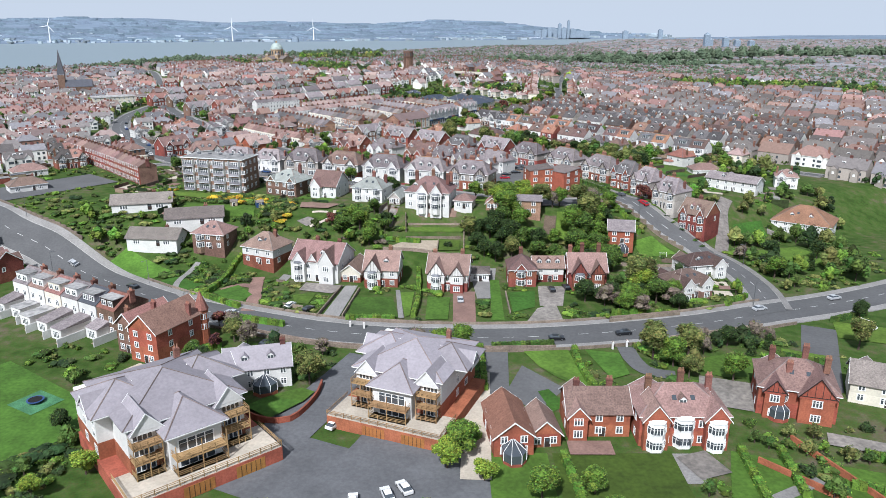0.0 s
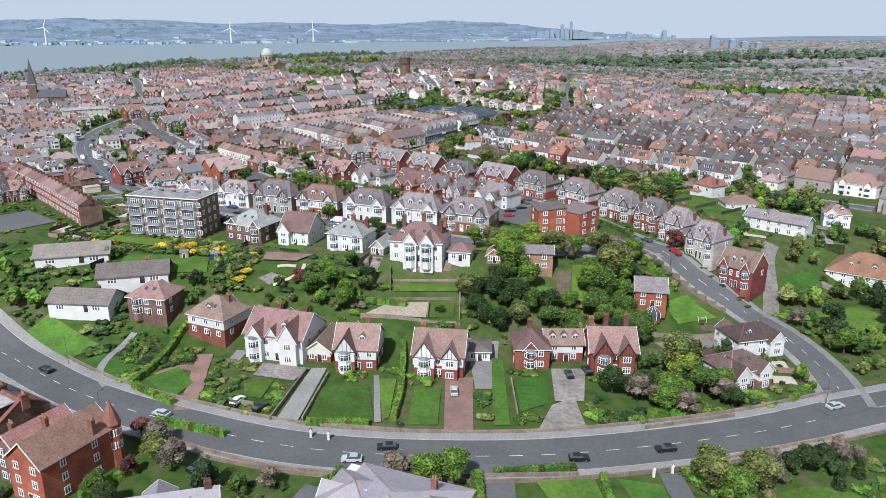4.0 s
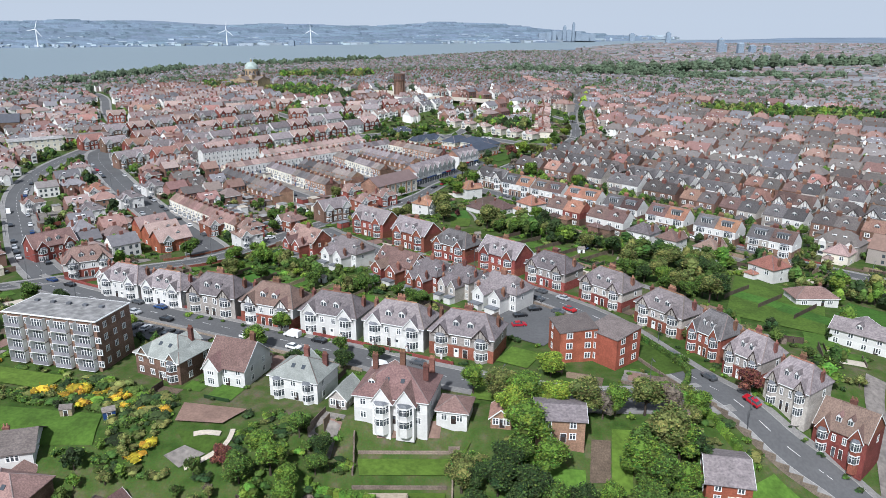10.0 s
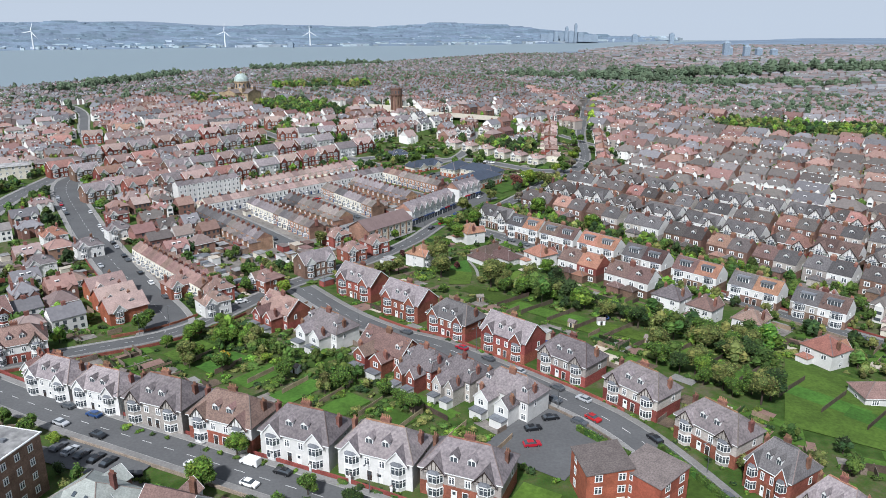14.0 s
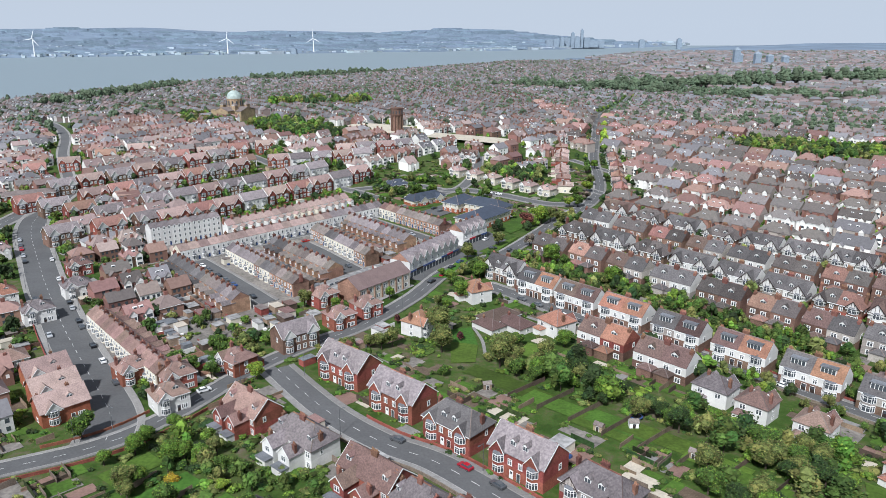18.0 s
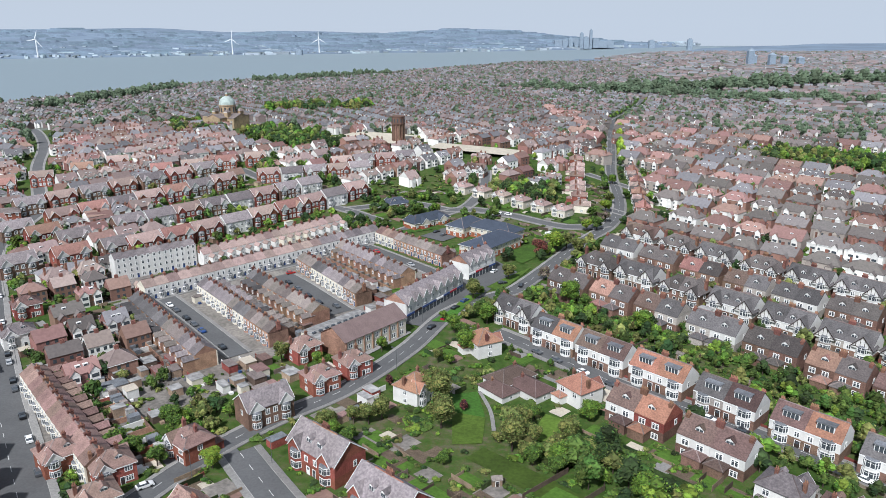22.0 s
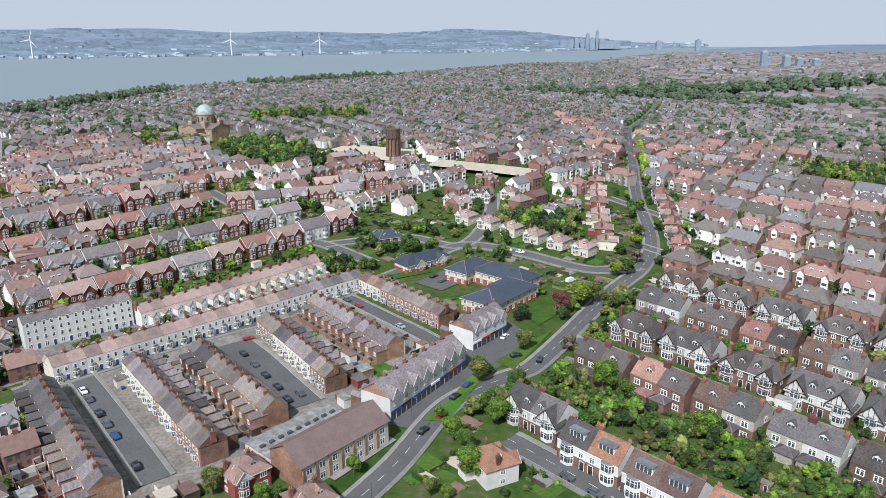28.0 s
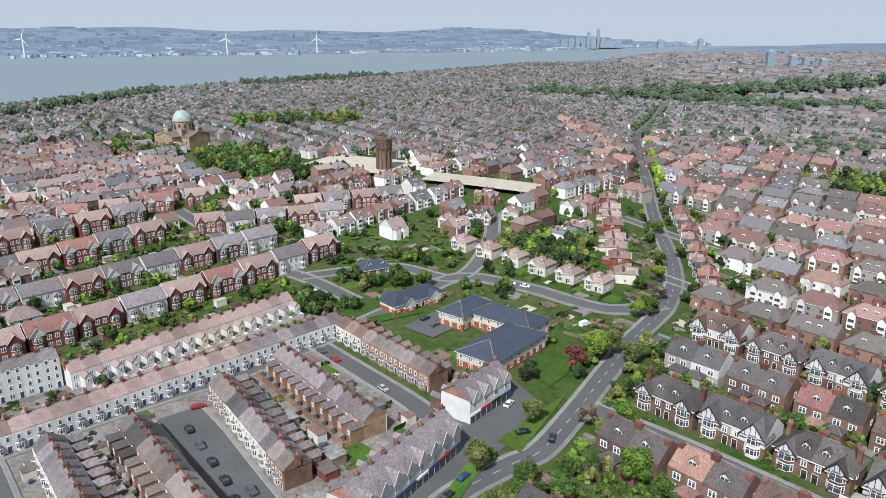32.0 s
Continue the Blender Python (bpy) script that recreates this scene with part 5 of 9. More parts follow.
lane("driveway", [(-58, 201.5), (-58.6, 212), (-60.4, 221), (-62, 232)], 2.1, "red_paving", "red gravel drive up to a brick house")
lane("driveway", [(-61, 222), (-66, 223.5), (-71, 218.5)], 1.5, "red_paving", "red gravel path round a lawn")
lane("path", [(-81, 213), (-86, 220), (-87.5, 230), (-85, 241)], 1.0, "paving", "pale stepped path up a steep garden")
lane("driveway", [(103, 257), (109, 272), (113.4, 287), (119, 297)], 2.4, "yard", "asphalt drive between garden walls")
lane("path", [(-40.6, 266.4), (-41.0, 262.6), (-44.5, 259.2), (-49.6, 256.4)], .55, "pale_paving", "curved flight of garden steps round a lawn", .3)
lane("path", [(-43, 265), (-46.5, 265.4), (-49, 264.8)], .7, "pale_paving", "short flagged path on a garden terrace", .34)
plot("patio", ((-53.8, 259.6), (-49.8, 257), (-45, 260), (-50, 262)), "yard", "worn paved terrace at the foot of curved steps", .26)
plot("lawn", ((112, 270.8), (128.6, 277), (129.8, 286.9), (115.8, 279.8)), "lawn", "mown lawn beside a drive")
plot("lawn", ((93, 334), (118, 322), (136, 358), (112, 376)), "lawn", "large mown lawn with mowing stripes")
plot("lawn", ((120, 240), (142, 250), (136, 268), (116, 262)), "lawn", "rough sloping lawn below a white house")
plot("lawn", ((8.6, 443), (17, 443.5), (18.4, 458), (8.6, 461)), "lawn", "large mown garden lawn beside a path")
plot("lawn", ((8.6, 461), (18.4, 458), (16.4, 474), (8.6, 472)), "lawn", "large mown garden lawn beside a path")
lane("path", [(17.1, 474), (20, 462), (20.6, 450)], .6, "paving", "curved garden path along a lawn")
plot("lawn", ((30, 446.4), (36.5, 444.2), (46.4, 454), (36.4, 460.4)), "lawn", "mown back lawn of a white house")
# front gardens above the main road and the terraces behind them
for nm3, mt3, lb3, cn3 in (
        ("lawn", "lawn", "mown lawn with a curved edge inside a tall hedge", ((-73, 217), (-62.5, 206.5), (-60, 215), (-66.5, 223.5))),
        ("lawn", "lawn", "small square lawn behind a wall", ((-45.4, 208), (-41, 207), (-40, 216.5), (-47, 214.5))),
        ("patio", "yard", "paved terrace before a white villa", ((-46, 219), (-35, 216), (-32, 223), (-45, 226))),
        ("driveway", "paving", "long concrete drive with kerbs down to the road", ((-35.6, 195), (-30.4, 195), (-27.6, 223), (-31.6, 223))),
        ("lawn", "lawn", "broad mown lawn behind a clipped hedge", ((-27.6, 196.5), (-12.8, 196.5), (-15.6, 213), (-28, 213))),
        ("lawn", "lawn", "narrow mown lawn beside a tall hedge", ((-11, 197), (-9.6, 198), (-9, 217), (-13.6, 217))),
        ("path", "paving", "flagged garden path between lawns", ((-12.8, 196), (-11.2, 196), (-13.6, 219), (-15, 219))),
        ("lawn", "lawn", "square mown lawn between shrub beds", ((-5, 195), (1.6, 195), (2.4, 213), (-4.6, 213))),
        ("driveway", "red_paving", "red block-paved drive with a parked car", ((3, 193), (9.6, 193), (10.4, 218), (3.4, 218))),
        ("driveway", "paving", "flagged drive beside a timbered house", ((10.8, 212), (15.6, 212), (18.4, 238), (9.2, 238))),
        ("lawn", "lawn", "grass strip beside a flagged drive", ((14.2, 195), (18, 195), (18.8, 229), (15.8, 229))),
        ("lawn", "lawn", "mown lawn with a curved stone edge", ((21, 201), (28, 205), (29.6, 219), (21, 217))),
        ("driveway", "yard", "curving asphalt drive before brick houses", ((24, 193), (35, 193), (34.6, 208), (28.6, 204))),
        ("driveway", "yard", "asphalt court before garages", ((29.6, 206), (36.6, 206), (40, 223), (31, 223))),
        ("patio", "sand", "sandy worn square on a garden terrace", ((-20.6, 245.6), (-2.2, 243.4), (-1.6, 255.4), (-13, 255.4))),
        ("lawn", "lawn", "bright mown lawn on a garden terrace", ((-2, 243.4), (5.6, 243.2), (6.4, 255.4), (-1.4, 255.4))),
        ("lawn", "lawn", "narrow lawn on an upper garden terrace", ((-12, 258), (7, 258), (12, 264), (-13, 264))),
        ("patio", "red_paving", "pink paved terrace below bow windows", ((-9, 267.2), (5, 267.2), (5.6, 270), (-9, 270))),
        ("lawn", "lawn", "mown lawn with a small goal", ((72.6, 250.4), (86, 255.6), (78.6, 263), (70, 258))),
        ("lawn", "lawn", "sloping garden lawn inside curved steps", ((-50, 262.2), (-44.4, 260.4), (-41.6, 264), (-53.4, 266.4))),
        ("lawn", "lawn", "rough lawn on a bank below flats", ((-98, 262), (-70, 262), (-72, 272), (-100, 276))),
        ("lawn", "lawn", "small lawn below a square brick house", ((27, 252), (35.6, 253), (36, 258), (27.4, 258))),
        ("lawn", "lawn", "large mown lawn with a curved edge", ((24.4, 165), (34.6, 154.4), (33, 175), (21, 174.6))),
        ("lawn", "lawn", "small lawn island in a drive", ((24.4, 143), (28, 146), (25, 153.6), (22.3, 152.4))),
        ("lawn", "lawn", "grass border along a curved drive", ((28, 159.4), (33.6, 153.6), (34.6, 154.4), (24.4, 165))),
        ("lawn", "lawn", "mown lawn beside a tall clipped hedge", ((41, 158.6), (46, 161.2), (46, 173), (37.4, 175)))):
    plot(nm3, cn3, mt3, lb3)

# ==== houses of the ridge and the streets behind it ====
semiA = pair_house("pair of white rendered bay-fronted houses with grey slate roof", lower="white_render", boards=False)
semiH = pair_house("pair of dark red brick houses with grey roof and white trim", upper="red_brick", roof="field_slate", boards=False)
semiB = pair_house("pair of red brick and white rendered bay-fronted houses with slate roof", upper="pebbledash", lower="red_brick")
semiC = pair_house("pair of grey pebbledashed bay-fronted houses with slate roof", lower="pebbledash", upper="pebbledash", ridge=10.4)
semiE = pair_house("pair of red brick villas with brown tiled roof", upper="red_brick", roof="brown_tile", hipped=False, boards=False)
semiF = pair_house("pair of red brick gabled villas with dark slate roof", w=17, upper="red_brick", lower="red_brick", roof="slate", eaves=6.6, ridge=10.8, boards=False, hipped=False)
semiG = pair_house("pair of white and brick houses with brown tiled roof", roof="brown_tile", upper="white_render")
line_up([semiA], (-98, 351), (-81, 343), 2, -22, 8)
for mod, x, y in ((semiC, -63, 336), (semiG, -44, 328), (semiA, -25, 321), (semiA, -6, 314), (semiB, 12.5, 307)):
    put(mod, x, y, -22, 0, 9, 1.14)
    for q2 in (-6.5, -2, 2, 6.5):
        bush(rnd.choice(("s_mid", "s_bright", "s_dark")), x + q2 * .93 - 8.6 * .37, y - q2 * .37 - 8.6 * .93, .45)
rearA = pair_house("backs of white rendered houses with slate roof and lean-tos", lower="white_render", rear=True, boards=False)
rearB = pair_house("backs of red brick houses with brown tiled roof", upper="red_brick", roof="brown_tile", hipped=False, rear=True)
rearC = pair_house("backs of red brick houses with slate roof and white lean-tos", upper="red_brick", rear=True)
rearD = pair_house("backs of pebbledashed houses with grey slate roof", lower="pebbledash", upper="pebbledash", rear=True)
for mod, x, y, k in ((rearB, -47.5, 402, .95), (rearA, -29.5, 386, 1.05), (rearB, -9, 368.5, 1.08), (rearC, 2.2, 357.5, .72), (rearD, 12.8, 350.8, .68), (rearA, 25, 342, 1.0)):
    put(mod, x, y, 139, 0, 8, (k, .95, 1.0))
for mod, x, y, a, k in ((semiF, -24, 431, -40, 1.1), (semiF, -5.5, 410, -41, 1.05), (semiH, 10.8, 393, -42, 1.05), (semiF, 28, 377, -43, 1.0), (semiB, 43.6, 362, -45, 1.05), (semiB, 59, 343.5, -50, 1.05), (semiB, 72, 323.5, -55, 1.05), (semiH, 79.6, 306.5, -57, .68), (semiB, 84.6, 293, -57, .66), (semiC, 90.6, 281.5, -54, .68), (semiE, 99, 272.5, -48, .72)):
    put(mod, x, y, a, 0, 9 if k > .9 else 6, (k, 1.05, 1.08 if k > .9 else 1.15))
    for q2 in (-6.5, -3, 3, 6.5):
        bush(rnd.choice(("s_mid", "s_bright", "s_dark")), x + q2 * math.cos(radians(a)) + 6.9 * math.sin(radians(a)), y + q2 * math.sin(radians(a)) - 6.9 * math.cos(radians(a)), .4)

# streets of interwar semis, running down to the south-east
pl = [plain_pair("pair of brown brick semis with grey tiled roof", upper="brown_brick", roof="field_tile", hipped=True),
      plain_pair("pair of white rendered semis with tall gables and grey roof", upper="white_render", roof="field_slate", big=True),
      plain_pair("pair of semis with orange tiled roof and long dormers", upper="white_render", roof="orange_tile", white_gables=False, strip_dormer=True),
      plain_pair("pair of brick semis with brown and red tiled roof", lower="red_brick", upper="brown_brick", roof="field_tile", roof2="red_tile", hipped=True),
      plain_pair("pair of semis with brown tiled roof and white dormers", upper="white_render", roof="field_brown", white_gables=False, strip_dormer=True),
      plain_pair("pair of white and pebbledashed semis with slate roof", upper="pebbledash", upper2="white_render", roof="field_slate", big=True),
      plain_pair("pair of white semis with brown tiled roof", upper="white_render", lower="brown_brick", roof="field_brown", big=True),
      plain_pair("pair of semis with grey and orange roof and long dormers", upper="white_render", roof="field_slate", roof2="orange_tile", white_gables=False, strip_dormer=True),
      plain_pair("pair of semis with grey and brown roof and long dormers", upper="pebbledash", upper2="white_render", roof="field_slate", roof2="field_brown", white_gables=False, strip_dormer=True),
      plain_pair("pair of semis with brown and orange roof and long dormers", upper="white_render", roof="field_brown", roof2="orange_tile", white_gables=False, strip_dormer=True)]
for (x, y), mod in zip(((34, 529), (47, 509), (61, 494), (76, 479), (92, 463), (109, 448), (126, 432), (143, 416)), (pl[5], pl[7], pl[4], pl[2], pl[8], pl[9], pl[7], pl[8])):
    put(mod, x, y, -45, 0, 8, (1.36, 1.2, 1.2))
backs = [plain_pair("backs of brick and white semis with orange and brown roof", upper="red_brick", upper2="white_render", roof="orange_tile", roof2="field_brown", rear=True), plain_pair("backs of white semis with dark brown tiled roof", upper="white_render", roof="field_brown", rear=True)]
for (x, y), mod in zip(((64, 455), (79.5, 437)), backs):
    put(mod, x, y, 135, 0, 8, (1.36, 1.2, 1.2))
det_white = bungalow("white rendered detached house with brown tiled roof", 9.5, 9, "white_render", "brown_tile", 5.4, 8.4, name="detached_house", front=True)
det_brick = bungalow("red brick detached house with brown tiled roof", 10, 9, "red_brick", "brown_tile", 5.4, 8.6, name="detached_house", front=True)
det_orange = bungalow("white rendered detached house with orange tiled roof", 10.5, 9.5, "white_render", "orange_tile", 5.4, 9.0, name="detached_house", front=True)
det_pink = bungalow("red-roofed white detached house with hipped roof", 9.5, 9, "cream_render", "pink_tile", 4.6, 7.8, name="detached_house", front=True)
det_slate = bungalow("white rendered house with grey slate roof", 11, 9, "white_render", "slate", 5.6, 8.8, name="detached_house", front=True)
bung = bungalow("low white bungalow with brown tiled roof", 14, 9, "white_render", "brown_tile")
bung_dark = bungalow("low white bungalow with dark brown tiled roofs", 14, 9, "white_render", "field_brown")
for x, y, a, mod in ((89, 418, 135, det_slate), (98, 409, 135, det_white), (110, 398, 135, det_white), (124, 376, 120, det_orange), (48, 470, 125, det_orange), (19, 504, 118, det_orange), (-3, 470, 55, det_orange),
                     (158, 330, -20, det_white), (128, 352, 0, bung), (150, 430, 135, det_pink), (165, 405, 135, det_pink)):
    put(mod, x, y, a, 0, 6.5)
put(bung_dark, 27, 480, 40, 0, 7, 1.05)
put(bung_dark, 33, 474, 130, 0, 7, 0.95)
put(bung_dark, 23, 473, 130, 0, 7, 0.8)
# rows of the right-hand field: one row shows its back, the next its front
back = [plain_pair("backs of brown brick semis with grey tiled roof", upper="brown_brick", roof="field_tile", rear=True), plain_pair("backs of white and pebbledashed semis with grey roof", upper="white_render", upper2="pebbledash", lower="pebbledash", roof="field_slate", rear=True), plain_pair("backs of pebbledashed and brick semis with mixed roof", upper="pebbledash", upper2="brown_brick", roof="field_slate", roof2="field_brown", rear=True), plain_pair("backs of brick semis with grey and red roof", lower="brown_brick", upper="brown_brick", roof="field_tile", roof2="red_tile", rear=True)]
mix = [pl[0], pl[1], pl[3], pl[5], pl[1], pl[6], pl[0], pl[5]]
for k2 in range(2):
    for s2, face in ((452 + 61 * k2, 133), (483 + 61 * k2, -47)):
        lo = 340 + 0.2 * (s2 - 452)
        for i2 in range(10):
            r2 = lo - 21.4 * i2
            x, y = s2 * 0.68 - 0.73 * r2, s2 * 0.73 + 0.68 * r2
            put(back[(i2 * 3 + k2) % 4] if face > 0 else mix[(i2 * 3 + k2 * 5) % 8], x + rnd.uniform(-.5, .5), y + rnd.uniform(-.5, .5), face + rnd.uniform(-1.5, 1.5), 0, 8, (1.38, 1.32, 1.24))

hb = [hill_house("pair of red brick hill houses with pinkish roof", roof="pink_tile"), hill_house("pair of dark brick hill houses with slate roof", wall="brown_brick", roof="slate"), hill_house("pair of red-roofed brick houses with white gables", roof="red_tile"), hill_house("pair of white hill houses with slate roof", wall="white_render", roof="slate", gables=False)]
# terraces of the left-hand grid
tw = [terrace_house("white rendered terraced house with slate roof", rear="pebbledash", roof="slate"), terrace_house("white rendered terraced house with worn pinkish roof", roof="pink_tile", rear="cream_render"),
      terrace_house("white rendered terraced house with a slate roof and bay", rear="buff_brick")]
tb = [terrace_house("buff brick terraced house with dark slate roof and rear wing", wall="cream_render", rear="buff_brick", roof="slate"),
      terrace_house("brown brick terraced house with grey roof and rear wing", wall="buff_brick", rear="brown_brick", roof="grey_tile"),
      terrace_house("brick terraced house with dark slate roof and rear wing", wall="cream_render", rear="buff_brick", roof="field_slate")]
tr = [terrace_house("red brick terraced house with brown roof", wall="red_brick", rear="red_brick", roof="brown_tile", gable=True),
      terrace_house("red brick terraced house with gabled bay", wall="red_brick", rear="brown_brick", roof="grey_tile", gable=True),
      terrace_house("rendered terraced house with brown tiled roof", wall="cream_render", rear="brown_brick", roof="brown_tile")]
tall = [terrace_house("tall white four-storey terraced house", wall="white_render", rear="white_render", eaves=10.2, ridge=12.4, storeys=4, wing=False, bay=False)]
terrace(tw, (-124, 553), (-35, 644), 45.6)
terrace(tall, (-147, 577), (-119, 602), 42)
tww = [terrace_house("backs of white terraced houses with pinkish roof", rear="white_render", roof="pink_tile", back=True), terrace_house("backs of cream terraced houses with pinkish roof", rear="cream_render", roof="pink_tile", back=True)]
terrace(tww, (-115, 599), (-58, 664), 229)
terrace(tb, (-98, 558), (-55, 508), -49)
tbb = [terrace_house("backs of buff brick terraced houses with slate roof", wall="cream_render", rear="buff_brick", back=True), terrace_house("backs of brown brick terraced houses with pinkish roof", wall="buff_brick", rear="buff_brick", roof="grey_tile", back=True), terrace_house("backs of brick terraced houses with dark slate roof", wall="cream_render", rear="brown_brick", roof="field_slate", back=True)]
terrace(tbb, (-120, 541), (-75, 489), 131)
terrace(tbb, (-80, 569), (-43, 527), 131)
terrace(tb, (-63, 594), (-29, 548), -52)
terrace(tbb[:2], (-48, 614), (-12, 572), 130)
terrace(tr[2:] + tb[1:2], (-31, 640), (5, 600), -48)
terrace(tr[2:] + tr[:1], (-126, 475), (-80, 424), -46)
for x, y, a, mod in ((-62, 437, -40, det_brick), (-47, 457, 40, hb[1]), (-34, 476, 40, det_brick), (-25, 487, 40, det_brick), (-44, 498, 45, det_brick), (-94, 430, 45, det_brick), (-75, 411, 40, det_white), (-78, 425, 40, det_brick)):
    put(mod, x, y, a, 0, 6)
# the court of red gabled flats, shops and villas west of the terraces
flatc = bungalow("red brick gabled low flats with brown roof", 13, 9, "bright_brick", "pink_tile", 5.2, 8.8, hipped=False, name="low_flats", front=True)
for x, y, a in ((-104, 405, 45), (-112, 416, 45), (-121, 428, 45)):
    put(flatc, x, y, a, 0, 8)
for x, y, a, mod in ((-146, 393, 50, tr and semiE), (-122, 372, 30, semiG), (-104, 356, -20, det_white), (-152, 480, 40, det_slate), (-176, 497, 40, det_orange), (-160, 455, 40, det_slate), (-142, 440, 40, bung), (-163, 535, 40, det_brick), (-150, 507, 40, det_slate), (-195, 470, 40, det_white)):
    put(mod, x, y, a, 0, 7)
# brick villas and terraces on the hill beyond the white terrace
for a, b, n, models in (((-150, 618), (-57, 724), 9, [hb[0], hb[2], hb[0], hb[3]]), ((-174, 655), (-89, 735), 8, [hb[1], hb[3], hb[0]]), ((-218, 668), (-148, 742), 7, [hb[0], hb[2], hb[1]]), ((-250, 690), (-170, 770), 7, [hb[1], hb[0]]), ((-250, 650), (-190, 625), 4, [hb[2], hb[1]]), ((-195, 583), (-160, 612), 3, [hb[1], hb[2]])):
    line_up(models, a, b, n, 47, 7, 0.5, s=(1.13, 1.05, 1.05))
for a, b, n, models in (((-120, 757), (-60, 775), 5, [hb[0], hb[3], hb[1]]), ((-75, 790), (-30, 806), 4, [hb[0], hb[1]]), ((-200, 770), (-140, 800), 4, [hb[2], hb[0]]), ((-290, 730), (-240, 790), 4, [hb[2], hb[0]])):
    line_up(models, a, b, n, 25, 7, 1.2)
# red-roofed houses beside the long road
line_up([det_pink], (14, 736), (72, 690), 6, -40, 6, 0.6)
line_up([det_pink, det_brick, det_pink], (84, 700), (100, 812), 8, 82, 6, 1.6)
line_up([det_pink, pl[3]], (122, 690), (140, 806), 8, -98, 6, 0.6)
line_up([det_pink, pl[6]], (6, 768), (40, 780), 3, -20, 6, 0.6)
line_up([pl[3], pl[6], pl[2]], (-50, 832), (90, 800), 1, -20, 6, 0.6)
# houses above the western street and the main road
line_up([pl[3]], (-210, 395), (-180, 350), 3, 40, 7)
mais = terrace_house("brown brick maisonette with brown roof", wall="red_brick", rear="brown_brick", roof="brown_tile", bay=False, wing=False, storeys=3, eaves=7.6, ridge=9.8)
terrace([mais], (-200, 392), (-128, 312), -48)
line_up([bung], (-190, 330), (-175, 300), 2, 40, 7)

for nm2, f2, l2, o2, mt2 in (("ridge", 12, 170, -6.9, "red_brick"), ("ridge", 70, 150, 6.9, "stone_wall"), ("hill", 60, 262, -6.6, "stone_wall"), ("hill", 150, 250, 6.6, "red_brick"), ("cross", 14, 190, -5.8, "red_brick"), ("cross", 60, 190, 5.8, "stone_wall"), ("main", 20, 170, -9.0, "stone_wall"), ("main", 200, 420, -9.0, "stone_wall"), ("main", 240, 420, 9.0, "stone_wall"), ("long", 30, 130, 6.9, "red_brick"), ("long", 60, 100, -6.9, "red_brick"), ("west", 10, 120, 7.6, "red_brick"), ("gate", 20, 140, -9.4, "red_brick")):
    road_wall(nm2, f2, l2, o2, .9, mt2, "low garden wall along the pavement")


def back_yards(a, b, side, depth, pitch=5.2):
    """Brick yard walls, sheds and lean-tos behind a terrace, as one joined tangle."""
    m = Mesh()
    L = math.dist(a, b)
    ux, uy = (b[0] - a[0]) / L, (b[1] - a[1]) / L
    vx, vy = -uy * side, ux * side
    spot = lambda u, v: (a[0] + ux * u + vx * v, a[1] + uy * u + vy * v)

    def slab(u0, u1, v0, v1, h, mat):
        ring = [spot(u0, v0), spot(u1, v0), spot(u1, v1), spot(u0, v1)]
        if side < 0:
            ring.reverse()
        z = ground(*spot((u0 + u1) / 2, (v0 + v1) / 2))
        m.prism(ring, z - 1, z + h, mat)
    for i in range(int(L / pitch) + 1):
        u = i * pitch
        slab(u - .12, u + .12, 8, 8 + depth, 1.8, rnd.choice(("red_brick", "brown_brick", "buff_brick", "white_render")))
        if rnd.random() < .7:
            w, d = rnd.uniform(1.5, 2.6), rnd.uniform(1.6, 3.2)
            v = rnd.choice((8.2, 8 + depth - d - .2))
            slab(u + .4, u + .4 + w, v, v + d, 2.2, rnd.choice(("timber_pale", "red_brick", "white_render", "brown_brick")))
            slab(u + .25, u + .55 + w, v - .15, v + d + .15, 2.35, rnd.choice(("lead", "flat_roof", "grey_tile")))
        if rnd.random() < .5:
            slab(u + .3, u + pitch - .3, 8.3, 8 + depth * .6, .12, rnd.choice(("paving", "lawn", "pale_paving", "yard")))
    slab(0, L, 8 + depth, 8 + depth + .22, 1.9, "brown_brick")
    single("yard_walls", m, "brick yard walls and sheds behind a terrace", "yards", "stuff")


back_yards((-126, 475), (-80, 424), 1, 10)
back_yards((-120, 541), (-75, 489), -1, 8)
back_yards((-98, 558), (-55, 508), 1, 2)
back_yards((-124, 553), (-35, 644), 1, 3)


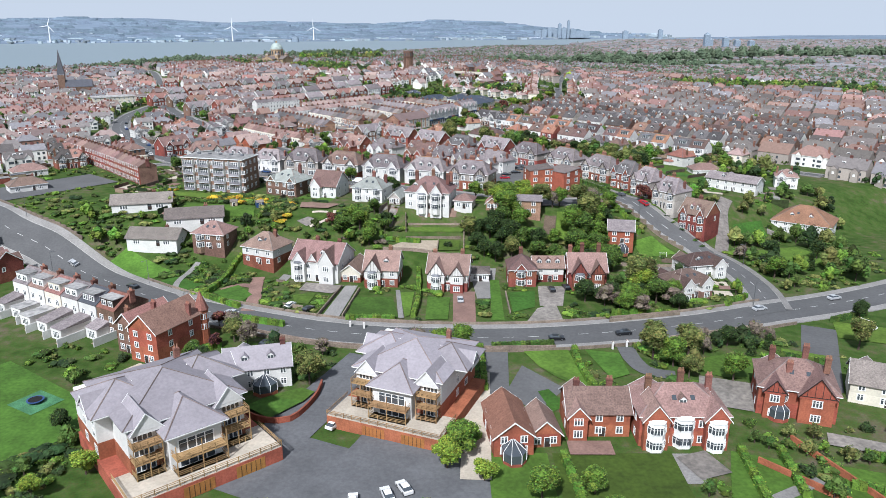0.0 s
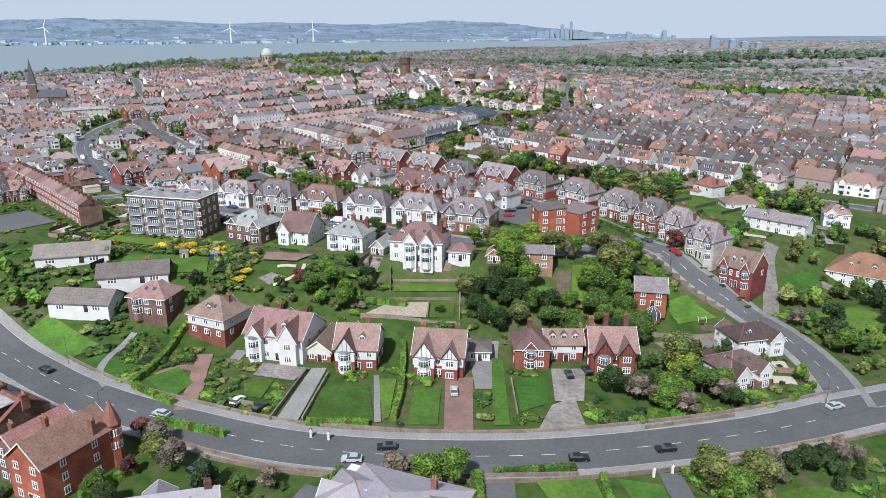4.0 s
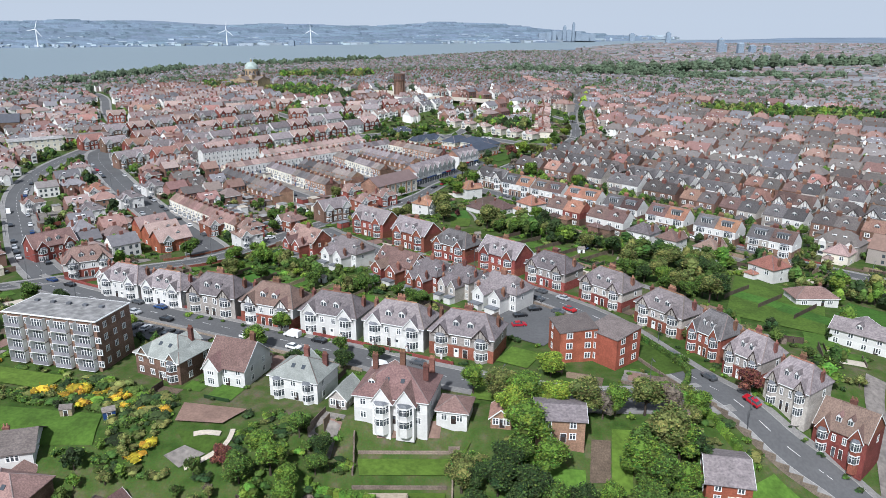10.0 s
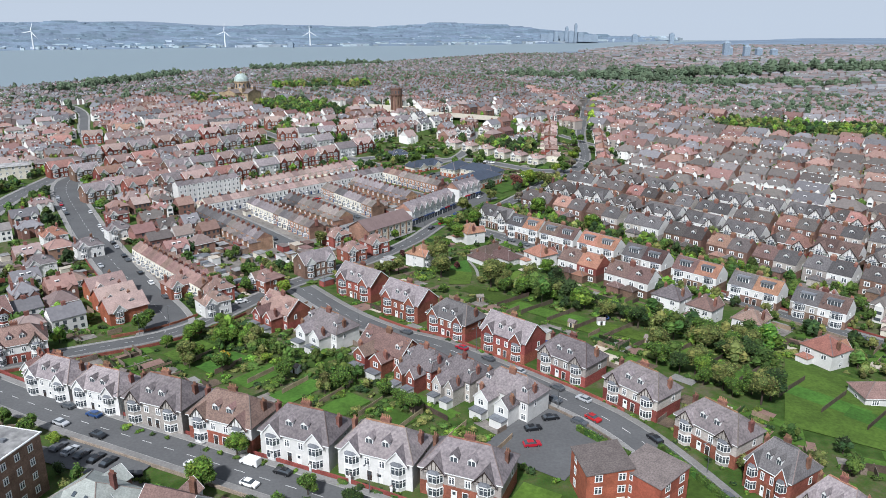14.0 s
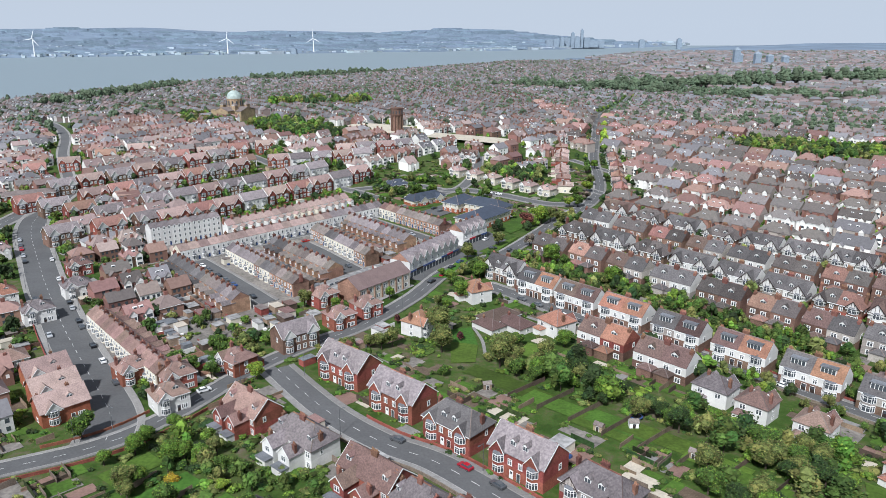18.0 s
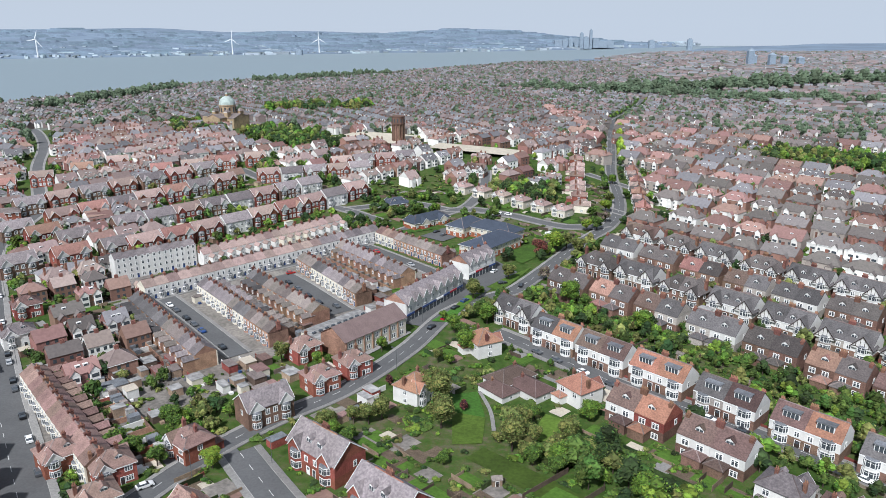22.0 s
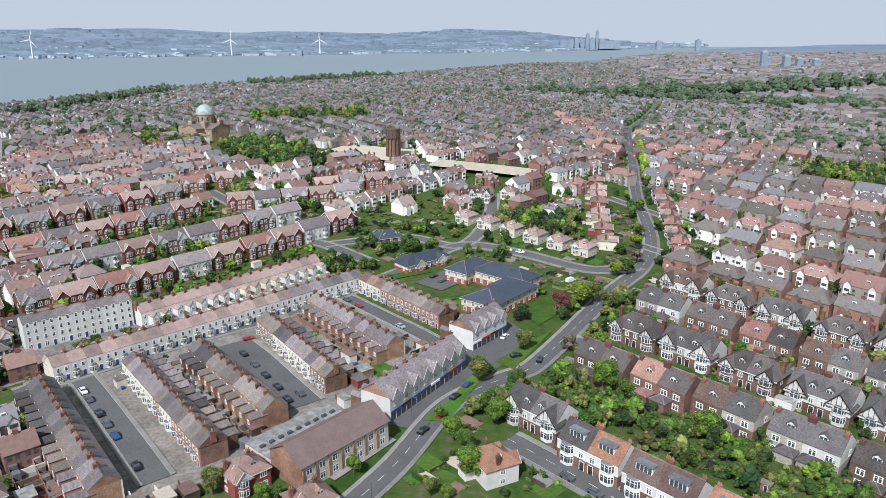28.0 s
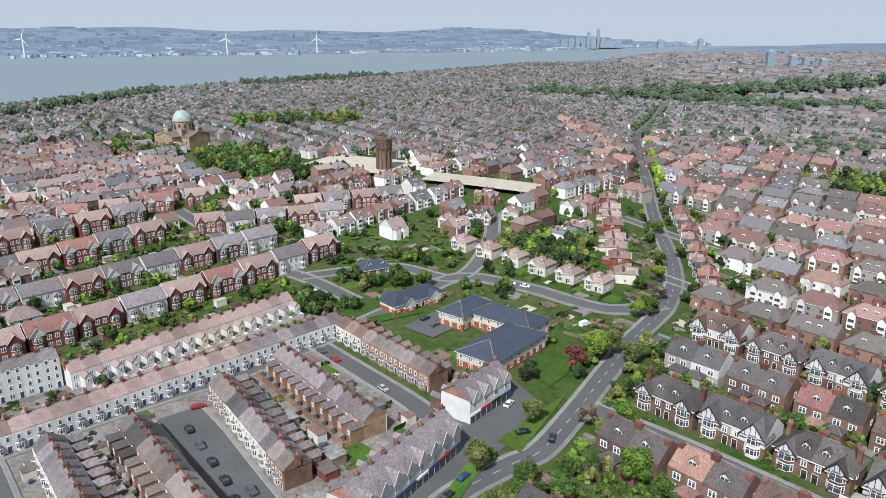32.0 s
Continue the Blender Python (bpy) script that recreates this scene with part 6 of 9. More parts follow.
# ==== single buildings ====
def apartment_block(x, y, turn, label, size=1.0):
    """Brick and render apartments: garage plinth, stacked timber balconies, cross-gabled lilac roofs."""
    ob = root("apartment_block", label, "apartment building", "apartment blocks")
    m = Mesh()
    m.box(-13, 13, -16, 12, -4, 2.8, "bright_brick")
    part("garage_plinth", m, ob)
    m = Mesh()
    m.box(-12.9, 12.9, -15.9, -7, 2.8, 2.95, "pale_paving")
    part("terrace", m, ob, "pale paved terrace")
    m = Mesh()
    m.box(-10, 10, -8, 13, 2.8, 6, "bright_brick")
    m.box(-12.6, -4, 0, 12.6, 2.8, 6, "bright_brick")
    part("wall", m, ob)
    m = Mesh()
    m.box(-10, 10, -8, 13, 6, 11.4, "white_render")
    m.box(-12.6, -4, 0, 12.6, 6, 11.4, "white_render")
    m.box(-4.5, 4.5, -11, -8, 2.95, 8.6, "white_render")
    part("upper_wall", m, ob)
    for i, (x0, x1, y0, y1, ze, zr, al) in enumerate(((-10, 10, -8, 13, 11.4, 15.4, "h"), (-12.8, -2, -1, 10, 11.4, 14.6, "h"), (2, 12.8, -1, 10, 11.4, 14.6, "h"), (-4.8, 4.8, -11.6, 0, 9.6, 13.4, "h"))):
        m = Mesh()
        m.hip(x0, x1, y0, y1, ze, zr, "lilac_slate", 0.7)
        part("roof", m, ob, "lilac-grey slate hipped roof")
    for gx, gy, gt in ((-7, -8.9, 0), (7, -8.9, 0)):
        part("front_gable", timbered_gable(5.2, 3.0, "lilac_slate", "white_render", 8, False), ob, at=(gx, gy, 10.6), turn=gt)
    for s in (-1, 1):
        part("side_gable", timbered_gable(5.6, 3.0, "lilac_slate", "white_render", 8, False), ob, at=(s * 13.2, 4, 10.6), turn=90 * s)
    for lev in (2.95, 5.8, 8.6):
        for cx0, wid, yy in ((-7.6, 4.6, -8), (7.6, 4.6, -8), (0, 8.6, -11)):
            if lev > 8 and cx0 == 0:
                continue
            b = Mesh()
            x0, x1, yf = cx0 - wid / 2, cx0 + wid / 2, yy - 2.6
            b.box(x0, x1, yf, yy, lev - .18, lev, "balcony_timber")
            for z in (.35, .65, 1.0):
                b.box(x0, x1, yf, yf + .07, lev + z, lev + z + .07, "balcony_timber")
                for xe in (x0, x1 - .07):
                    b.box(xe, xe + .07, yf, yy, lev + z, lev + z + .07, "balcony_timber")
            for i in range(5):
                px = x0 + (x1 - x0) * i / 4
                b.box(px - .07, px + .07, yf, yf + .14, lev, lev + (2.75 if i in (0, 2, 4) and lev < 8 else 1.05), "balcony_timber")
            part("balcony", b, ob, "timber balcony with rails")
            part("patio_window", window_mesh(wid * .7, 2.1, 3), ob, at=(cx0, yy, lev + .05))
    for s in (-1, 1):
        for yy in (1.5, 7):
            for z in (3.6, 6.6, 9.0):
                part("window", window_mesh(1.5, 1.4, 1), ob, at=(s * (12.6 if s < 0 else 10), yy, z), turn=90 * s)
    for z in (3.6, 6.6, 9.0):
        for xx in (-6, 0, 6):
            part("window", window_mesh(1.5, 1.4, 1), ob, at=(xx, 13, z), turn=180)
    g = Mesh()
    g.box(-2.6, 2.6, -.06, .1, 0, 2.2, "garage_timber")
    for i in range(1, 6):
        g.box(-2.6 + 5.2 * i / 6 - .03, -2.6 + 5.2 * i / 6 + .03, -.1, .05, .05, 2.15, "dark_timber")
    for gx in (-2, 7):
        part("garage_door", g.data("garage_door"), ob, at=(gx, -16, 0.1))
    r = Mesh()
    for z in (.4, .75, 1.05):
        r.box(-13, 13, -15.9, -15.82, 2.95 + z, 3.02 + z, "balcony_timber")
        for s in (-1, 1):
            r.box(s * 12.9 - .04, s * 12.9 + .04, -15.9, -7, 2.95 + z, 3.02 + z, "balcony_timber")
    for i in range(14):
        r.box(-13 + 2 * i - .06, -13 + 2 * i + .06, -15.9, -15.78, 2.95, 4.1, "balcony_timber")
    part("terrace_rail", r, ob)
    part("chimney", chimney_mesh(2, 1, .8, 2), ob, at=(5, 9, 13.2))
    ob.matrix_basis = pose(x, y, ground(x, y), 0, 0, turn) @ Matrix.Scale(size, 4)
    claim(x, y, 17)
    return ob


apartment_block(-6.5, 147, -22, "three-storey brick and white apartments with lilac slate roofs beside the drive")
apartment_block(-54, 129, 40, "three-storey brick and white apartments with lilac roofs and timber balconies", 1.12)


def villa(name, label, w, d, wall, upper, roof, eaves, ridge, x, y, turn, bays=(), gabs=(), stacks=(), hipped=True, along="x", dorm=(), rows=2, r=9, dz=0.0, timber=True, bay_cap="lead"):
    """A large detached house with bays, gables and stacks at given places."""
    ob = root(name, label, "house")
    m = Mesh()
    m.box(-w / 2, w / 2, -d / 2, d / 2, -3, eaves * .5, wall)
    part("wall", m, ob)
    m = Mesh()
    m.box(-w / 2 + .02, w / 2 - .02, -d / 2 + .02, d / 2 - .02, eaves * .5, eaves, upper)
    part("upper_wall", m, ob)
    m = Mesh()
    if hipped:
        m.hip(-w / 2, w / 2, -d / 2, d / 2, eaves, ridge, roof, .5)
    else:
        m.gable(-w / 2, w / 2, -d / 2, d / 2, eaves, ridge, roof, along, .5, upper, .16, "white_paint")
    part("roof", m, ob)
    for bx, bw in bays:
        part("bay_window", bay_mesh(bw, 1.2, eaves - .4, "white_paint" if bay_cap == "white_paint" else upper, cap=bay_cap), ob, at=(bx, -d / 2 - (1.6 if any(abs(bx - g[0]) < 1 and g[1] >= 4.4 for g in gabs) else 0), 0))
    out = 0
    for gx, gw, gh in gabs:
        out = 1.7 if gw >= 4.4 else .3
        if out > 1:
            m = Mesh()
            m.box(gx - gw / 2 + .3, gx + gw / 2 - .3, -d / 2 - out + .1, -d / 2 + .2, -3, eaves * .5, wall)
            m.box(gx - gw / 2 + .32, gx + gw / 2 - .32, -d / 2 - out + .12, -d / 2 + .2, eaves * .5, eaves - .2, upper)
            part("front_wing", m, ob)
            for k in range(rows):
                part("window", window_mesh(min(1.9, gw * .4), 1.5, 2), ob, at=(gx, -d / 2 - out + .1, .8 + k * eaves / rows))
        part("front_gable", timbered_gable(gw, gh, roof, upper, d * .5 + out, timber), ob, at=(gx, -d / 2 - out, eaves - .3))
    if w >= 11 and r >= 7:
        m = Mesh()
        m.box(-w * .42, -w * .02, d / 2 - .1, d / 2 + 3.4, -3, eaves * .8, wall)
        m.gable(-w * .42, -w * .02, d / 2 - 2.2, d / 2 + 3.4, eaves * .8, eaves * .8 + 2.2, roof, "y", .3, wall, .12, "white_paint")
        part("rear_wing", m, ob)
        m = Mesh()
        m.box(w * .12, w * .40, d / 2 - .1, d / 2 + 2.4, -3, 2.7, wall)
        m.hip(w * .12, w * .40, d / 2 - .1, d / 2 + 2.4, 2.7, 3.7, roof, .25)
        part("porch", m, ob)
    if w >= 9 and ridge - eaves > 3:
        for qx in (-w * .18, w * .24):
            m = Mesh()
            m.hull([(-.45, 0, 0), (.45, 0, 0), (.45, .8, .62), (-.45, .8, .62), (-.45, 0, -.2), (.45, 0, -.2), (.45, .8, .4), (-.45, .8, .4)], [(0, 1, 2, 3), (4, 5, 1, 0), (5, 6, 2, 1), (7, 4, 0, 3)], "glass")
            tq = .5
            hipped and part("roof_window", m, ob, "glazed roof light", at=(qx * .5, -d / 2 * tq - .4, eaves + (ridge - eaves) * tq + .02))
    for sx, sy, sh in stacks:
        part("chimney", chimney_mesh(2.1, 1.25, .8, 4), ob, at=(sx, sy, sh))
    for qx in dorm:
        part("dormer", dormer_mesh(roof), ob, at=(qx, -d * .32, eaves + (ridge - eaves) * .3))
    n = max(2, int(w / 3.6))
    for k in range(rows):
        z = .9 + k * eaves / rows
        for i in range(n):
            xx = -w / 2 + w * (i + .5) / n
            if all(abs(xx - bx) > bw / 2 + .5 for bx, bw in bays):
                part("window", window_mesh(1.3, 1.4, 1), ob, at=(xx, -d / 2, z))
        for s in (-1, 1):
            for yy in (-d * .22, d * .22)[:2 if d > 11 else 1]:
                part("window", window_mesh(1.1, 1.4, 1), ob, at=(s * w / 2, yy, z), turn=90 * s)
    part("door", door_mesh("dark_timber", 1.2), ob, at=(w * .06, -d / 2, .1))
    ob.matrix_basis = pose(x, y, ground(x, y) + dz, 0, 0, turn)
    claim(x, y, r)
    return ob


# foreground
villa("house", "white-walled house with a grey roof, long dormers and a glazed porch", 15, 9, "white_render", "white_render", "lilac_slate", 5.6, 9.2, -44, 158, 14, dorm=(-3, 3), hipped=False, stacks=((6, 0, 8.4),))
villa("villa", "tall red brick gabled house with orange-red tiled roof", 9.5, 16, "bright_brick", "bright_brick", "red_tile", 9, 13, -71.5, 174.5, -26, hipped=False, along="y", stacks=((-4, 0, 11), (4, 4, 10.5)), rows=3, r=8)
villa("villa_wing", "brown brick gabled wing with red tiled roof and pale dormers", 6.5, 13, "brown_brick", "brown_brick", "red_tile", 8, 11, -79, 179, -26, hipped=False, along="y", stacks=((-2.6, -3, 9),), rows=3, r=6)
villa("villa", "orange-tiled brick house with conservatory", 8, 14, "bright_brick", "bright_brick", "orange_tile", 4.6, 7.8, 13.5, 133, 6, hipped=False, along="y", r=8)
villa("annexe", "low brick annexe with brown roof lights", 6.5, 9, "bright_brick", "bright_brick", "brown_tile", 3, 6, 20.5, 134, 6, hipped=False, along="y", rows=1, r=5)
villa("villa", "large red brick villa with white bow windows and brown tiled roof", 18, 12, "bright_brick", "bright_brick", "brown_tile", 7, 11.4, 49, 136, 0, bays=((-6, 3.6), (0, 4), (6.2, 3.6)), gabs=((-6, 5.6, 3.4), (6.2, 5.2, 3.2)), timber=False, stacks=((-6, 1, 10.2), (1, 2, 11), (7, 2, 10)), dorm=(0,), bay_cap="white_paint", r=11)
villa("villa_wing", "red brick wing with brown tiled roof joined to a villa", 13, 10, "bright_brick", "bright_brick", "brown_tile", 5.6, 9, 32.5, 138.5, 0, gabs=((-4.5, 4.4, 2.4),), timber=False, hipped=False, stacks=((-4, 1, 8), (3, 1, 8.4)), r=8)
villa("villa", "large red brick house with tall chimneys and white gables", 16, 13, "bright_brick", "bright_brick", "brown_tile", 6.8, 11.6, 79, 147, -18, bays=((-3.5, 3),), gabs=((3.6, 7.4, 4.4), (-4.8, 4.6, 2.8)), stacks=((-5, 3, 10), (2, 4, 11), (6, 0, 10.4), (-2, -3, 9.6)), timber=True, r=11)
villa("house", "buff rendered house with brown tiled roof", 14, 10, "cream_render", "cream_render", "grey_tile", 5, 8.6, 101, 150, -25, hipped=False, r=8)


def turret(x, y, z0):
    ob = root("turret", "slim brick corner turret with a pointed orange tiled cap", "turret")
    m = Mesh()
    m.tube(0, 0, -3, 9.4, 1.7, 1.7, "bright_brick", 8)
    part("wall", m, ob)
    m = Mesh()
    m.tube(0, 0, 9.4, 14.6, 2.0, .04, "orange_tile", 8)
    part("roof", m, ob)
    for a in (-90, -45, 0, 45):
        for z in (4.2, 7.0):
            part("window", window_mesh(.8, 1.3, 0), ob, at=(1.58 * math.cos(radians(a)), 1.58 * math.sin(radians(a)), z), turn=a + 90)
    ob.matrix_basis = pose(x, y, z0, 0, 0, -26)


turret(-64.3, 180.5, ground(-66, 180))


def tall_terrace(x, y, turn, wall, roof, label, w=7.6, d=11.0, eaves=7.6, ridge=11.0, box="white_paint", shed=6.0, mono=True):
    """One tall house of a row, with a box dormer and long white additions behind it."""
    ob = root("terraced_house", label, "house", "tall houses of the roadside row")
    m = Mesh()
    m.box(-w / 2, w / 2, -d / 2, d / 2, -3, eaves, wall)
    part("wall", m, ob)
    m = Mesh()
    m.gable(-w / 2, w / 2, -d / 2, d / 2, eaves, ridge, roof, "x", .06, wall)
    m.box(-w / 2, w / 2, -.14, .14, ridge + .05, ridge + .24, "ridge_tile")
    part("roof", m, ob)
    m = Mesh()
    m.box(-w * .36, w * .36, -d * .42, -.3, eaves + .3, ridge - .55, box)
    m.box(-w * .38, w * .38, -d * .44, -.2, ridge - .55, ridge - .38, "flat_roof")
    dm = part("dormer", m, ob, "flat-topped box dormer")
    for s in (-1, 1):
        part("window", window_mesh(1.7, 1.3, 1), dm, at=(s * w * .18, -d * .42, eaves + .9))
        for k in range(2):
            part("window", window_mesh(1.4, 1.6, 1), ob, at=(s * w * .26, -d / 2, 1 + 3.2 * k))
    part("chimney", chimney_mesh(2.0, 1.0, 1.6, 4), ob, at=(w / 2, .4, ridge - .9))
    m = Mesh()
    h = 3.1
    x1, y0 = w * .12, -d / 2 - shed
    m.box(-w / 2, x1, y0, -d / 2 + .1, -3, h, "white_render")
    m.box(w / 2 - .25, w / 2, y0 - 3, -d / 2, -3, 2.3, "white_render")
    wing = part("rear_addition", m, ob, "long white rendered addition")
    m = Mesh()
    if mono:
        m.hull([(-w / 2 - .2, y0 - .2, h + .02), (x1 + .2, y0 - .2, h + .02), (x1 + .2, -d / 2, h + 1.3), (-w / 2 - .2, -d / 2, h + 1.3), (-w / 2 - .2, -d / 2, h), (x1 + .2, -d / 2, h)], [(0, 1, 2, 3), (1, 5, 2), (0, 3, 4), (0, 4, 5, 1)], "slate")
    else:
        m.box(-w / 2 - .2, x1 + .2, y0 - .2, -d / 2, h, h + .2, "flat_roof")
    part("addition_roof", m, ob)
    part("window", window_mesh(2.6, 1.9, 3), wing, at=(-w * .18, y0, .5))
    m = Mesh()
    m.box(x1 + .2, w / 2 - .3, y0 - 2, -d / 2 - .1, -3, .25, "timber_pale")
    part("deck", m, ob, "grey timber decking")
    ob.matrix_basis = pose(x, y, ground(x, y), 0, 0, turn)
    claim(x, y, 7)
    claim(x + math.sin(radians(turn)) * 9, y - math.cos(radians(turn)) * 9, 5)


for i3, (wl3, rf3, bx3, sh3, mo3, lb3) in enumerate((("brown_brick", "orange_tile", "dark_timber", 4, True, "brick roadside house with orange tiled roof and dark box dormer"), ("white_render", "dark_slate", "grey_cladding", 9, True, "white roadside house with dark slate roof and grey box dormer"), ("white_render", "slate", "white_paint", 8, True, "white roadside house with slate roof and pale box dormer"), ("cream_render", "red_tile", "cream_render", 8, False, "cream gabled roadside house with red-brown tiled roof"), ("white_render", "brown_tile", "white_paint", 6, False, "white roadside house with brown roof and white dormer"), ("white_render", "slate", "white_paint", 6, True, "white roadside house with grey slate roof"))):
    tall_terrace(-89 - 6.9 * i3, 189 + 4.1 * i3, -31, wl3, rf3, lb3, box=bx3, shed=sh3, mono=mo3)


def conservatory(x, y, turn, w=4.6, d=4.0):
    ob = root("conservatory", "white-framed glazed conservatory against a brick house", "conservatory")
    ring = [(-w / 2, 0), (-w / 2, -d * .6), (-w * .22, -d), (w * .22, -d), (w / 2, -d * .6), (w / 2, 0)]
    m = Mesh()
    m.prism(ring[::-1], -.6, .6, "bright_brick")
    part("base", m, ob)
    g = Mesh()
    for p, q in zip(ring, ring[1:]):
        g.poly([(p[0], p[1], .6), (q[0], q[1], .6), (q[0], q[1], 2.4), (p[0], p[1], 2.4)], "glass")
        g.poly([(p[0], p[1], 2.4), (q[0], q[1], 2.4), (q[0] * .1, 0, 3.7), (p[0] * .1, 0, 3.7)], "glass")
    part("glazing", g, ob)
    f = Mesh()
    for p, q in zip(ring, ring[1:]):
        for t in (0,):
            px, py = p[0] + (q[0] - p[0]) * t, p[1] + (q[1] - p[1]) * t
            f.box(px - .06, px + .06, py - .06, py + .06, .5, 2.45, "white_paint")
            a, b = Vector((px, py, 2.45)), Vector((px * .1, 0, 3.75))
            sd = Vector((.04, 0, 0)) if abs(b.y - a.y) > abs(b.x - a.x) else Vector((0, .04, 0))
            up = Vector((0, 0, .08))
            f.hull([tuple(v) for v in (a - sd, a + sd, b + sd, b - sd, a - sd + up, a + sd + up, b + sd + up, b - sd + up)], [(4, 5, 6, 7), (0, 1, 5, 4), (1, 2, 6, 5), (3, 0, 4, 7)], "white_paint")
    part("frame", f, ob)
    ob.matrix_basis = pose(x, y, ground(x, y) + .3, 0, 0, turn)


conservatory(14, 126, 6), conservatory(-41.5, 153.4, 14, 5.5, 3.6), conservatory(65, 251.2, -12, 4, 3), conservatory(73.5, 141.5, -18, 4, 2.6)
line_up([semiE], (-150, 232), (-168, 246), 2, 148, 8)
# along the north side of the main road
villa("detached_house", "brown brick house with brown hipped roofs", 12, 10, "brown_brick", "brown_brick", "brown_tile", 5.4, 9, -81, 249, -12, bays=((-3, 3),), r=7)
villa("detached_house", "red brick house with white timbered gallery and brown hipped roof", 13, 11, "red_brick", "white_render", "brown_tile", 5.8, 10.4, -61, 242.5, -25, stacks=((3, 1, 8.6),), dorm=(0,), r=9)
villa("villa", "large white rendered villa with brown roof and dormers", 17, 14, "white_render", "white_render", "brown_tile", 7, 11.8, -40.5, 234.5, -16, gabs=((-4.8, 4.6, 3.4), (-.4, 3.4, 2.6), (4.9, 5.6, 4.6)), dorm=(2.2,), hipped=False, stacks=((-3, 3, 10), (5, 3, 9.6)), bays=((-5, 3),), timber=False, r=9)
villa("villa_wing", "brick garage wing with brown roof beside a white villa", 7, 12, "red_brick", "cream_render", "brown_tile", 3.4, 6, -29.5, 233, -10, hipped=False, along="y", rows=1, r=4)
villa("villa", "white and red gabled house with brown tiled roof", 11, 12, "red_brick", "white_render", "brown_tile", 6, 10.6, -19.5, 228.5, -5, gabs=((-2.4, 5.6, 4.2),), hipped=False, bays=((-2.5, 3.2),), dorm=(1.5,), stacks=((2, 3, 9),), r=8)
villa("villa", "brick and white timbered house with twin front gables", 13, 12, "red_brick", "white_render", "brown_tile", 6.2, 10.8, 2.3, 224.5, -8, gabs=((-3.3, 5.8, 4.3), (3.2, 4.6, 3.2)), hipped=False, bays=((-3.3, 3.2),), stacks=((4, 2, 9.4), (-5, 2, 9)), r=8)
villa("garage", "white flat-roofed garage beside a house", 6, 7, "white_render", "white_render", "grey_tile", 3, 4.2, 12.5, 231, -3, hipped=True, rows=1, r=4)
villa("villa", "red brick wing with timbered upper floor and brown roof", 9, 10, "red_brick", "red_brick", "brown_tile", 5.8, 9.6, 26, 228, 0, bays=((-.5, 3),), gabs=((-.5, 4, 2.4),), stacks=((0, 3, 8.6),), timber=False, r=6)
villa("villa_wing", "white timbered link over garages with brown roof and dormers", 10, 7, "red_brick", "white_render", "brown_tile", 5.2, 8, 35, 231, 0, hipped=False, dorm=(-3, 0, 3), rows=2, r=5)
villa("villa", "red brick and timbered house with tall chimneys", 12, 12, "red_brick", "red_brick", "brown_tile", 6, 10.4, 47, 227, -2, gabs=((-2.8, 5, 3.8), (3, 4.6, 3.4)), hipped=False, bays=((-2.8, 3),), stacks=((-5, 2, 10), (4.6, 4, 10), (-1, 3, 10.4)), r=8)
villa("detached_house", "white rendered house with brown tiled roofs and dark windows", 13, 10, "brown_brick", "white_render", "field_brown", 5.2, 8.6, 76.5, 217, 22, gabs=((-3.4, 4.6, 2.6), (3.6, 4.6, 2.6)), timber=False, r=7)
villa("detached_house", "white rendered house with brown tiled roof beside a fence", 14, 9, "white_render", "white_render", "field_brown", 4.8, 8, 88, 236, 14, gabs=((4, 4.8, 2.6),), dorm=(-3,), timber=False, r=7)
villa("detached_house", "red brick house with plain grey gabled roof and a sun room", 9, 13, "bright_brick", "bright_brick", "slate", 5, 7.4, 65.5, 258, -12, hipped=False, along="x", r=7)
villa("detached_house", "orange-tiled white house with a wide hipped roof", 22, 17, "white_render", "white_render", "orange_tile", 4.6, 10.5, 148, 288, -35, dorm=(-4, 3), r=13)
bung_grey = bungalow("long low white bungalow with grey-brown tiled roof", 14, 9, "white_render", "grey_tile", hipped=False)
for x, y, a, k in ((-91, 259.5, 15, 1.4), (-102, 250, -5, 1.3), (-114, 270, 15, 1.5)):
    put(bung_grey, x, y, a, 0, 7, (k, 1.05, 1.0))
villa("detached_house", "modern white rendered house with low grey roof", 22, 9, "white_render", "white_render", "slate", 5, 7.2, 128, 314, -43, hipped=False, dorm=(-4,), r=9)
# along the ridge
villa("villa", "grey-green slate-roofed brick house with white bays", 15, 12, "brown_brick", "brown_brick", "green_slate", 6, 10, -63, 295, -26, gabs=((-4.5, 4, 2.4), (5, 4, 2.4)), bays=((5, 3),), stacks=((4, 2, 9.6),), timber=False, r=9)
villa("house", "white gabled house with red-brown tiled roof", 11, 12, "white_render", "white_render", "brown_tile", 5, 10, -46, 292, -18, hipped=False, along="x", gabs=((-3, 4.6, 3),), stacks=((2, 4, 8),), timber=False, r=7)
villa("villa", "white rendered house with pale green slate hipped roof", 13, 10, "white_render", "white_render", "green_slate", 5.6, 9.2, -28, 284, -20, bays=((-4, 3), (4, 3)), stacks=((0, 2, 8.6), (5, 2, 7.6)), r=8)
villa("garage", "grey-roofed outbuilding beside a white house", 4.5, 8, "pebbledash", "pebbledash", "green_slate", 2.8, 5, -17.5, 279, -18, hipped=False, along="y", rows=1, r=3)
villa("villa", "large white villa with red-brown roof, twin gables and bow windows", 17, 13, "white_render", "white_render", "brown_tile", 6.4, 11.4, -4.5, 275, -13, bays=((-1.6, 3.4), (3.8, 3.4)), gabs=((-1.6, 4.8, 3.4), (3.8, 4.8, 3.4)), dorm=(-5,), stacks=((-6, 2, 10.4), (0, 4, 10.8), (6.6, 0, 10), (7, 4, 10)), timber=False, r=10)
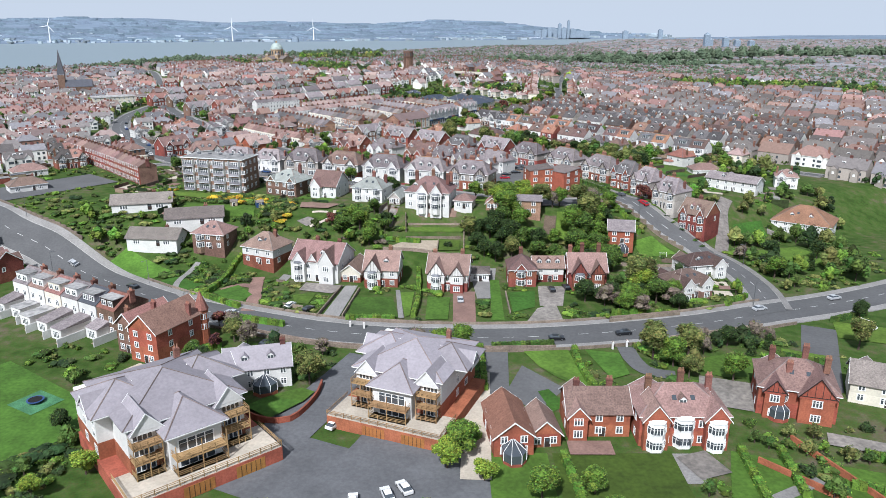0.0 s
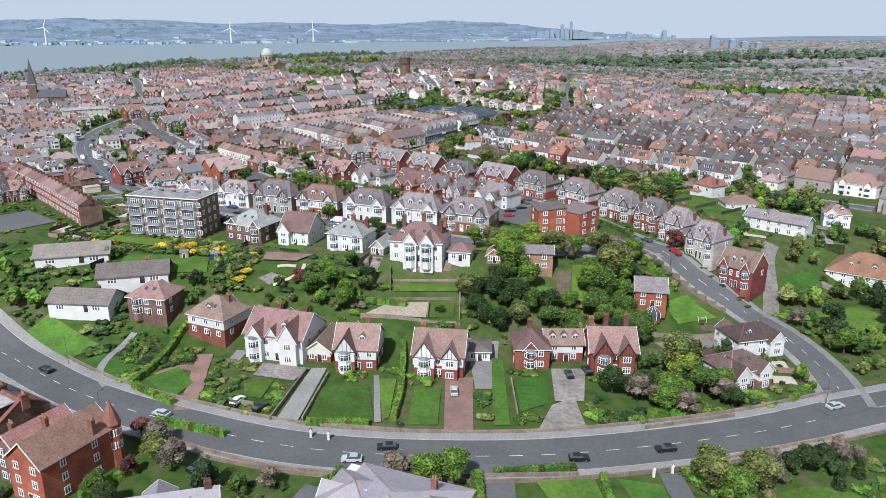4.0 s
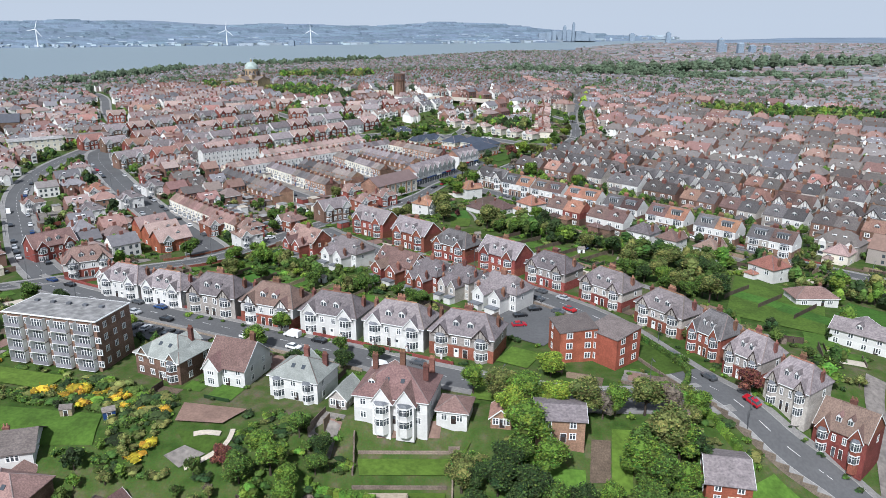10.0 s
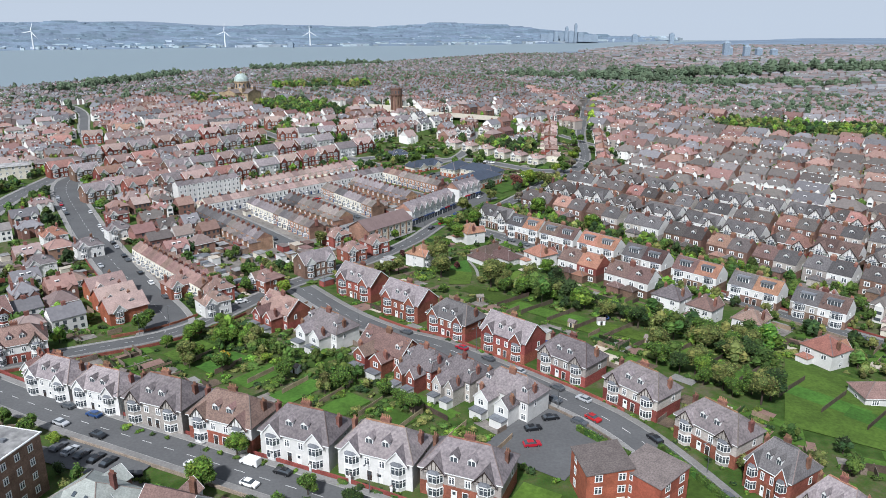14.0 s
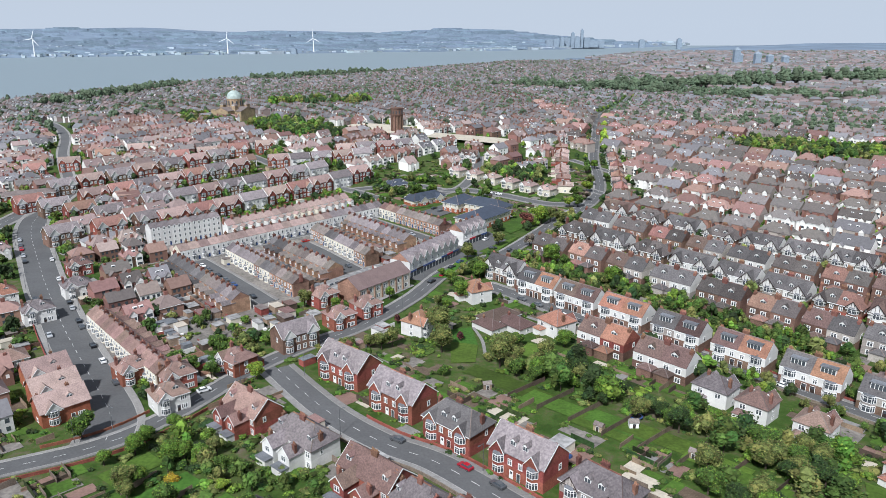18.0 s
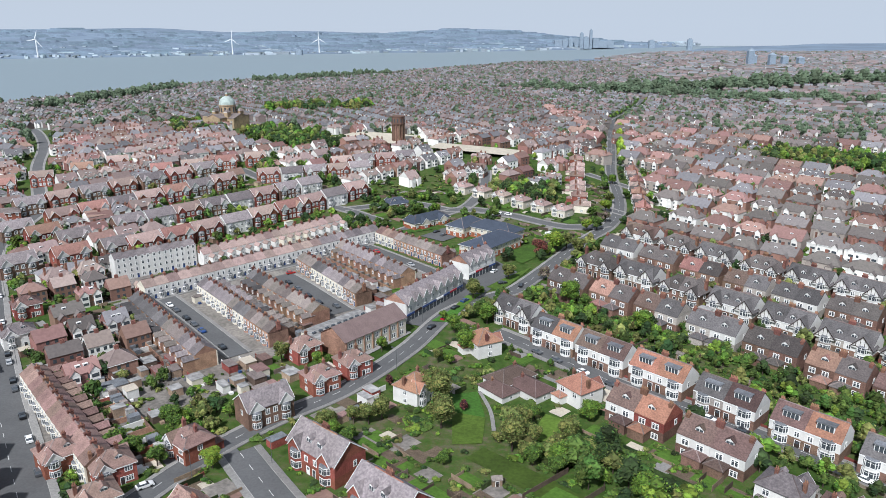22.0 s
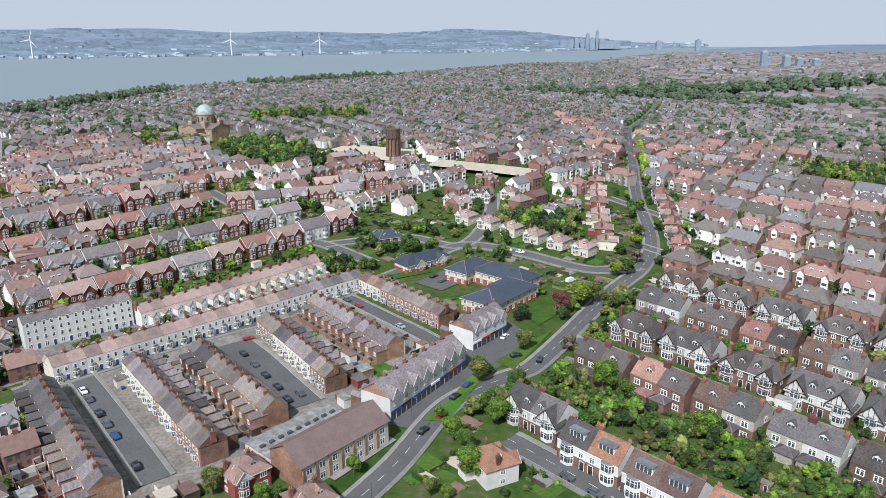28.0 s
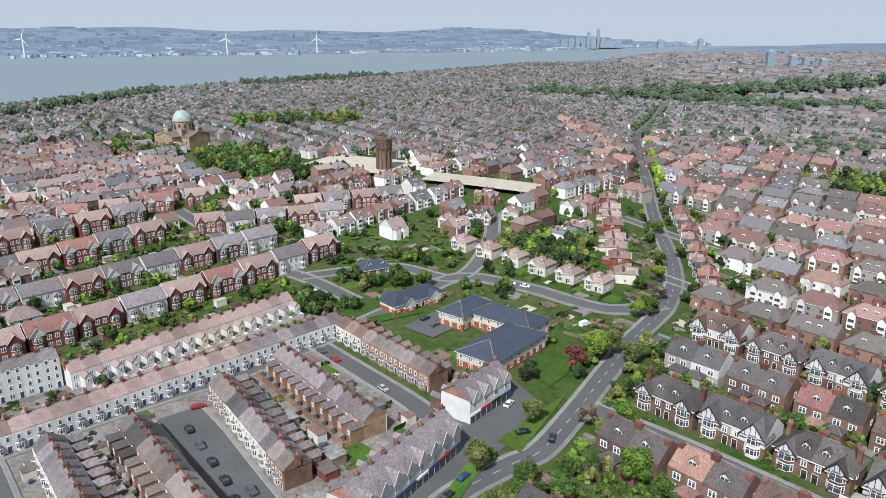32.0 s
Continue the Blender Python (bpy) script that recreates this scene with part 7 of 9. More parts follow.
villa("annexe", "low white annexe with red-brown roof beside a villa", 7, 7, "white_render", "white_render", "brown_tile", 3.2, 5.4, 8.5, 272, -13, rows=1, r=4)
villa("summer_house", "small brick garden house with orange-brown roof", 4.6, 6, "buff_brick", "buff_brick", "red_tile", 2.6, 4.6, 19, 270, -8, hipped=False, along="y", rows=1, r=3)
villa("detached_house", "square brick house with a shallow grey roof", 10.5, 9, "buff_brick", "buff_brick", "slate", 5.4, 6.6, 31.5, 267, -6, hipped=False, r=7)


def flats(x, y, turn):
    """Five-storey balcony flats with a stained flat roof."""
    ob = root("block_of_flats", "five-storey brown flats with white balcony fronts and stained flat roof", "apartment building")
    w, d, h = 28, 13, 13.5
    m = Mesh()
    m.box(-w / 2, w / 2, -d / 2, d / 2, -3, h, "brown_brick")
    part("wall", m, ob)
    m = Mesh()
    m.box(-w / 2 - .3, w / 2 + .3, -d / 2 - .5, d / 2 + .3, h, h + .25, "white_paint")
    m.box(-w / 2 + .1, w / 2 - .1, -d / 2 - .1, d / 2 - .1, h + .25, h + .32, "flat_roof")
    for i in range(5):
        m.box(-w / 2 + 3 + 5 * i, -w / 2 + 4.2 + 5 * i, 1, 2, h + .3, h + .9, "lead")
    part("roof", m, ob, "stained pale felt roof")
    for k in range(4):
        z = .3 + 3.3 * k
        for i in range(4):
            cx0 = -w / 2 + 3.5 + 7 * i
            b = Mesh()
            b.box(cx0 - 2.4, cx0 + 2.4, -d / 2 - 1.4, -d / 2, z - .15, z, "white_paint")
            b.box(cx0 - 2.4, cx0 + 2.4, -d / 2 - 1.4, -d / 2 - 1.3, z, z + .95, "grey_cladding")
            for xe in (cx0 - 2.4, cx0 + 2.3):
                b.box(xe, xe + .1, -d / 2 - 1.4, -d / 2, z, z + 2.9, "white_paint")
            part("balcony", b, ob)
            part("window", window_mesh(4.2, 2.1, 4), ob, at=(cx0, -d / 2, z + .1))
            part("window", window_mesh(1.5, 1.4, 1), ob, at=(cx0 + 3.5, -d / 2, z + .8))
        for yy in (-3.5, 0, 3.5):
            part("window", window_mesh(1.1, 1.4, 1), ob, at=(w / 2, yy, z + .8), turn=90)
    ob.matrix_basis = pose(x, y, ground(x, y) + .3, 0, 0, turn)
    for s in (-9, 0, 9):
        claim(x + s * math.cos(radians(turn)), y + s * math.sin(radians(turn)), 9)


flats(-93.5, 303, -14)


def brick_flats(x, y, turn, w, d, h):
    ob = root("block_of_flats", "three-storey orange brick flats with mono-pitched brown roof", "apartment building", "brick flats")
    m = Mesh()
    m.box(-w / 2, w / 2, -d / 2, d / 2, -3, h, "bright_brick")
    m.hull([(-w / 2, -d / 2, h), (w / 2, -d / 2, h), (w / 2, d / 2, h), (-w / 2, d / 2, h), (w / 2, -d / 2, h + .9), (w / 2, d / 2, h + .9)], [(0, 1, 4), (2, 3, 5), (1, 2, 5, 4)], "bright_brick")
    part("wall", m, ob)
    m = Mesh()
    o = .25
    m.hull([(-w / 2 - o, -d / 2 - o, h), (w / 2 + o, -d / 2 - o, h + 1.0), (w / 2 + o, d / 2 + o, h + 1.0), (-w / 2 - o, d / 2 + o, h), (-w / 2 - o, -d / 2 - o, h + .2), (w / 2 + o, -d / 2 - o, h + 1.2), (w / 2 + o, d / 2 + o, h + 1.2), (-w / 2 - o, d / 2 + o, h + .2)],
           [(3, 2, 1, 0), (4, 5, 6, 7), (0, 1, 5, 4), (1, 2, 6, 5), (2, 3, 7, 6), (3, 0, 4, 7)], "grey_tile")
    part("roof", m, ob)
    for k in range(3):
        for xx in (-w * .25, w * .25):
            part("window", window_mesh(1.5, 1.5, 1), ob, at=(xx, -d / 2, .9 + 2.9 * k))
            part("window", window_mesh(1.5, 1.5, 1), ob, at=(xx, d / 2, .9 + 2.9 * k), turn=180)
        for s in (-1, 1):
            part("window", window_mesh(1.2, 1.5, 1), ob, at=(s * w / 2, d * .2, .9 + 2.9 * k), turn=90 * s)
    ob.matrix_basis = pose(x, y, ground(x, y) + .2, 0, 0, turn)
    claim(x, y, 8)


brick_flats(40.5, 305, 8, 10, 10.5, 8.2)
brick_flats(50.5, 302, 40, 10, 10.5, 8.2)


def hall():
    """The long hall with brown pitched roof and its flat-roofed side."""
    ob = root("hall", "long cream and brick hall with brown pitched roof", "hall")
    m = Mesh()
    m.box(-15, 15, -6.5, 6.5, -3, 7.2, "cream_render")
    m.box(-15.05, -14.9, -6.5, 6.5, -3, 7.2, "buff_brick")
    part("wall", m, ob)
    m = Mesh()
    m.gable(-15, 15, -6.5, 6.5, 7.2, 11, "hall_tile", "x", .5, "buff_brick")
    part("roof", m, ob)
    for i in range(7):
        for z in (1.0, 4.2):
            part("window", window_mesh(1.7, 1.7, 1), ob, at=(-12.6 + 4.2 * i, -6.5, z))
        b = Mesh()
        b.box(-.2, .2, -.35, .1, -2, 7, "buff_brick")
        part("pilaster", b, ob, at=(-14.7 + 4.2 * i, -6.5, 0))
    b = Mesh()
    b.box(-15, 13, 6.5, 18, -3, 4, "cream_render")
    b.box(-15.2, 13.2, 6.3, 18.2, 4, 4.3, "flat_roof")
    part("side_range", b, ob, "flat-roofed side range with stained roof")
    b = Mesh()
    for i in range(9):
        b.box(-14 + 3 * i, -12.6 + 3 * i, 12, 12.8, 4.3, 5.0, "glass")
    part("rooflight", b, ob)
    ob.matrix_basis = pose(-24, 511, ground(-24, 511), 0, 0, 50)
    for s in (-9, 0, 9):
        claim(-27 + .64 * s, 514 + .77 * s, 12)


hall()


def parade(x, y, turn, n, label):
    """A white parade of shops with a gable to each house."""
    ob = root("shop_parade", label, "shop parade")
    w = 5.2
    L = n * w
    m = Mesh()
    m.box(-L / 2, L / 2, -5.5, 5.5, -3, 7.6, "white_render")
    part("wall", m, ob)
    m = Mesh()
    m.gable(-L / 2, L / 2, -5.5, 5.5, 7.6, 11.4, "slate", "x", .3, "buff_brick")
    part("roof", m, ob)
    for i in range(n):
        cx0 = -L / 2 + w * (i + .5)
        part("front_gable", timbered_gable(3.8, 2.8, "slate", "white_render", 5.5, False), ob, at=(cx0, -5.9, 7.4))
        part("window", window_mesh(1.6, 1.7, 2), ob, at=(cx0, -5.55, 4.4))
        part("window", window_mesh(.9, 1.2, 0), ob, at=(cx0, -5.8, 7.9))
        s = Mesh()
        s.box(-2.3, 2.3, -.15, .1, .3, 2.6, "glass")
        s.box(-2.4, 2.4, -.3, .1, 2.6, 3.3, rnd.choice(("car_blue", "dark_timber", "car_red", "white_paint")))
        s.box(-.06, .06, -.2, .1, .1, 2.6, "white_paint")
        part("shopfront", s, ob, at=(cx0, -5.5, 0))
        part("window", window_mesh(1.2, 1.4, 1), ob, at=(cx0, 5.5, 4.4), turn=180)
        part("chimney", chimney_mesh(1.5, .8, 1.4, 3), ob, at=(cx0 + w / 2, .5, 10.6))
        b = Mesh()
        b.box(-2.2, -.2, 5.4, 10, -3, 4.4, "brown_brick")
        b.gable(-2.2, -.2, 4.5, 10, 4.4, 5.4, "slate", "y", .15, "brown_brick")
        part("rear_wing", b, ob, at=(cx0, 0, 0))
    ob.matrix_basis = pose(x, y, ground(x, y), 0, 0, turn)
    for s in (-12, 0, 12):
        claim(x + s * math.cos(radians(turn)), y + s * math.sin(radians(turn)), 8)


parade(-3.5, 550, 58, 8, "white two-storey shop parade with a row of gables and slate roof")
parade(17, 590, 52, 4, "white gabled corner shops with blue shopfront")


def care_home():
    """The L-shaped cream home with blue slate roofs and a separate pavilion."""
    ob = root("care_home", "L-shaped cream and brick home with blue slate hipped roofs", "building")
    for x0, x1, y0, y1 in ((-8, 8, -26, 6), (-26, 2, 4, 18), (-36, -24, -2, 18)):
        m = Mesh()
        m.box(x0, x1, y0, y1, -3, 2.6, "bright_brick")
        part("wall", m, ob)
        m = Mesh()
        m.box(x0 + .02, x1 - .02, y0 + .02, y1 - .02, 2.6, 5.6, "cream_render")
        part("upper_wall", m, ob)
        m = Mesh()
        m.hip(x0, x1, y0, y1, 5.6, 9.4, "blue_slate", .6)
        part("roof", m, ob)
        for k in range(2):
            for yy in (y0, y1):
                n = int((x1 - x0) / 4)
                for i in range(n):
                    part("window", window_mesh(1.3, 1.5, 1), ob, at=(x0 + (x1 - x0) * (i + .5) / n, yy, .8 + 2.8 * k), turn=0 if yy == y0 else 180)
            n = int((y1 - y0) / 4)
            for xx in (x0, x1):
                for i in range(n):
                    part("window", window_mesh(1.3, 1.5, 1), ob, at=(xx, y0 + (y1 - y0) * (i + .5) / n, .8 + 2.8 * k), turn=-90 if xx == x0 else 90)
    ob.matrix_basis = pose(33, 632, ground(33, 632) + .2, 0, 0, -38)
    for a, b in ((33, 632), (24, 620), (40, 620), (20, 650), (10, 660), (30, 645)):
        claim(a, b, 10)
    villa("pavilion", "low cream pavilion with blue slate hipped roof", 26, 10, "bright_brick", "cream_render", "blue_slate", 3.6, 7.2, -8, 672, 42, gabs=((-6, 6, 2.6), (7, 6, 2.6)), timber=False, rows=1, r=12)
    villa("lodge", "dark slate-roofed lodge beside trees", 14, 9, "brown_brick", "brown_brick", "blue_slate", 3, 6.4, -28, 706, 30, dorm=(-3, 3), rows=1, r=8)


care_home()


def domed_church(x, y, turn):
    ob = root("church", "pale stone church with a tall green copper dome", "church")
    m = Mesh()
    m.box(-16, 16, -9, 9, -4, 9, "church_stone")
    m.box(-8, 8, -17, 17, -4, 9.5, "church_stone")
    m.box(-26, -15, -6, 6, -4, 8, "church_stone")
    part("wall", m, ob)
    m = Mesh()
    m.gable(-16, 16, -9, 9, 9, 12.5, "grey_tile", "x", .4, "church_stone")
    m.gable(-8, 8, -17, 17, 9.5, 12.5, "grey_tile", "y", .4, "church_stone")
    part("roof", m, ob)
    m = Mesh()
    m.tube(0, 0, 9, 19, 7, 7, "church_stone", 16)
    m.tube(0, 0, 19, 19.6, 7.5, 7.5, "church_stone", 16)
    for i in range(12):
        a = 6.2832 * i / 12
        m.box(7.0 * math.cos(a) - .5, 7.0 * math.cos(a) + .5, 7.0 * math.sin(a) - .5, 7.0 * math.sin(a) + .5, 13.5, 17.5, "glass")
    part("drum", m, ob, "stone drum with arched windows")
    m = Mesh()
    for i in range(6):
        a0, a1 = math.pi / 2 * i / 6, math.pi / 2 * (i + 1) / 6
        m.tube(0, 0, 19.6 + 7.4 * math.sin(a0), 19.6 + 7.4 * math.sin(a1), max(7 * math.cos(a0), .1), max(7 * math.cos(a1), .1), "copper_green", 20)
    m.tube(0, 0, 26.6, 29, 1.0, .8, "church_stone", 8)
    m.tube(0, 0, 29, 30.4, .9, .1, "copper_green", 8)
    part("dome", m, ob, "green copper dome with a lantern")
    for i in range(4):
        a = 6.2832 * (i + .5) / 4
        m = Mesh()
        m.box(-2, 2, -2, 2, 9, 14, "church_stone")
        m.hip(-2, 2, -2, 2, 14, 16.5, "grey_tile", .3)
        part("turret", m, ob, at=(10.5 * math.cos(a), 10.5 * math.sin(a), 0))
    for i in range(5):
        for s in (-1, 1):
            part("window", window_mesh(1.4, 3.6, 0), ob, at=(-13 + 6.5 * i, s * 9, 3), turn=0 if s < 0 else 180)
    ob.matrix_basis = pose(x, y, ground(x, y), 0, 0, turn) @ Matrix.Diagonal((1.12, 1.12, 1.1, 1))
    claim(x, y, 28)


domed_church(-217, 986, -30)


def water_tower(x, y):
    ob = root("water_tower", "tall round red brick water tower with arched recesses", "water tower")
    m = Mesh()
    m.tube(0, 0, -3, 15.5, 6.6, 6.2, "brown_brick", 12)
    part("shaft", m, ob)
    m = Mesh()
    m.tube(0, 0, 15.5, 16.3, 7.6, 8.0, "brown_brick", 12)
    m.tube(0, 0, 16.3, 21, 7.6, 7.6, "brown_brick", 12)
    m.tube(0, 0, 21, 21.8, 8.0, 8.0, "brown_brick", 12)
    part("tank", m, ob, "brick tank storey with cornice")
    for i in range(12):
        a = 6.2832 * (i + .5) / 12
        b = Mesh()
        b.box(-.5, .5, -.5, .5, -2, 15.5, "brown_brick")
        part("buttress", b, ob, at=(7.2 * math.cos(a), 7.2 * math.sin(a), 0), turn=math.degrees(a))
        b = Mesh()
        b.box(-.15, .15, -.6, .6, 0, 2.6, "glass")
        part("window", b, ob, at=(7.5 * math.cos(a + .26), 7.5 * math.sin(a + .26), 17.2), turn=math.degrees(a + .26))
    ob.matrix_basis = pose(x, y, ground(x, y), 0, 0, 0) @ Matrix.Diagonal((.72, .72, 1.08, 1))
    claim(x, y, 10)


water_tower(-40.5, 878)


def spire(x, y):
    ob = root("church", "dark stone church with a slender spire", "church")
    m = Mesh()
    m.box(-3, 3, -3, 3, -3, 20, "brown_brick")
    part("tower", m, ob)
    m = Mesh()
    m.hip(-3, 3, -3, 3, 20, 42, "dark_slate", .2)
    part("spire", m, ob)
    m = Mesh()
    m.box(3, 26, -6, 6, -3, 9, "brown_brick")
    m.gable(3, 26, -6, 6, 9, 15, "dark_slate", "x", .3, "brown_brick")
    part("nave", m, ob)
    ob.matrix_basis = pose(x, y, ground(x, y), 0, 0, 20)


spire(-360, 705)
villa("school", "large cream flat-fronted building on the western street", 34, 14, "cream_render", "cream_render", "flat_roof", 9, 10, -285, 640, 35, rows=3, r=16)
villa("works", "low brick building with white window bands", 30, 12, "red_brick", "red_brick", "grey_tile", 6, 8, -262, 672, 30, rows=2, r=14)


# ==== the suburbs further off ====
far_rnd = random.Random(5)
ROOFS = {"brown": ("brown_grey_roofs", (0.145, 0.128, 0.12)), "grey": ("grey_roofs", (0.19, 0.172, 0.167)), "red": ("red_roofs", (0.265, 0.165, 0.145)), "slate": ("slate_roofs", (0.20, 0.192, 0.204)), "pink": ("pinkish_roofs", (0.29, 0.225, 0.208))}
for k3, (n3, c3) in ROOFS.items():
    surface(n3, c3, vary=0.22, dirt=0.2, dark=0.1, island=True, bump=0.1, scale=0.4)
# greyed copies for the farthest streets: roof, wall and leaf colours with haze painted in
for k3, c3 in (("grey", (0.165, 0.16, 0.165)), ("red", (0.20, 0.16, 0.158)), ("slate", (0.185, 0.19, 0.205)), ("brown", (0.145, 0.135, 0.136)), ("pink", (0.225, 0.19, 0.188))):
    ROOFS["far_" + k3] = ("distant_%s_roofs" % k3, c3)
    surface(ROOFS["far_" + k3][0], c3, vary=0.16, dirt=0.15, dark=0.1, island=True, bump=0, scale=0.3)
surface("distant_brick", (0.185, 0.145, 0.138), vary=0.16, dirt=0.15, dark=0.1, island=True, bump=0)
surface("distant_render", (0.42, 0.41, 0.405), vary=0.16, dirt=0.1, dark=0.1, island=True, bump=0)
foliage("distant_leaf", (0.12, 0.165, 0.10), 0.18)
surface("suburb_brick", (0.265, 0.15, 0.12), vary=0.2, dirt=0.2, dark=0.1, island=True, bump=0)
surface("suburb_dash", (0.34, 0.30, 0.27), vary=0.2, dirt=0.15, dark=0.1, island=True, bump=0)
surface("suburb_render", (0.76, 0.745, 0.72), vary=0.16, dirt=0.1, dark=0.1, island=True, bump=0)


def far_house(m, x, y, turn, w, d, e, r, roof, wall, gable, fine=True):
    """A small house of a distant street, with gables, stacks and window openings."""
    sub = Mesh()
    sub.box(-w / 2, w / 2, -d / 2, d / 2, -3, e, wall)
    if far_rnd.random() < 0.5:
        sub.hip(-w / 2, w / 2, -d / 2, d / 2, e, r, roof, .3)
    else:
        sub.gable(-w / 2, w / 2, -d / 2, d / 2, e, r, roof, "x", .25, wall, .12)
    for s in ((-1, 1) if gable else ()):
        sub.box(s * w * .3 - 1.5, s * w * .3 + 1.5, -d / 2 - .8, -d / 2 + .5, -2, e - .1, "suburb_render")
        sub.gable(s * w * .3 - 1.7, s * w * .3 + 1.7, -d / 2 - .85, 0, e - .1, e + 1.7, roof, "y", .2, "suburb_render", .1)
        if fine:
            for z in (.9, 3.4):
                sub.box(s * w * .3 - 1.1, s * w * .3 + 1.1, -d / 2 - .86, -d / 2 - .5, z, z + 1.2, "glass")
    if gable and fine:
        for s in (-1, 1):
            sub.box(s * w * .26 - 1.6, s * w * .26 + 1.6, d / 2 - .1, d / 2 + 2.6, -2, e - .7, wall)
            sub.gable(s * w * .26 - 1.7, s * w * .26 + 1.7, d / 2 - 2.5, d / 2 + 2.6, e - .7, e + .9, roof, "y", .15, wall, .1)
            sub.box(s * w * .26 - .5, s * w * .26 + .5, d / 2 + 2.56, d / 2 + 2.66, 2.9, 4.1, "white_paint")
            q = -d * .27 if far_rnd.random() < .6 else d * .27
            z = e + (r - e) * .36
            sub.box(s * w * .12 - .8, s * w * .12 + .8, min(q, q * .3), max(q, q * .3), z - .3, z + 1.1, "white_paint")
            sub.box(s * w * .12 - .55, s * w * .12 + .55, q - .04, q + .04, z + .2, z + .95, "glass")
        for s in (-1, 1):
            sub.box(s * w * .4 - .45, s * w * .4 + .45, .2, .9, e + .8, r + .2, "chimney_brick")
    sub.box(-.7, .7, -.4, .4, r - 1, r + 1.2, "chimney_brick")
    if fine:
        for s in (-1, 1):
            for z in (.8, 3.3):
                for yy in (-d / 2, d / 2):
                    sub.box(s * w * .14 - .55, s * w * .14 + .55, yy - .05, yy + .05, z, z + 1.3, "glass")
                    if yy > 0:
                        sub.box(s * w * .36 - .55, s * w * .36 + .55, yy - .05, yy + .05, z, z + 1.3, "glass")
    if m is None:
        ob = root("semi_detached_house", "pair of %s semis with %s" % ("white rendered" if wall == "suburb_render" else "brown", roof.replace("_", " ").replace("roofs", "tiled roof")), "house", "semis of the far streets")
        for nm, mats in (("wall", (wall, "suburb_render")), ("roof", (roof,)), ("window", ("glass", "white_paint")), ("chimney", ("chimney_brick",))):
            p = Mesh()
            for f, k in zip(sub.f, sub.m):
                if sub.mats[k] in mats:
                    p.poly([sub.v[i] for i in f], sub.mats[k])
            part(nm, p, ob)
        ob.matrix_basis = pose(x, y, ground(x, y), 0, 0, turn)
        return
    c, s, z0 = math.cos(radians(turn)), math.sin(radians(turn)), ground(x, y)
    b = len(m.v)
    m.v.extend([(x + px * c - py * s, y + px * s + py * c, z0 + pz) for px, py, pz in sub.v])
    m.f.extend([tuple(b + i for i in f) for f in sub.f])
    idx = [m.mat(k) for k in sub.mats]
    m.m.extend([idx[i] for i in sub.m])


def suburb(label, inside, box, turn, pitch, rows, palette, keep=0.93, gable=0.6, w=(10, 13), fine=True, brick=0.5, green=0.25, small=1.0, r=8.0):
    """Fills a district with rows of houses and garden trees, where the plan is still open."""
    m, tr_ = Mesh(), Mesh()
    c, s = math.cos(radians(turn)), math.sin(radians(turn))
    x0, x1, y0, y1 = box
    cx, cy = (x0 + x1) / 2, (y0 + y1) / 2
    R = math.hypot(x1 - x0, y1 - y0) / 2
    v, k = -R, 0
    while v < R:
        u = -R + far_rnd.uniform(0, pitch)
        while u < R:
            x, y = cx + u * c - v * s, cy + u * s + v * c
            if x0 < x < x1 and y0 < y < y1 and inside(x, y):
                if far_rnd.random() < keep and is_free(x, y, r):
                    a = turn + (0 if k % 2 else 180) + far_rnd.uniform(-2, 2)
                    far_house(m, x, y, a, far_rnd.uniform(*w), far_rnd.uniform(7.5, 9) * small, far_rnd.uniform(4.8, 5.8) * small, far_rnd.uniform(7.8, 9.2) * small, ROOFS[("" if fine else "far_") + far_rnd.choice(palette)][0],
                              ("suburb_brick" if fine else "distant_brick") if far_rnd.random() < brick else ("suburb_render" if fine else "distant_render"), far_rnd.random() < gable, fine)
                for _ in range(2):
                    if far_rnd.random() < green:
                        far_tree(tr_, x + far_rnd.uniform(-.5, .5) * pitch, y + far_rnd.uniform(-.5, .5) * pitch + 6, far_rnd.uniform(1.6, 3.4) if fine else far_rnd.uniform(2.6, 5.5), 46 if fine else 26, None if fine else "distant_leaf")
            u += pitch * far_rnd.uniform(.92, 1.1)
        v += rows[k % len(rows)] * far_rnd.uniform(.96, 1.04)
        k += 1
    single("houses", m, label, "houses", "stuff")
    if tr_.v:
        single("trees", tr_, "garden trees scattered between the houses", "trees", "stuff")


def far_tree(m, x, y, r, n, leaf=None, kerb=False):
    if not kerb and not is_free(x, y, r * .6):
        return
    z = ground(x, y)
    leaf = leaf or far_rnd.choice(("leaf_mid", "leaf_mid", "leaf_dark", "leaf_dark", "leaf_bright", "leaf_olive"))
    h = r * far_rnd.uniform(1.1, 1.7)
    blobs = [(x, y, z + h, r * .8, h * .7)]
    for k in range(3 if r < 2 or n < 30 else 5):
        a = k * 2.4 + far_rnd.uniform(0, 1.2)
        blobs.append((x + r * .62 * math.cos(a), y + r * .62 * math.sin(a), z + h * far_rnd.uniform(.5, 1.1), r * far_rnd.uniform(.4, .62), h * far_rnd.uniform(.3, .5)))
    leaf_cloud(m, blobs, leaf, n, max(.22, r * (.2 if n < 60 else .10)), leaf if leaf == "distant_leaf" else "leaf_mid", far_rnd)
    m.tube(x, y, z - .5, z + h, .2, .12, "bark", 5)


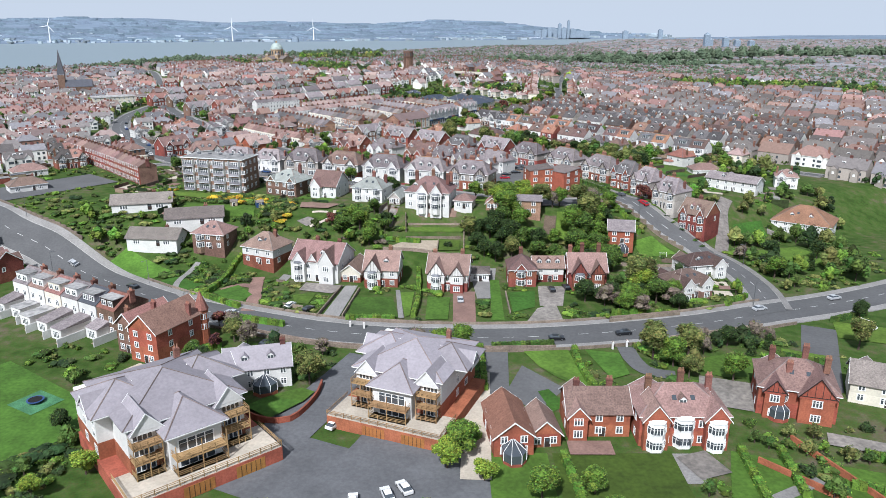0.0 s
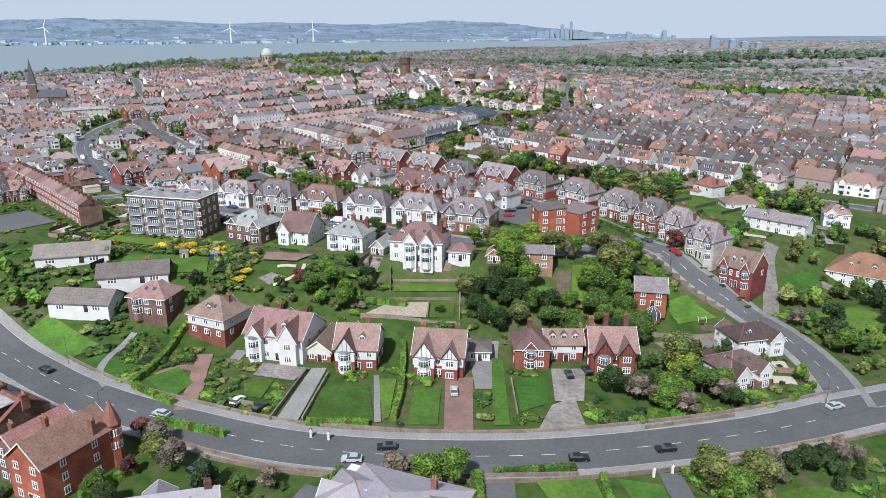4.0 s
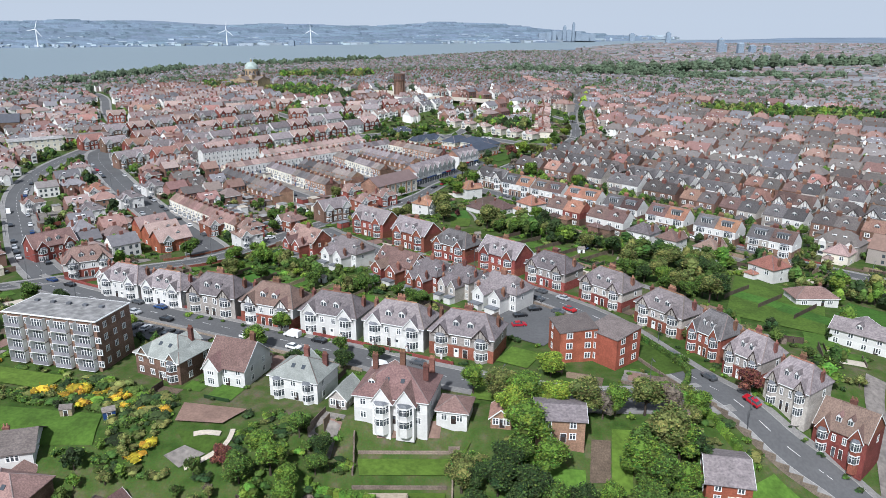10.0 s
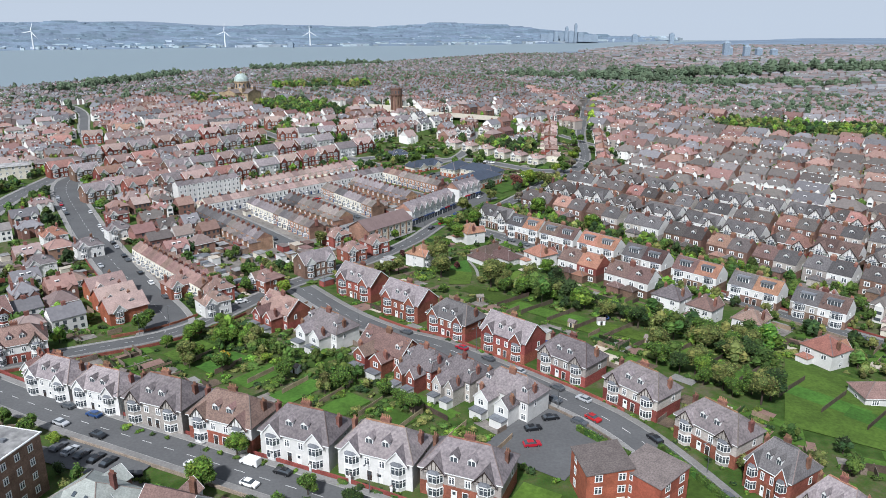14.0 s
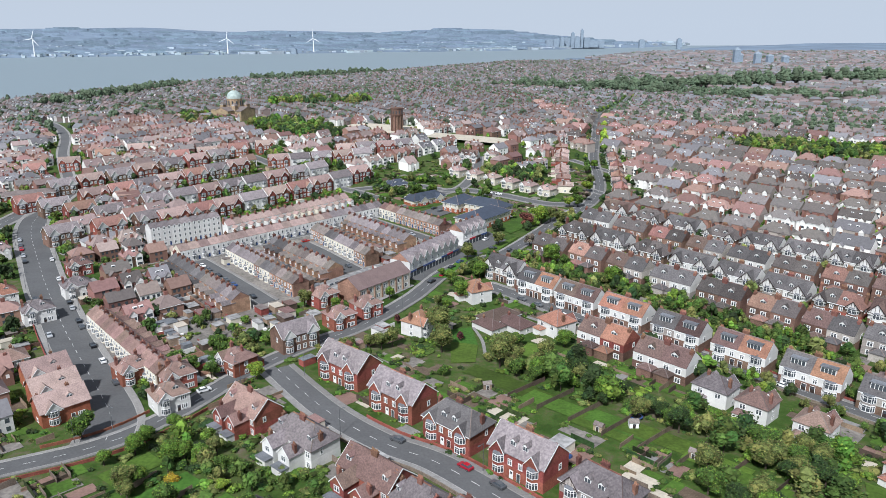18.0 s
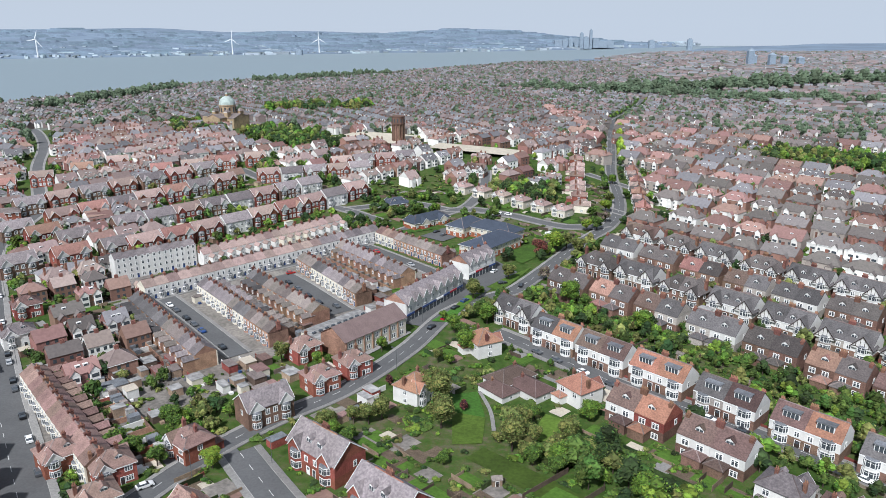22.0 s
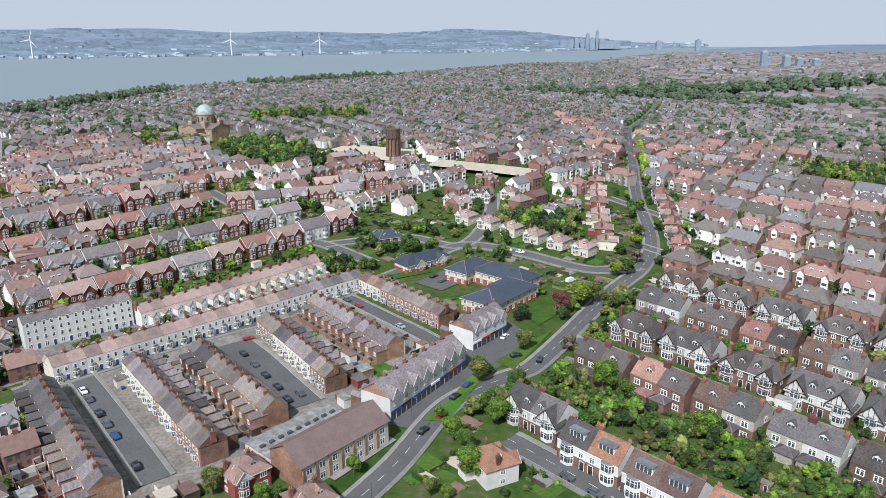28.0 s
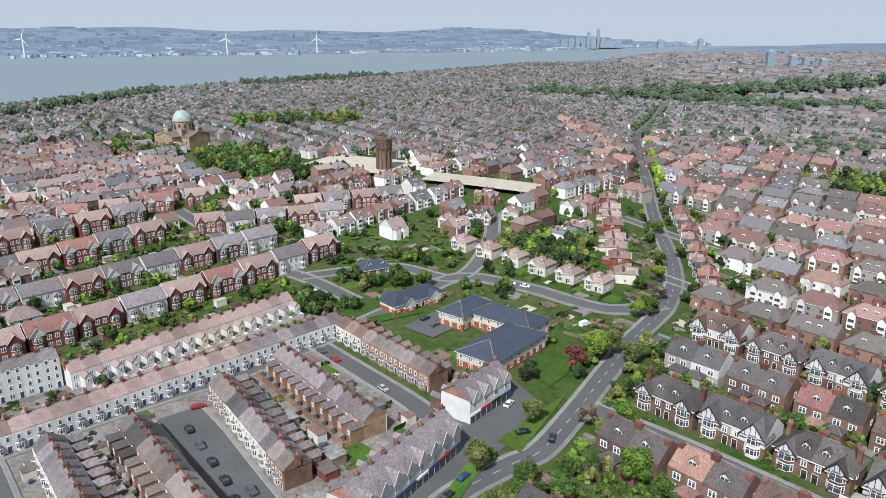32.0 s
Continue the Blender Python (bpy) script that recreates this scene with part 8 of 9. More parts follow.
def wood(label, cx, cy, w, d, turn, n, r=(3, 6), leafs=36):
    m = Mesh()
    c, s = math.cos(radians(turn)), math.sin(radians(turn))
    for _ in range(n):
        u, v = far_rnd.uniform(-w / 2, w / 2), far_rnd.triangular(-d / 2, d / 2)
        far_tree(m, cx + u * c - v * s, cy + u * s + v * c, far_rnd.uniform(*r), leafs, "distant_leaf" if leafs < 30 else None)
    single("trees", m, label, "trees", "stuff")


E_X = [(0, 20), (560, 31), (605, 57), (676, 98), (722, 113), (806, 124), (905, 144), (1070, 177), (1235, 216), (1640, 349), (3000, 790)]


def long_x(y):
    for (ya, xa), (yb, xb) in zip(E_X, E_X[1:]):
        if y <= yb:
            return xa + (xb - xa) * (y - ya) / (yb - ya)
    return 800


right_green = lambda x, y: 893 < .5 * x + .866 * y < 1000 and x > 262 + .386 * (y - 881)
bank_green = lambda x, y: math.hypot((x + 140) * .77 - (y - 902) * .64, ((x + 140) * .64 + (y - 902) * .77) * 1.9) < 72
fm, ft = Mesh(), Mesh()
for k5 in range(-1, 9):
    for s5, face in ((452 + 61 * k5, 133), (483 + 61 * k5, -47)):
        lo5 = 340 + 0.2 * (s5 - 452) + 0.7 * max(0, s5 - 560)
        for i5 in range(30):
            r5 = lo5 - 19.5 * i5
            x, y = s5 * 0.68 - 0.73 * r5 + far_rnd.uniform(-.6, .6), s5 * 0.73 + 0.68 * r5 + far_rnd.uniform(-.6, .6)
            if x < 460 and y > 330 and (k5 > -1 or x > 150) and not (k5 < 2 and i5 < 9 and k5 > -1) and is_free(x, y, 4.5) and not right_green(x, y):
                far_house(None if y < 640 and x < 215 else fm, x, y, face, far_rnd.uniform(16.6, 18.4), far_rnd.uniform(10.2, 11.4), far_rnd.uniform(6.0, 6.7), far_rnd.uniform(10, 11.2), ROOFS[far_rnd.choice(("brown", "brown", "brown", "grey", "slate", "red") if y < 700 else ("brown", "brown", "red", "red", "slate"))][0], far_rnd.choice(("suburb_brick", "suburb_brick", "suburb_dash", "suburb_dash", "suburb_render")), far_rnd.random() < .95)
                claim(x, y, 6)
            if x < 460 and y > 330:
                for _ in range(7):
                    far_tree(ft, x + far_rnd.uniform(-12, 12), y + far_rnd.uniform(-12, 12), far_rnd.choice((.9, 1.3, 1.7, 2.4, 3.2)), 40)
single("houses", fm, "streets of grey-roofed semis with white gables and small gardens", "houses", "stuff")
single("trees", ft, "garden trees between the rows of semis", "trees", "stuff")
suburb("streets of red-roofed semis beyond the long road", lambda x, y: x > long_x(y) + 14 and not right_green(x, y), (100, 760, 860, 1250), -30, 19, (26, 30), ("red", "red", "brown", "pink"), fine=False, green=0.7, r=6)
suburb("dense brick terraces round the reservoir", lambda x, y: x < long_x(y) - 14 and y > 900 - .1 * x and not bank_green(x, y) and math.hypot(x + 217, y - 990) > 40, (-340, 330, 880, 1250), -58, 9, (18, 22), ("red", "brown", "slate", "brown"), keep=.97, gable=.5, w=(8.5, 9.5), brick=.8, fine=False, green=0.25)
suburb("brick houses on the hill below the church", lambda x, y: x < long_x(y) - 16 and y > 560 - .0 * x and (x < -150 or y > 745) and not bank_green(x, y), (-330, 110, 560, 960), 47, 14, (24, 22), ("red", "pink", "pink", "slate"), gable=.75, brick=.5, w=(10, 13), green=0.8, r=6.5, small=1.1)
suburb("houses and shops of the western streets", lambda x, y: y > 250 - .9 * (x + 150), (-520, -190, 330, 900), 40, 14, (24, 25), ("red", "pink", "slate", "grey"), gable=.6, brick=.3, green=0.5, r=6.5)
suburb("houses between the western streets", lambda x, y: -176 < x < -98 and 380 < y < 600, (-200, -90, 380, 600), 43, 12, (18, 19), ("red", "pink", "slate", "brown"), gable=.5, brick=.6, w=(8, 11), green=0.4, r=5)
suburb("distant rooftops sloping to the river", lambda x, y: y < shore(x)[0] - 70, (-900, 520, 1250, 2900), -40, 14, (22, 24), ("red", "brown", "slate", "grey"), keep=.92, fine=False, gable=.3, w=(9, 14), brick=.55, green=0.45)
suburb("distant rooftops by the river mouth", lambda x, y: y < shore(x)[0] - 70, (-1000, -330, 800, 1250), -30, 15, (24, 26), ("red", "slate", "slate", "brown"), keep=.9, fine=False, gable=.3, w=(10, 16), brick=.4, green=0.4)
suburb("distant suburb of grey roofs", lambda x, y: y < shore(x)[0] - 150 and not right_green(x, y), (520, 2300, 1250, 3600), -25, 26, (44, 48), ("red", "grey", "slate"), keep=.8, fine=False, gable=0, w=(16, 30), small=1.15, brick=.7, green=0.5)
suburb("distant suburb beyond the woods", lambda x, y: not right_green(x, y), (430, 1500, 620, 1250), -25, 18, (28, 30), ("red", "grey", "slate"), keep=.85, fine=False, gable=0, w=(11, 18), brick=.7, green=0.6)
wood("belt of trees beyond the semis", 412, 856, 360, 108, -30, 620, (3, 5.5))
wood("belt of trees beyond the semis", 520, 1010, 460, 40, -30, 200, (3, 5), 28)
wood("belt of trees among the distant streets", 430, 1700, 740, 150, -36, 330, (5, 9), 26)
wood("wood on the skyline of the suburb", 800, 1900, 1000, 120, 15, 260, (8, 14), 24)
wood("trees of a park below the church", -236, 938, 60, 26, -20, 60, (3, 5))
wood("trees beside the church", -270, 985, 40, 50, 0, 40, (3, 5))
wood("trees and scrub below the reservoir", -138, 900, 130, 64, -50, 330, (2.2, 4.6))
wood("trees along the sloping street", -116, 768, 70, 12, -47, 50, (2.5, 4.5), 50)
wood("trees behind the reservoir", -150, 1120, 120, 60, 0, 130, (4, 7))
wood("trees along the river bank", -650, 1690, 420, 50, 78, 170, (5, 9), 26)
wood("trees along the river bank", -330, 2180, 420, 50, 42, 150, (5, 9), 26)
wood("garden trees between the brick houses on the hill", -150, 700, 300, 190, 47, 330, (1.5, 3.4), 50)
wood("garden trees among the western streets", -260, 560, 160, 300, 20, 160, (1.6, 3.4), 46)
av = Mesh()
for k6 in range(44):
    y6 = 850 + 7 * k6
    far_tree(av, long_x(y6) + 8.4 + far_rnd.uniform(-.5, .5), y6, far_rnd.uniform(3.2, 4.4), 120, "leaf_lime" if k6 % 3 else "leaf_bright", True)
single("trees", av, "avenue of bright young trees beside the long road", "trees", "stuff")
wood("garden trees among red-roofed houses", 50, 740, 50, 70, -10, 110, (2, 4), 60)

av = Mesh()
for x, y, dx, dy in along_line([(57, 605), (76, 640), (98, 676), (113, 722), (124, 806), (144, 905), (177, 1070), (216, 1235), (349, 1640)], 11):
    for sd in (-1, 1):
        if far_rnd.random() < (.55 if y < 800 else .8):
            far_tree(av, x + dy * 6.9 * sd, y - dx * 6.9 * sd, far_rnd.uniform(1.8, 3.4), 70)
single("trees", av, "street trees along the long road", "trees", "stuff")

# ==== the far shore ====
# sheds, woods and towers carry the distance haze in their blue-grey colours
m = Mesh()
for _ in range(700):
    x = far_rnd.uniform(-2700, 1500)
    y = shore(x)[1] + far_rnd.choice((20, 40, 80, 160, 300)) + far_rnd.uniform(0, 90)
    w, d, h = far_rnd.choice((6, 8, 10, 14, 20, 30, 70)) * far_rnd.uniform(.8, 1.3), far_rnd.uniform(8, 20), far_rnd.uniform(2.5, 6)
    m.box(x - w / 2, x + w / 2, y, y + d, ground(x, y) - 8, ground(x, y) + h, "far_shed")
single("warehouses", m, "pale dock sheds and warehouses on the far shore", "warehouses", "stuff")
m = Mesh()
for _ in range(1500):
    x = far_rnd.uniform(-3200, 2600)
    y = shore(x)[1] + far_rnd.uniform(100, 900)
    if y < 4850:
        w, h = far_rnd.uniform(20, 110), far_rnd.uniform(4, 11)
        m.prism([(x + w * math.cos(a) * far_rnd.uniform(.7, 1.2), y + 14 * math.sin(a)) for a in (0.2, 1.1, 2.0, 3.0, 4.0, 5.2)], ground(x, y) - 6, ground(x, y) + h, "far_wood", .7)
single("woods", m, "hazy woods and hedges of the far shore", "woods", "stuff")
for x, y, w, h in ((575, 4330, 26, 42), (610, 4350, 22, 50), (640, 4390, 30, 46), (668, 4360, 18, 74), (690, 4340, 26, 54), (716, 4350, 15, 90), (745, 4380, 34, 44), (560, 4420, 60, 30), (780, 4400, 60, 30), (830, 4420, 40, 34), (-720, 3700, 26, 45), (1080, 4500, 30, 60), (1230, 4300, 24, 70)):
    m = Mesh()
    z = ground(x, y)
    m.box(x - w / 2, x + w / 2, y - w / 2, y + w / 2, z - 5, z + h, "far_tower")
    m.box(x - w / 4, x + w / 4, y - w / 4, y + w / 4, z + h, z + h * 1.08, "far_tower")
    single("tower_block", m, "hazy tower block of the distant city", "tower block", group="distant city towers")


def turbine(x, y, hub, spin):
    ob = root("wind_turbine", "white three-bladed wind turbine on the far shore", "wind turbine", "wind turbines")
    m = Mesh()
    m.tube(0, 0, 0, hub, 3.2, 1.8, "turbine_white", 10)
    part("tower", m, ob)
    m = Mesh()
    m.box(-2, 2, -5, 5, hub - 1.5, hub + 2.5, "turbine_white")
    part("nacelle", m, ob)
    for i in range(3):
        a = radians(spin + 120 * i)
        m = Mesh()
        q = [(math.sin(a) * r + math.cos(a) * o, -5.6, hub + math.cos(a) * r - math.sin(a) * o) for r, o in ((1, -1), (9, -2.2), (40, -.3), (40, .3), (9, 1.2), (1, 1))]
        m.hull(q + [(px, py + .8, pz) for px, py, pz in q], [(0, 1, 2, 3, 4, 5), (11, 10, 9, 8, 7, 6)] + [(k, k + 6, (k + 1) % 6 + 6, (k + 1) % 6) for k in range(6)], "turbine_white")
        part("blade", m, ob)
    ob.location = (x, y, ground(x, y) - 1)


for x, y, sp, up in ((-1757, 3392, 20, 77), (-1018, 3672, 8, 71), (-650, 3818, 0, 68)):
    turbine(x, y, up - (ground(x, y) + 29), sp)
# riverside towers, in the same haze-coloured material
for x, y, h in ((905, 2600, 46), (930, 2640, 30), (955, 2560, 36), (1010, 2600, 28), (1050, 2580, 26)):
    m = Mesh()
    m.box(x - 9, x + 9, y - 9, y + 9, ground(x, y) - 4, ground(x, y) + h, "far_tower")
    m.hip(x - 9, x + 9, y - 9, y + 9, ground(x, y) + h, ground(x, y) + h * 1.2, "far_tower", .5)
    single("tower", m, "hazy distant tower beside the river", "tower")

# ==== planting near the path ====
for x, y, k4, s4 in ((13, 282, "bright", .8), (19, 279, "olive", .9), (25, 276, "bright", 1.05), (32, 274, "lime", .9), (38, 272.5, "olive", 1.0), (45, 272.5, "bright", .9), (52, 273, "olive", 1.0), (58, 273.5, "bare", .9), (64, 273, "bright", .8), (57, 262, "bright", 1.1), (56, 254, "bright", .9), (53, 258, "plum", .9), (22, 258, "mid", 1.0), (28, 256, "bright", .9), (17, 252, "dark", 1.0), (62, 216, "olive", 1.2), (24, 262, "bright", 1.2), (21, 268, "lime", 1.05), (47, 257, "bright", 1.15), (51, 255, "mid", 1.1), (54, 262, "olive", 1.1), (50, 262, "mid", 1.0), (34, 249, "dark", .9), (60, 262, "dark", .9), (47, 249, "mid", 1.0)):
    plant(k4, x, y, s4)
grove(-36, 256, 36, 10, -18, 22, "s_mid s_dark mid bright s_twig copper s_twig", .6, .9)
grove(-30, 266, 14, 12, -18, 8, "s_mid bright s_bright", .6, .8)
grove(-78, 273, 50, 22, -22, 46, "s_gorse s_olive s_mid s_dark", .7, 1.1)
grove(-92, 282, 56, 18, -20, 34, "s_gorse s_olive s_gorse s_mid", .6, 1.1)
grove(-20, 257, 22, 18, -10, 22, "dark mid s_dark s_mid", .6, .85)
grove(22, 249, 26, 16, 0, 12, "dark dark mid olive", .7, .95)
grove(42, 245, 24, 14, 5, 10, "mid bright s_mid plum", .6, .9)
grove(54, 250, 12, 28, 0, 14, "bright plum mid dark", .7, 1.0)
grove(26, 284, 14, 16, 0, 6, "bright lime bright", .8, 1.0)
grove(48, 276, 30, 12, -8, 16, "olive bare s_twig s_olive bare", .6, .9)
grove(62, 206, 26, 14, 8, 16, "bright dark mid s_mid bare", .6, .95)
plant("dark", 44, 210, .95), plant("lime", 62, 214, 1.15), plant("bright", 56, 205, .9), plant("bare", 70, 206, .9)
for x, y, k4, s4 in ((0, 172, "bright", .85), (-6, 174, "bare", .8), (5, 173, "bright", .85), (-31.6, 156, "olive", .85), (-52, 178, "bare", .8), (-60, 176, "plum", .7), (-31, 172, "bare", .6), (4, 137, "s_bright", 1.2), (6, 130, "bright", .6), (8, 118, "lime", .55), (28, 114, "bright", .65),
                     (63, 170, "olive", .85), (70, 158, "bright", .75), (80, 172, "cone", .55), (86, 176, "cone", .6), (84, 180, "bare", .7), (110, 176, "olive", .8), (121, 196, "dark", .7), (-68, 120, "lime", .6), (-74, 112, "lime", .6), (-80, 135, "dark", .6), (-86, 190, "bare", .5), (-63, 190, "copper", .6),
                     (112, 232, "bright", .8), (118, 250, "dark", .9), (128, 240, "cone", .9), (136, 252, "dark", .8), (108, 252, "bare", .7), (80, 283, "copper", .9), (68, 300, "s_mid", 1.2), (64, 283, "s_olive", 1.3), (-41, 318, "bright", .75), (-22, 304, "mid", .6), (-12, 299, "dark", .55), (-28, 301, "s_mid", 1.2), (-126, 342, "mid", .75), (-114, 337, "dark", .7), (-103, 331, "mid", .6), (-94, 326, "mid", .6), (-86, 323, "lime", .4), (-45, 306, "bright", .8), (-33, 297, "dark", .6), (-27, 296, "mid", .5), (-20, 295, "dark", .65), (-2, 312, "bright", .4),
                     (-92, 392, "mid", .8), (-74, 384, "bright", .65), (-60, 372, "s_gorse", 1.0), (-46, 368, "lime", .4), (-54, 430, "lime", .75), (12, 462, "plum", .6), (-12, 478, "plum", .6), (1, 470, "olive", .9), (5.4, 452, "olive", 1.1), (4.6, 464, "olive", 1.1), (25, 440, "olive", 1.05), (28.6, 450, "olive", .8), (32.6, 457, "mid", .6), (49, 457, "bright", .7), (24, 452, "s_mid", .9), (13.4, 502.8, "bright", .9), (80.5, 523, "bright", 1.0),
                     (8.8, 520, "bright", .8), (4.5, 532, "bright", .5), (16.5, 555, "olive", .85), (21.5, 529, "bright", .85), (22, 537, "olive", .8), (27, 543, "mid", .7), (12, 515, "mid", .7), (33, 580, "olive", .8), (59, 622, "lime", 1.35), (51, 614, "copper", 1.15), (70, 617, "olive", .9), (57, 551, "bright", 1.15), (62, 545, "mid", .8), (49, 579, "bare", .8), (-17, 503, "bright", .6), (60, 577, "bright", .9), (52, 571, "bright", .6), (82, 660, "lime", .8), (90, 690, "mid", .75), (70, 640, "bare", .8), (66, 628, "olive", .9), (20, 560, "bright", .5), (88, 664, "mid", .9), (100, 700, "lime", .9), (60, 622, "bright", 1.0), (96, 680, "bare", .9), (120, 735, "mid", .8), (106, 720, "olive", .8), (118, 770, "bright", .8), (-14, 690, "mid", .9), (-4, 690, "bright", .8), (-22, 648, "mid", .6), (-140, 505, "plum", .8)):
    plant(k4, x, y, s4)
for x, y, k4, s4 in ((30, 106, "bright", .6), (18, 112, "bright", .75), (1, 122, "lime", .7), (4, 127, "bright", .8), (-58, 186, "bare", .8), (-60, 166, "dark", .6), (-64, 170, "mid", .6), (-56, 180, "olive", .7), (58, 166, "bright", .9), (54, 170, "olive", .95), (76, 178, "dark", .7), (60, 160, "olive", .6), (-92, 116, "lime", .7), (-84, 108, "lime", .8), (-70, 104, "dark", .8), (-98, 128, "mid", .7), (70, 120, "s_dark", .9), (66, 138, "s_mid", .9), (90, 136, "s_dark", .8), (2, 248, "s_dark", .9)):
    plant(k4, x, y, s4)


def copse(cx, cy, w, d, turn, n, r0, r1):
    """Full-grown garden trees standing close together."""
    c, s = math.cos(radians(turn)), math.sin(radians(turn))
    for _ in range(n):
        for _ in range(5):
            u, v = far_rnd.uniform(-w / 2, w / 2), far_rnd.uniform(-d / 2, d / 2)
            x, y, r = cx + u * c - v * s, cy + u * s + v * c, far_rnd.uniform(r0, r1)
            if is_free(x, y, r * .7):
                far_tree(STAND, x, y, r, int(80 + 130 * r), far_rnd.choice(("leaf_mid", "leaf_mid", "leaf_dark", "leaf_olive", "leaf_olive", "leaf_bright", "leaf_mid")))
                claim(x, y, r * .6)
                break


copse(66, 404, 130, 26, -43, 26, 1.8, 4.4)
copse(40, 436, 50, 22, -43, 16, 2.5, 4.8)
copse(100, 366, 60, 40, -48, 15, 2, 4.6)
copse(136, 340, 50, 60, -45, 12, 2, 4.6)
copse(88, 506, 150, 14, -45, 26, 1.3, 2.8)
copse(-52, 376, 90, 22, -36, 26, 1.4, 3.0)
copse(26, 540, 50, 26, -58, 14, 2, 3.6)
copse(52, 610, 40, 40, -30, 14, 2, 3.6)
copse(112, 560, 150, 80, -46, 60, 1.3, 3)
copse(95, 300, 60, 60, -60, 12, 1.6, 3.8)
copse(120, 262, 60, 70, -15, 26, 2, 4.2)
copse(-78, 455, 60, 70, 45, 26, 1.3, 2.8)
copse(-130, 440, 70, 110, 43, 30, 1.3, 2.8)
copse(-20, 690, 110, 60, 20, 34, 1.6, 3.4)
copse(-110, 690, 160, 100, 47, 60, 1.3, 2.8)
copse(45, 745, 60, 80, -10, 34, 1.8, 3.8)
copse(85, 222, 60, 20, 15, 20, 1.4, 3)
copse(20, 168, 130, 20, 4, 12, 1.5, 3)
copse(80, 112, 60, 26, -20, 30, 1.0, 2.2)
copse(96, 128, 50, 30, -22, 26, 1.0, 2.2)
copse(20, 104, 90, 10, 0, 14, 1.2, 2.4)
copse(110, 480, 120, 90, -45, 70, 1.2, 2.8)
copse(150, 440, 90, 90, -45, 50, 1.4, 3)
copse(-60, 300, 50, 10, -20, 8, 1.2, 2.2)
copse(-40, 252, 60, 22, -15, 22, 1.2, 2.6)
copse(-92, 262, 60, 20, -25, 14, 1.2, 2.4)
copse(140, 300, 60, 60, -30, 18, 1.6, 3.6)
copse(-100, 130, 50, 60, -35, 24, 1.5, 3)
grove(60, 415, 110, 16, -43, 34, "mid dark olive s_mid bright s_bright s_dark", .5, .9)
grove(95, 362, 60, 36, -50, 34, "dark mid olive bright s_mid", .6, 1.0)
grove(40, 432, 40, 20, -43, 24, "mid olive bright s_mid s_dark", .5, .8)
grove(135, 350, 50, 40, -45, 18, "bright mid dark", .6, 1.0)
grove(84, 514, 120, 16, -44, 30, "mid dark bright s_mid s_bright", .4, .75)
grove(50, 545, 40, 16, -60, 12, "mid bright s_mid", .5, .8)
grove(-70, 382, 40, 26, -40, 26, "mid olive s_mid bright s_dark", .4, .7)
grove(-30, 350, 70, 10, -24, 30, "s_mid s_bright mid s_olive", .5, .8)
grove(120, 262, 36, 40, -20, 12, "dark mid olive s_dark copper cone", .6, 1.0)
grove(30, 198, 90, 6, 0, 26, "s_mid s_dark s_bright", .6, .9)
grove(-90, 232, 60, 22, -30, 50, "s_mid s_bright s_dark s_olive", .5, .9)
grove(-118, 244, 40, 24, -30, 30, "s_mid s_dark mid", .5, .9)
grove(40, 106, 70, 14, 0, 30, "s_mid s_bright s_dark", .5, .8)
grove(86, 120, 46, 34, -22, 46, "s_mid s_dark s_bright s_olive", .4, .7)
grove(66, 172, 60, 14, 6, 22, "s_mid s_dark bare", .5, .8)
grove(-84, 125, 26, 46, -35, 24, "s_dark s_mid s_bright", .6, 1.0)
grove(-70, 435, 30, 40, 45, 16, "s_mid mid s_bright", .4, .8)
grove(-30, 700, 60, 30, 20, 26, "mid dark bright", .6, .9)
grove(-150, 420, 40, 60, 40, 18, "s_mid mid s_bright", .4, .7)
for p4 in ([(8, 150), (9, 176)], [(86, 172), (98, 166)], [(58, 322), (68, 296), (64, 284)], [(13, 176), (30, 178)], [(112, 194), (126, 200)], [(40, 330), (50, 318)]):
    hedge(p4)
for p4 in ([(-75, 213.5), (-73, 224), (-72, 239), (-69, 246)], [(-74, 212.6), (-66, 207), (-60.5, 203.6)], [(-28, 195.2), (-12.5, 194.4)], [(-8.2, 236), (-7.6, 218), (-7.6, 208), (-8.6, 197)], [(34.6, 175), (34.4, 164), (36, 153)], [(10, 176), (10, 152)], [(60, 128), (58, 106)], [(68, 128), (66, 112)], [(24, 126), (26, 104)], [(50, 199), (62, 201)], [(86, 206), (96, 214)], [(-62, 196), (-44, 190)], [(60, 286), (74, 262)], [(-8, 252), (-24, 256)], [(84, 126), (104, 118)], [(76, 116), (98, 106)], [(-66, 168), (-62, 174), (-58, 178)], [(-78, 152), (-70, 160)]):
    hedge(p4, 1.8, 1.5, "leaf_bright", "leaf_mid", "bright clipped garden hedge")
for p4 in ([(-60, 190), (-30, 178), (0, 175.5), (30, 176)], [(62, 182), (92, 191)], [(48, 193.5), (70, 199)], [(-24, 194.5), (-6, 192)], [(50, 247), (60, 244), (80, 243), (93, 249)], [(-21, 244.4), (-2, 242.2), (7, 242)], [(-13.4, 256), (8, 256)], [(-13, 265), (12, 265)], [(7.4, 243), (8, 262)], [(-14, 268), (-13.4, 257)], [(-1.8, 243.6), (-1.5, 255)], [(-36.6, 197), (-32.6, 222)], [(-29.2, 197), (-26.6, 220)], [(-49, 206), (-40, 203)], [(20, 199), (20, 217)]):
    low_wall("garden_wall", p4, 1.1, .35, "stone_wall", "low rough stone garden wall", cap=None)
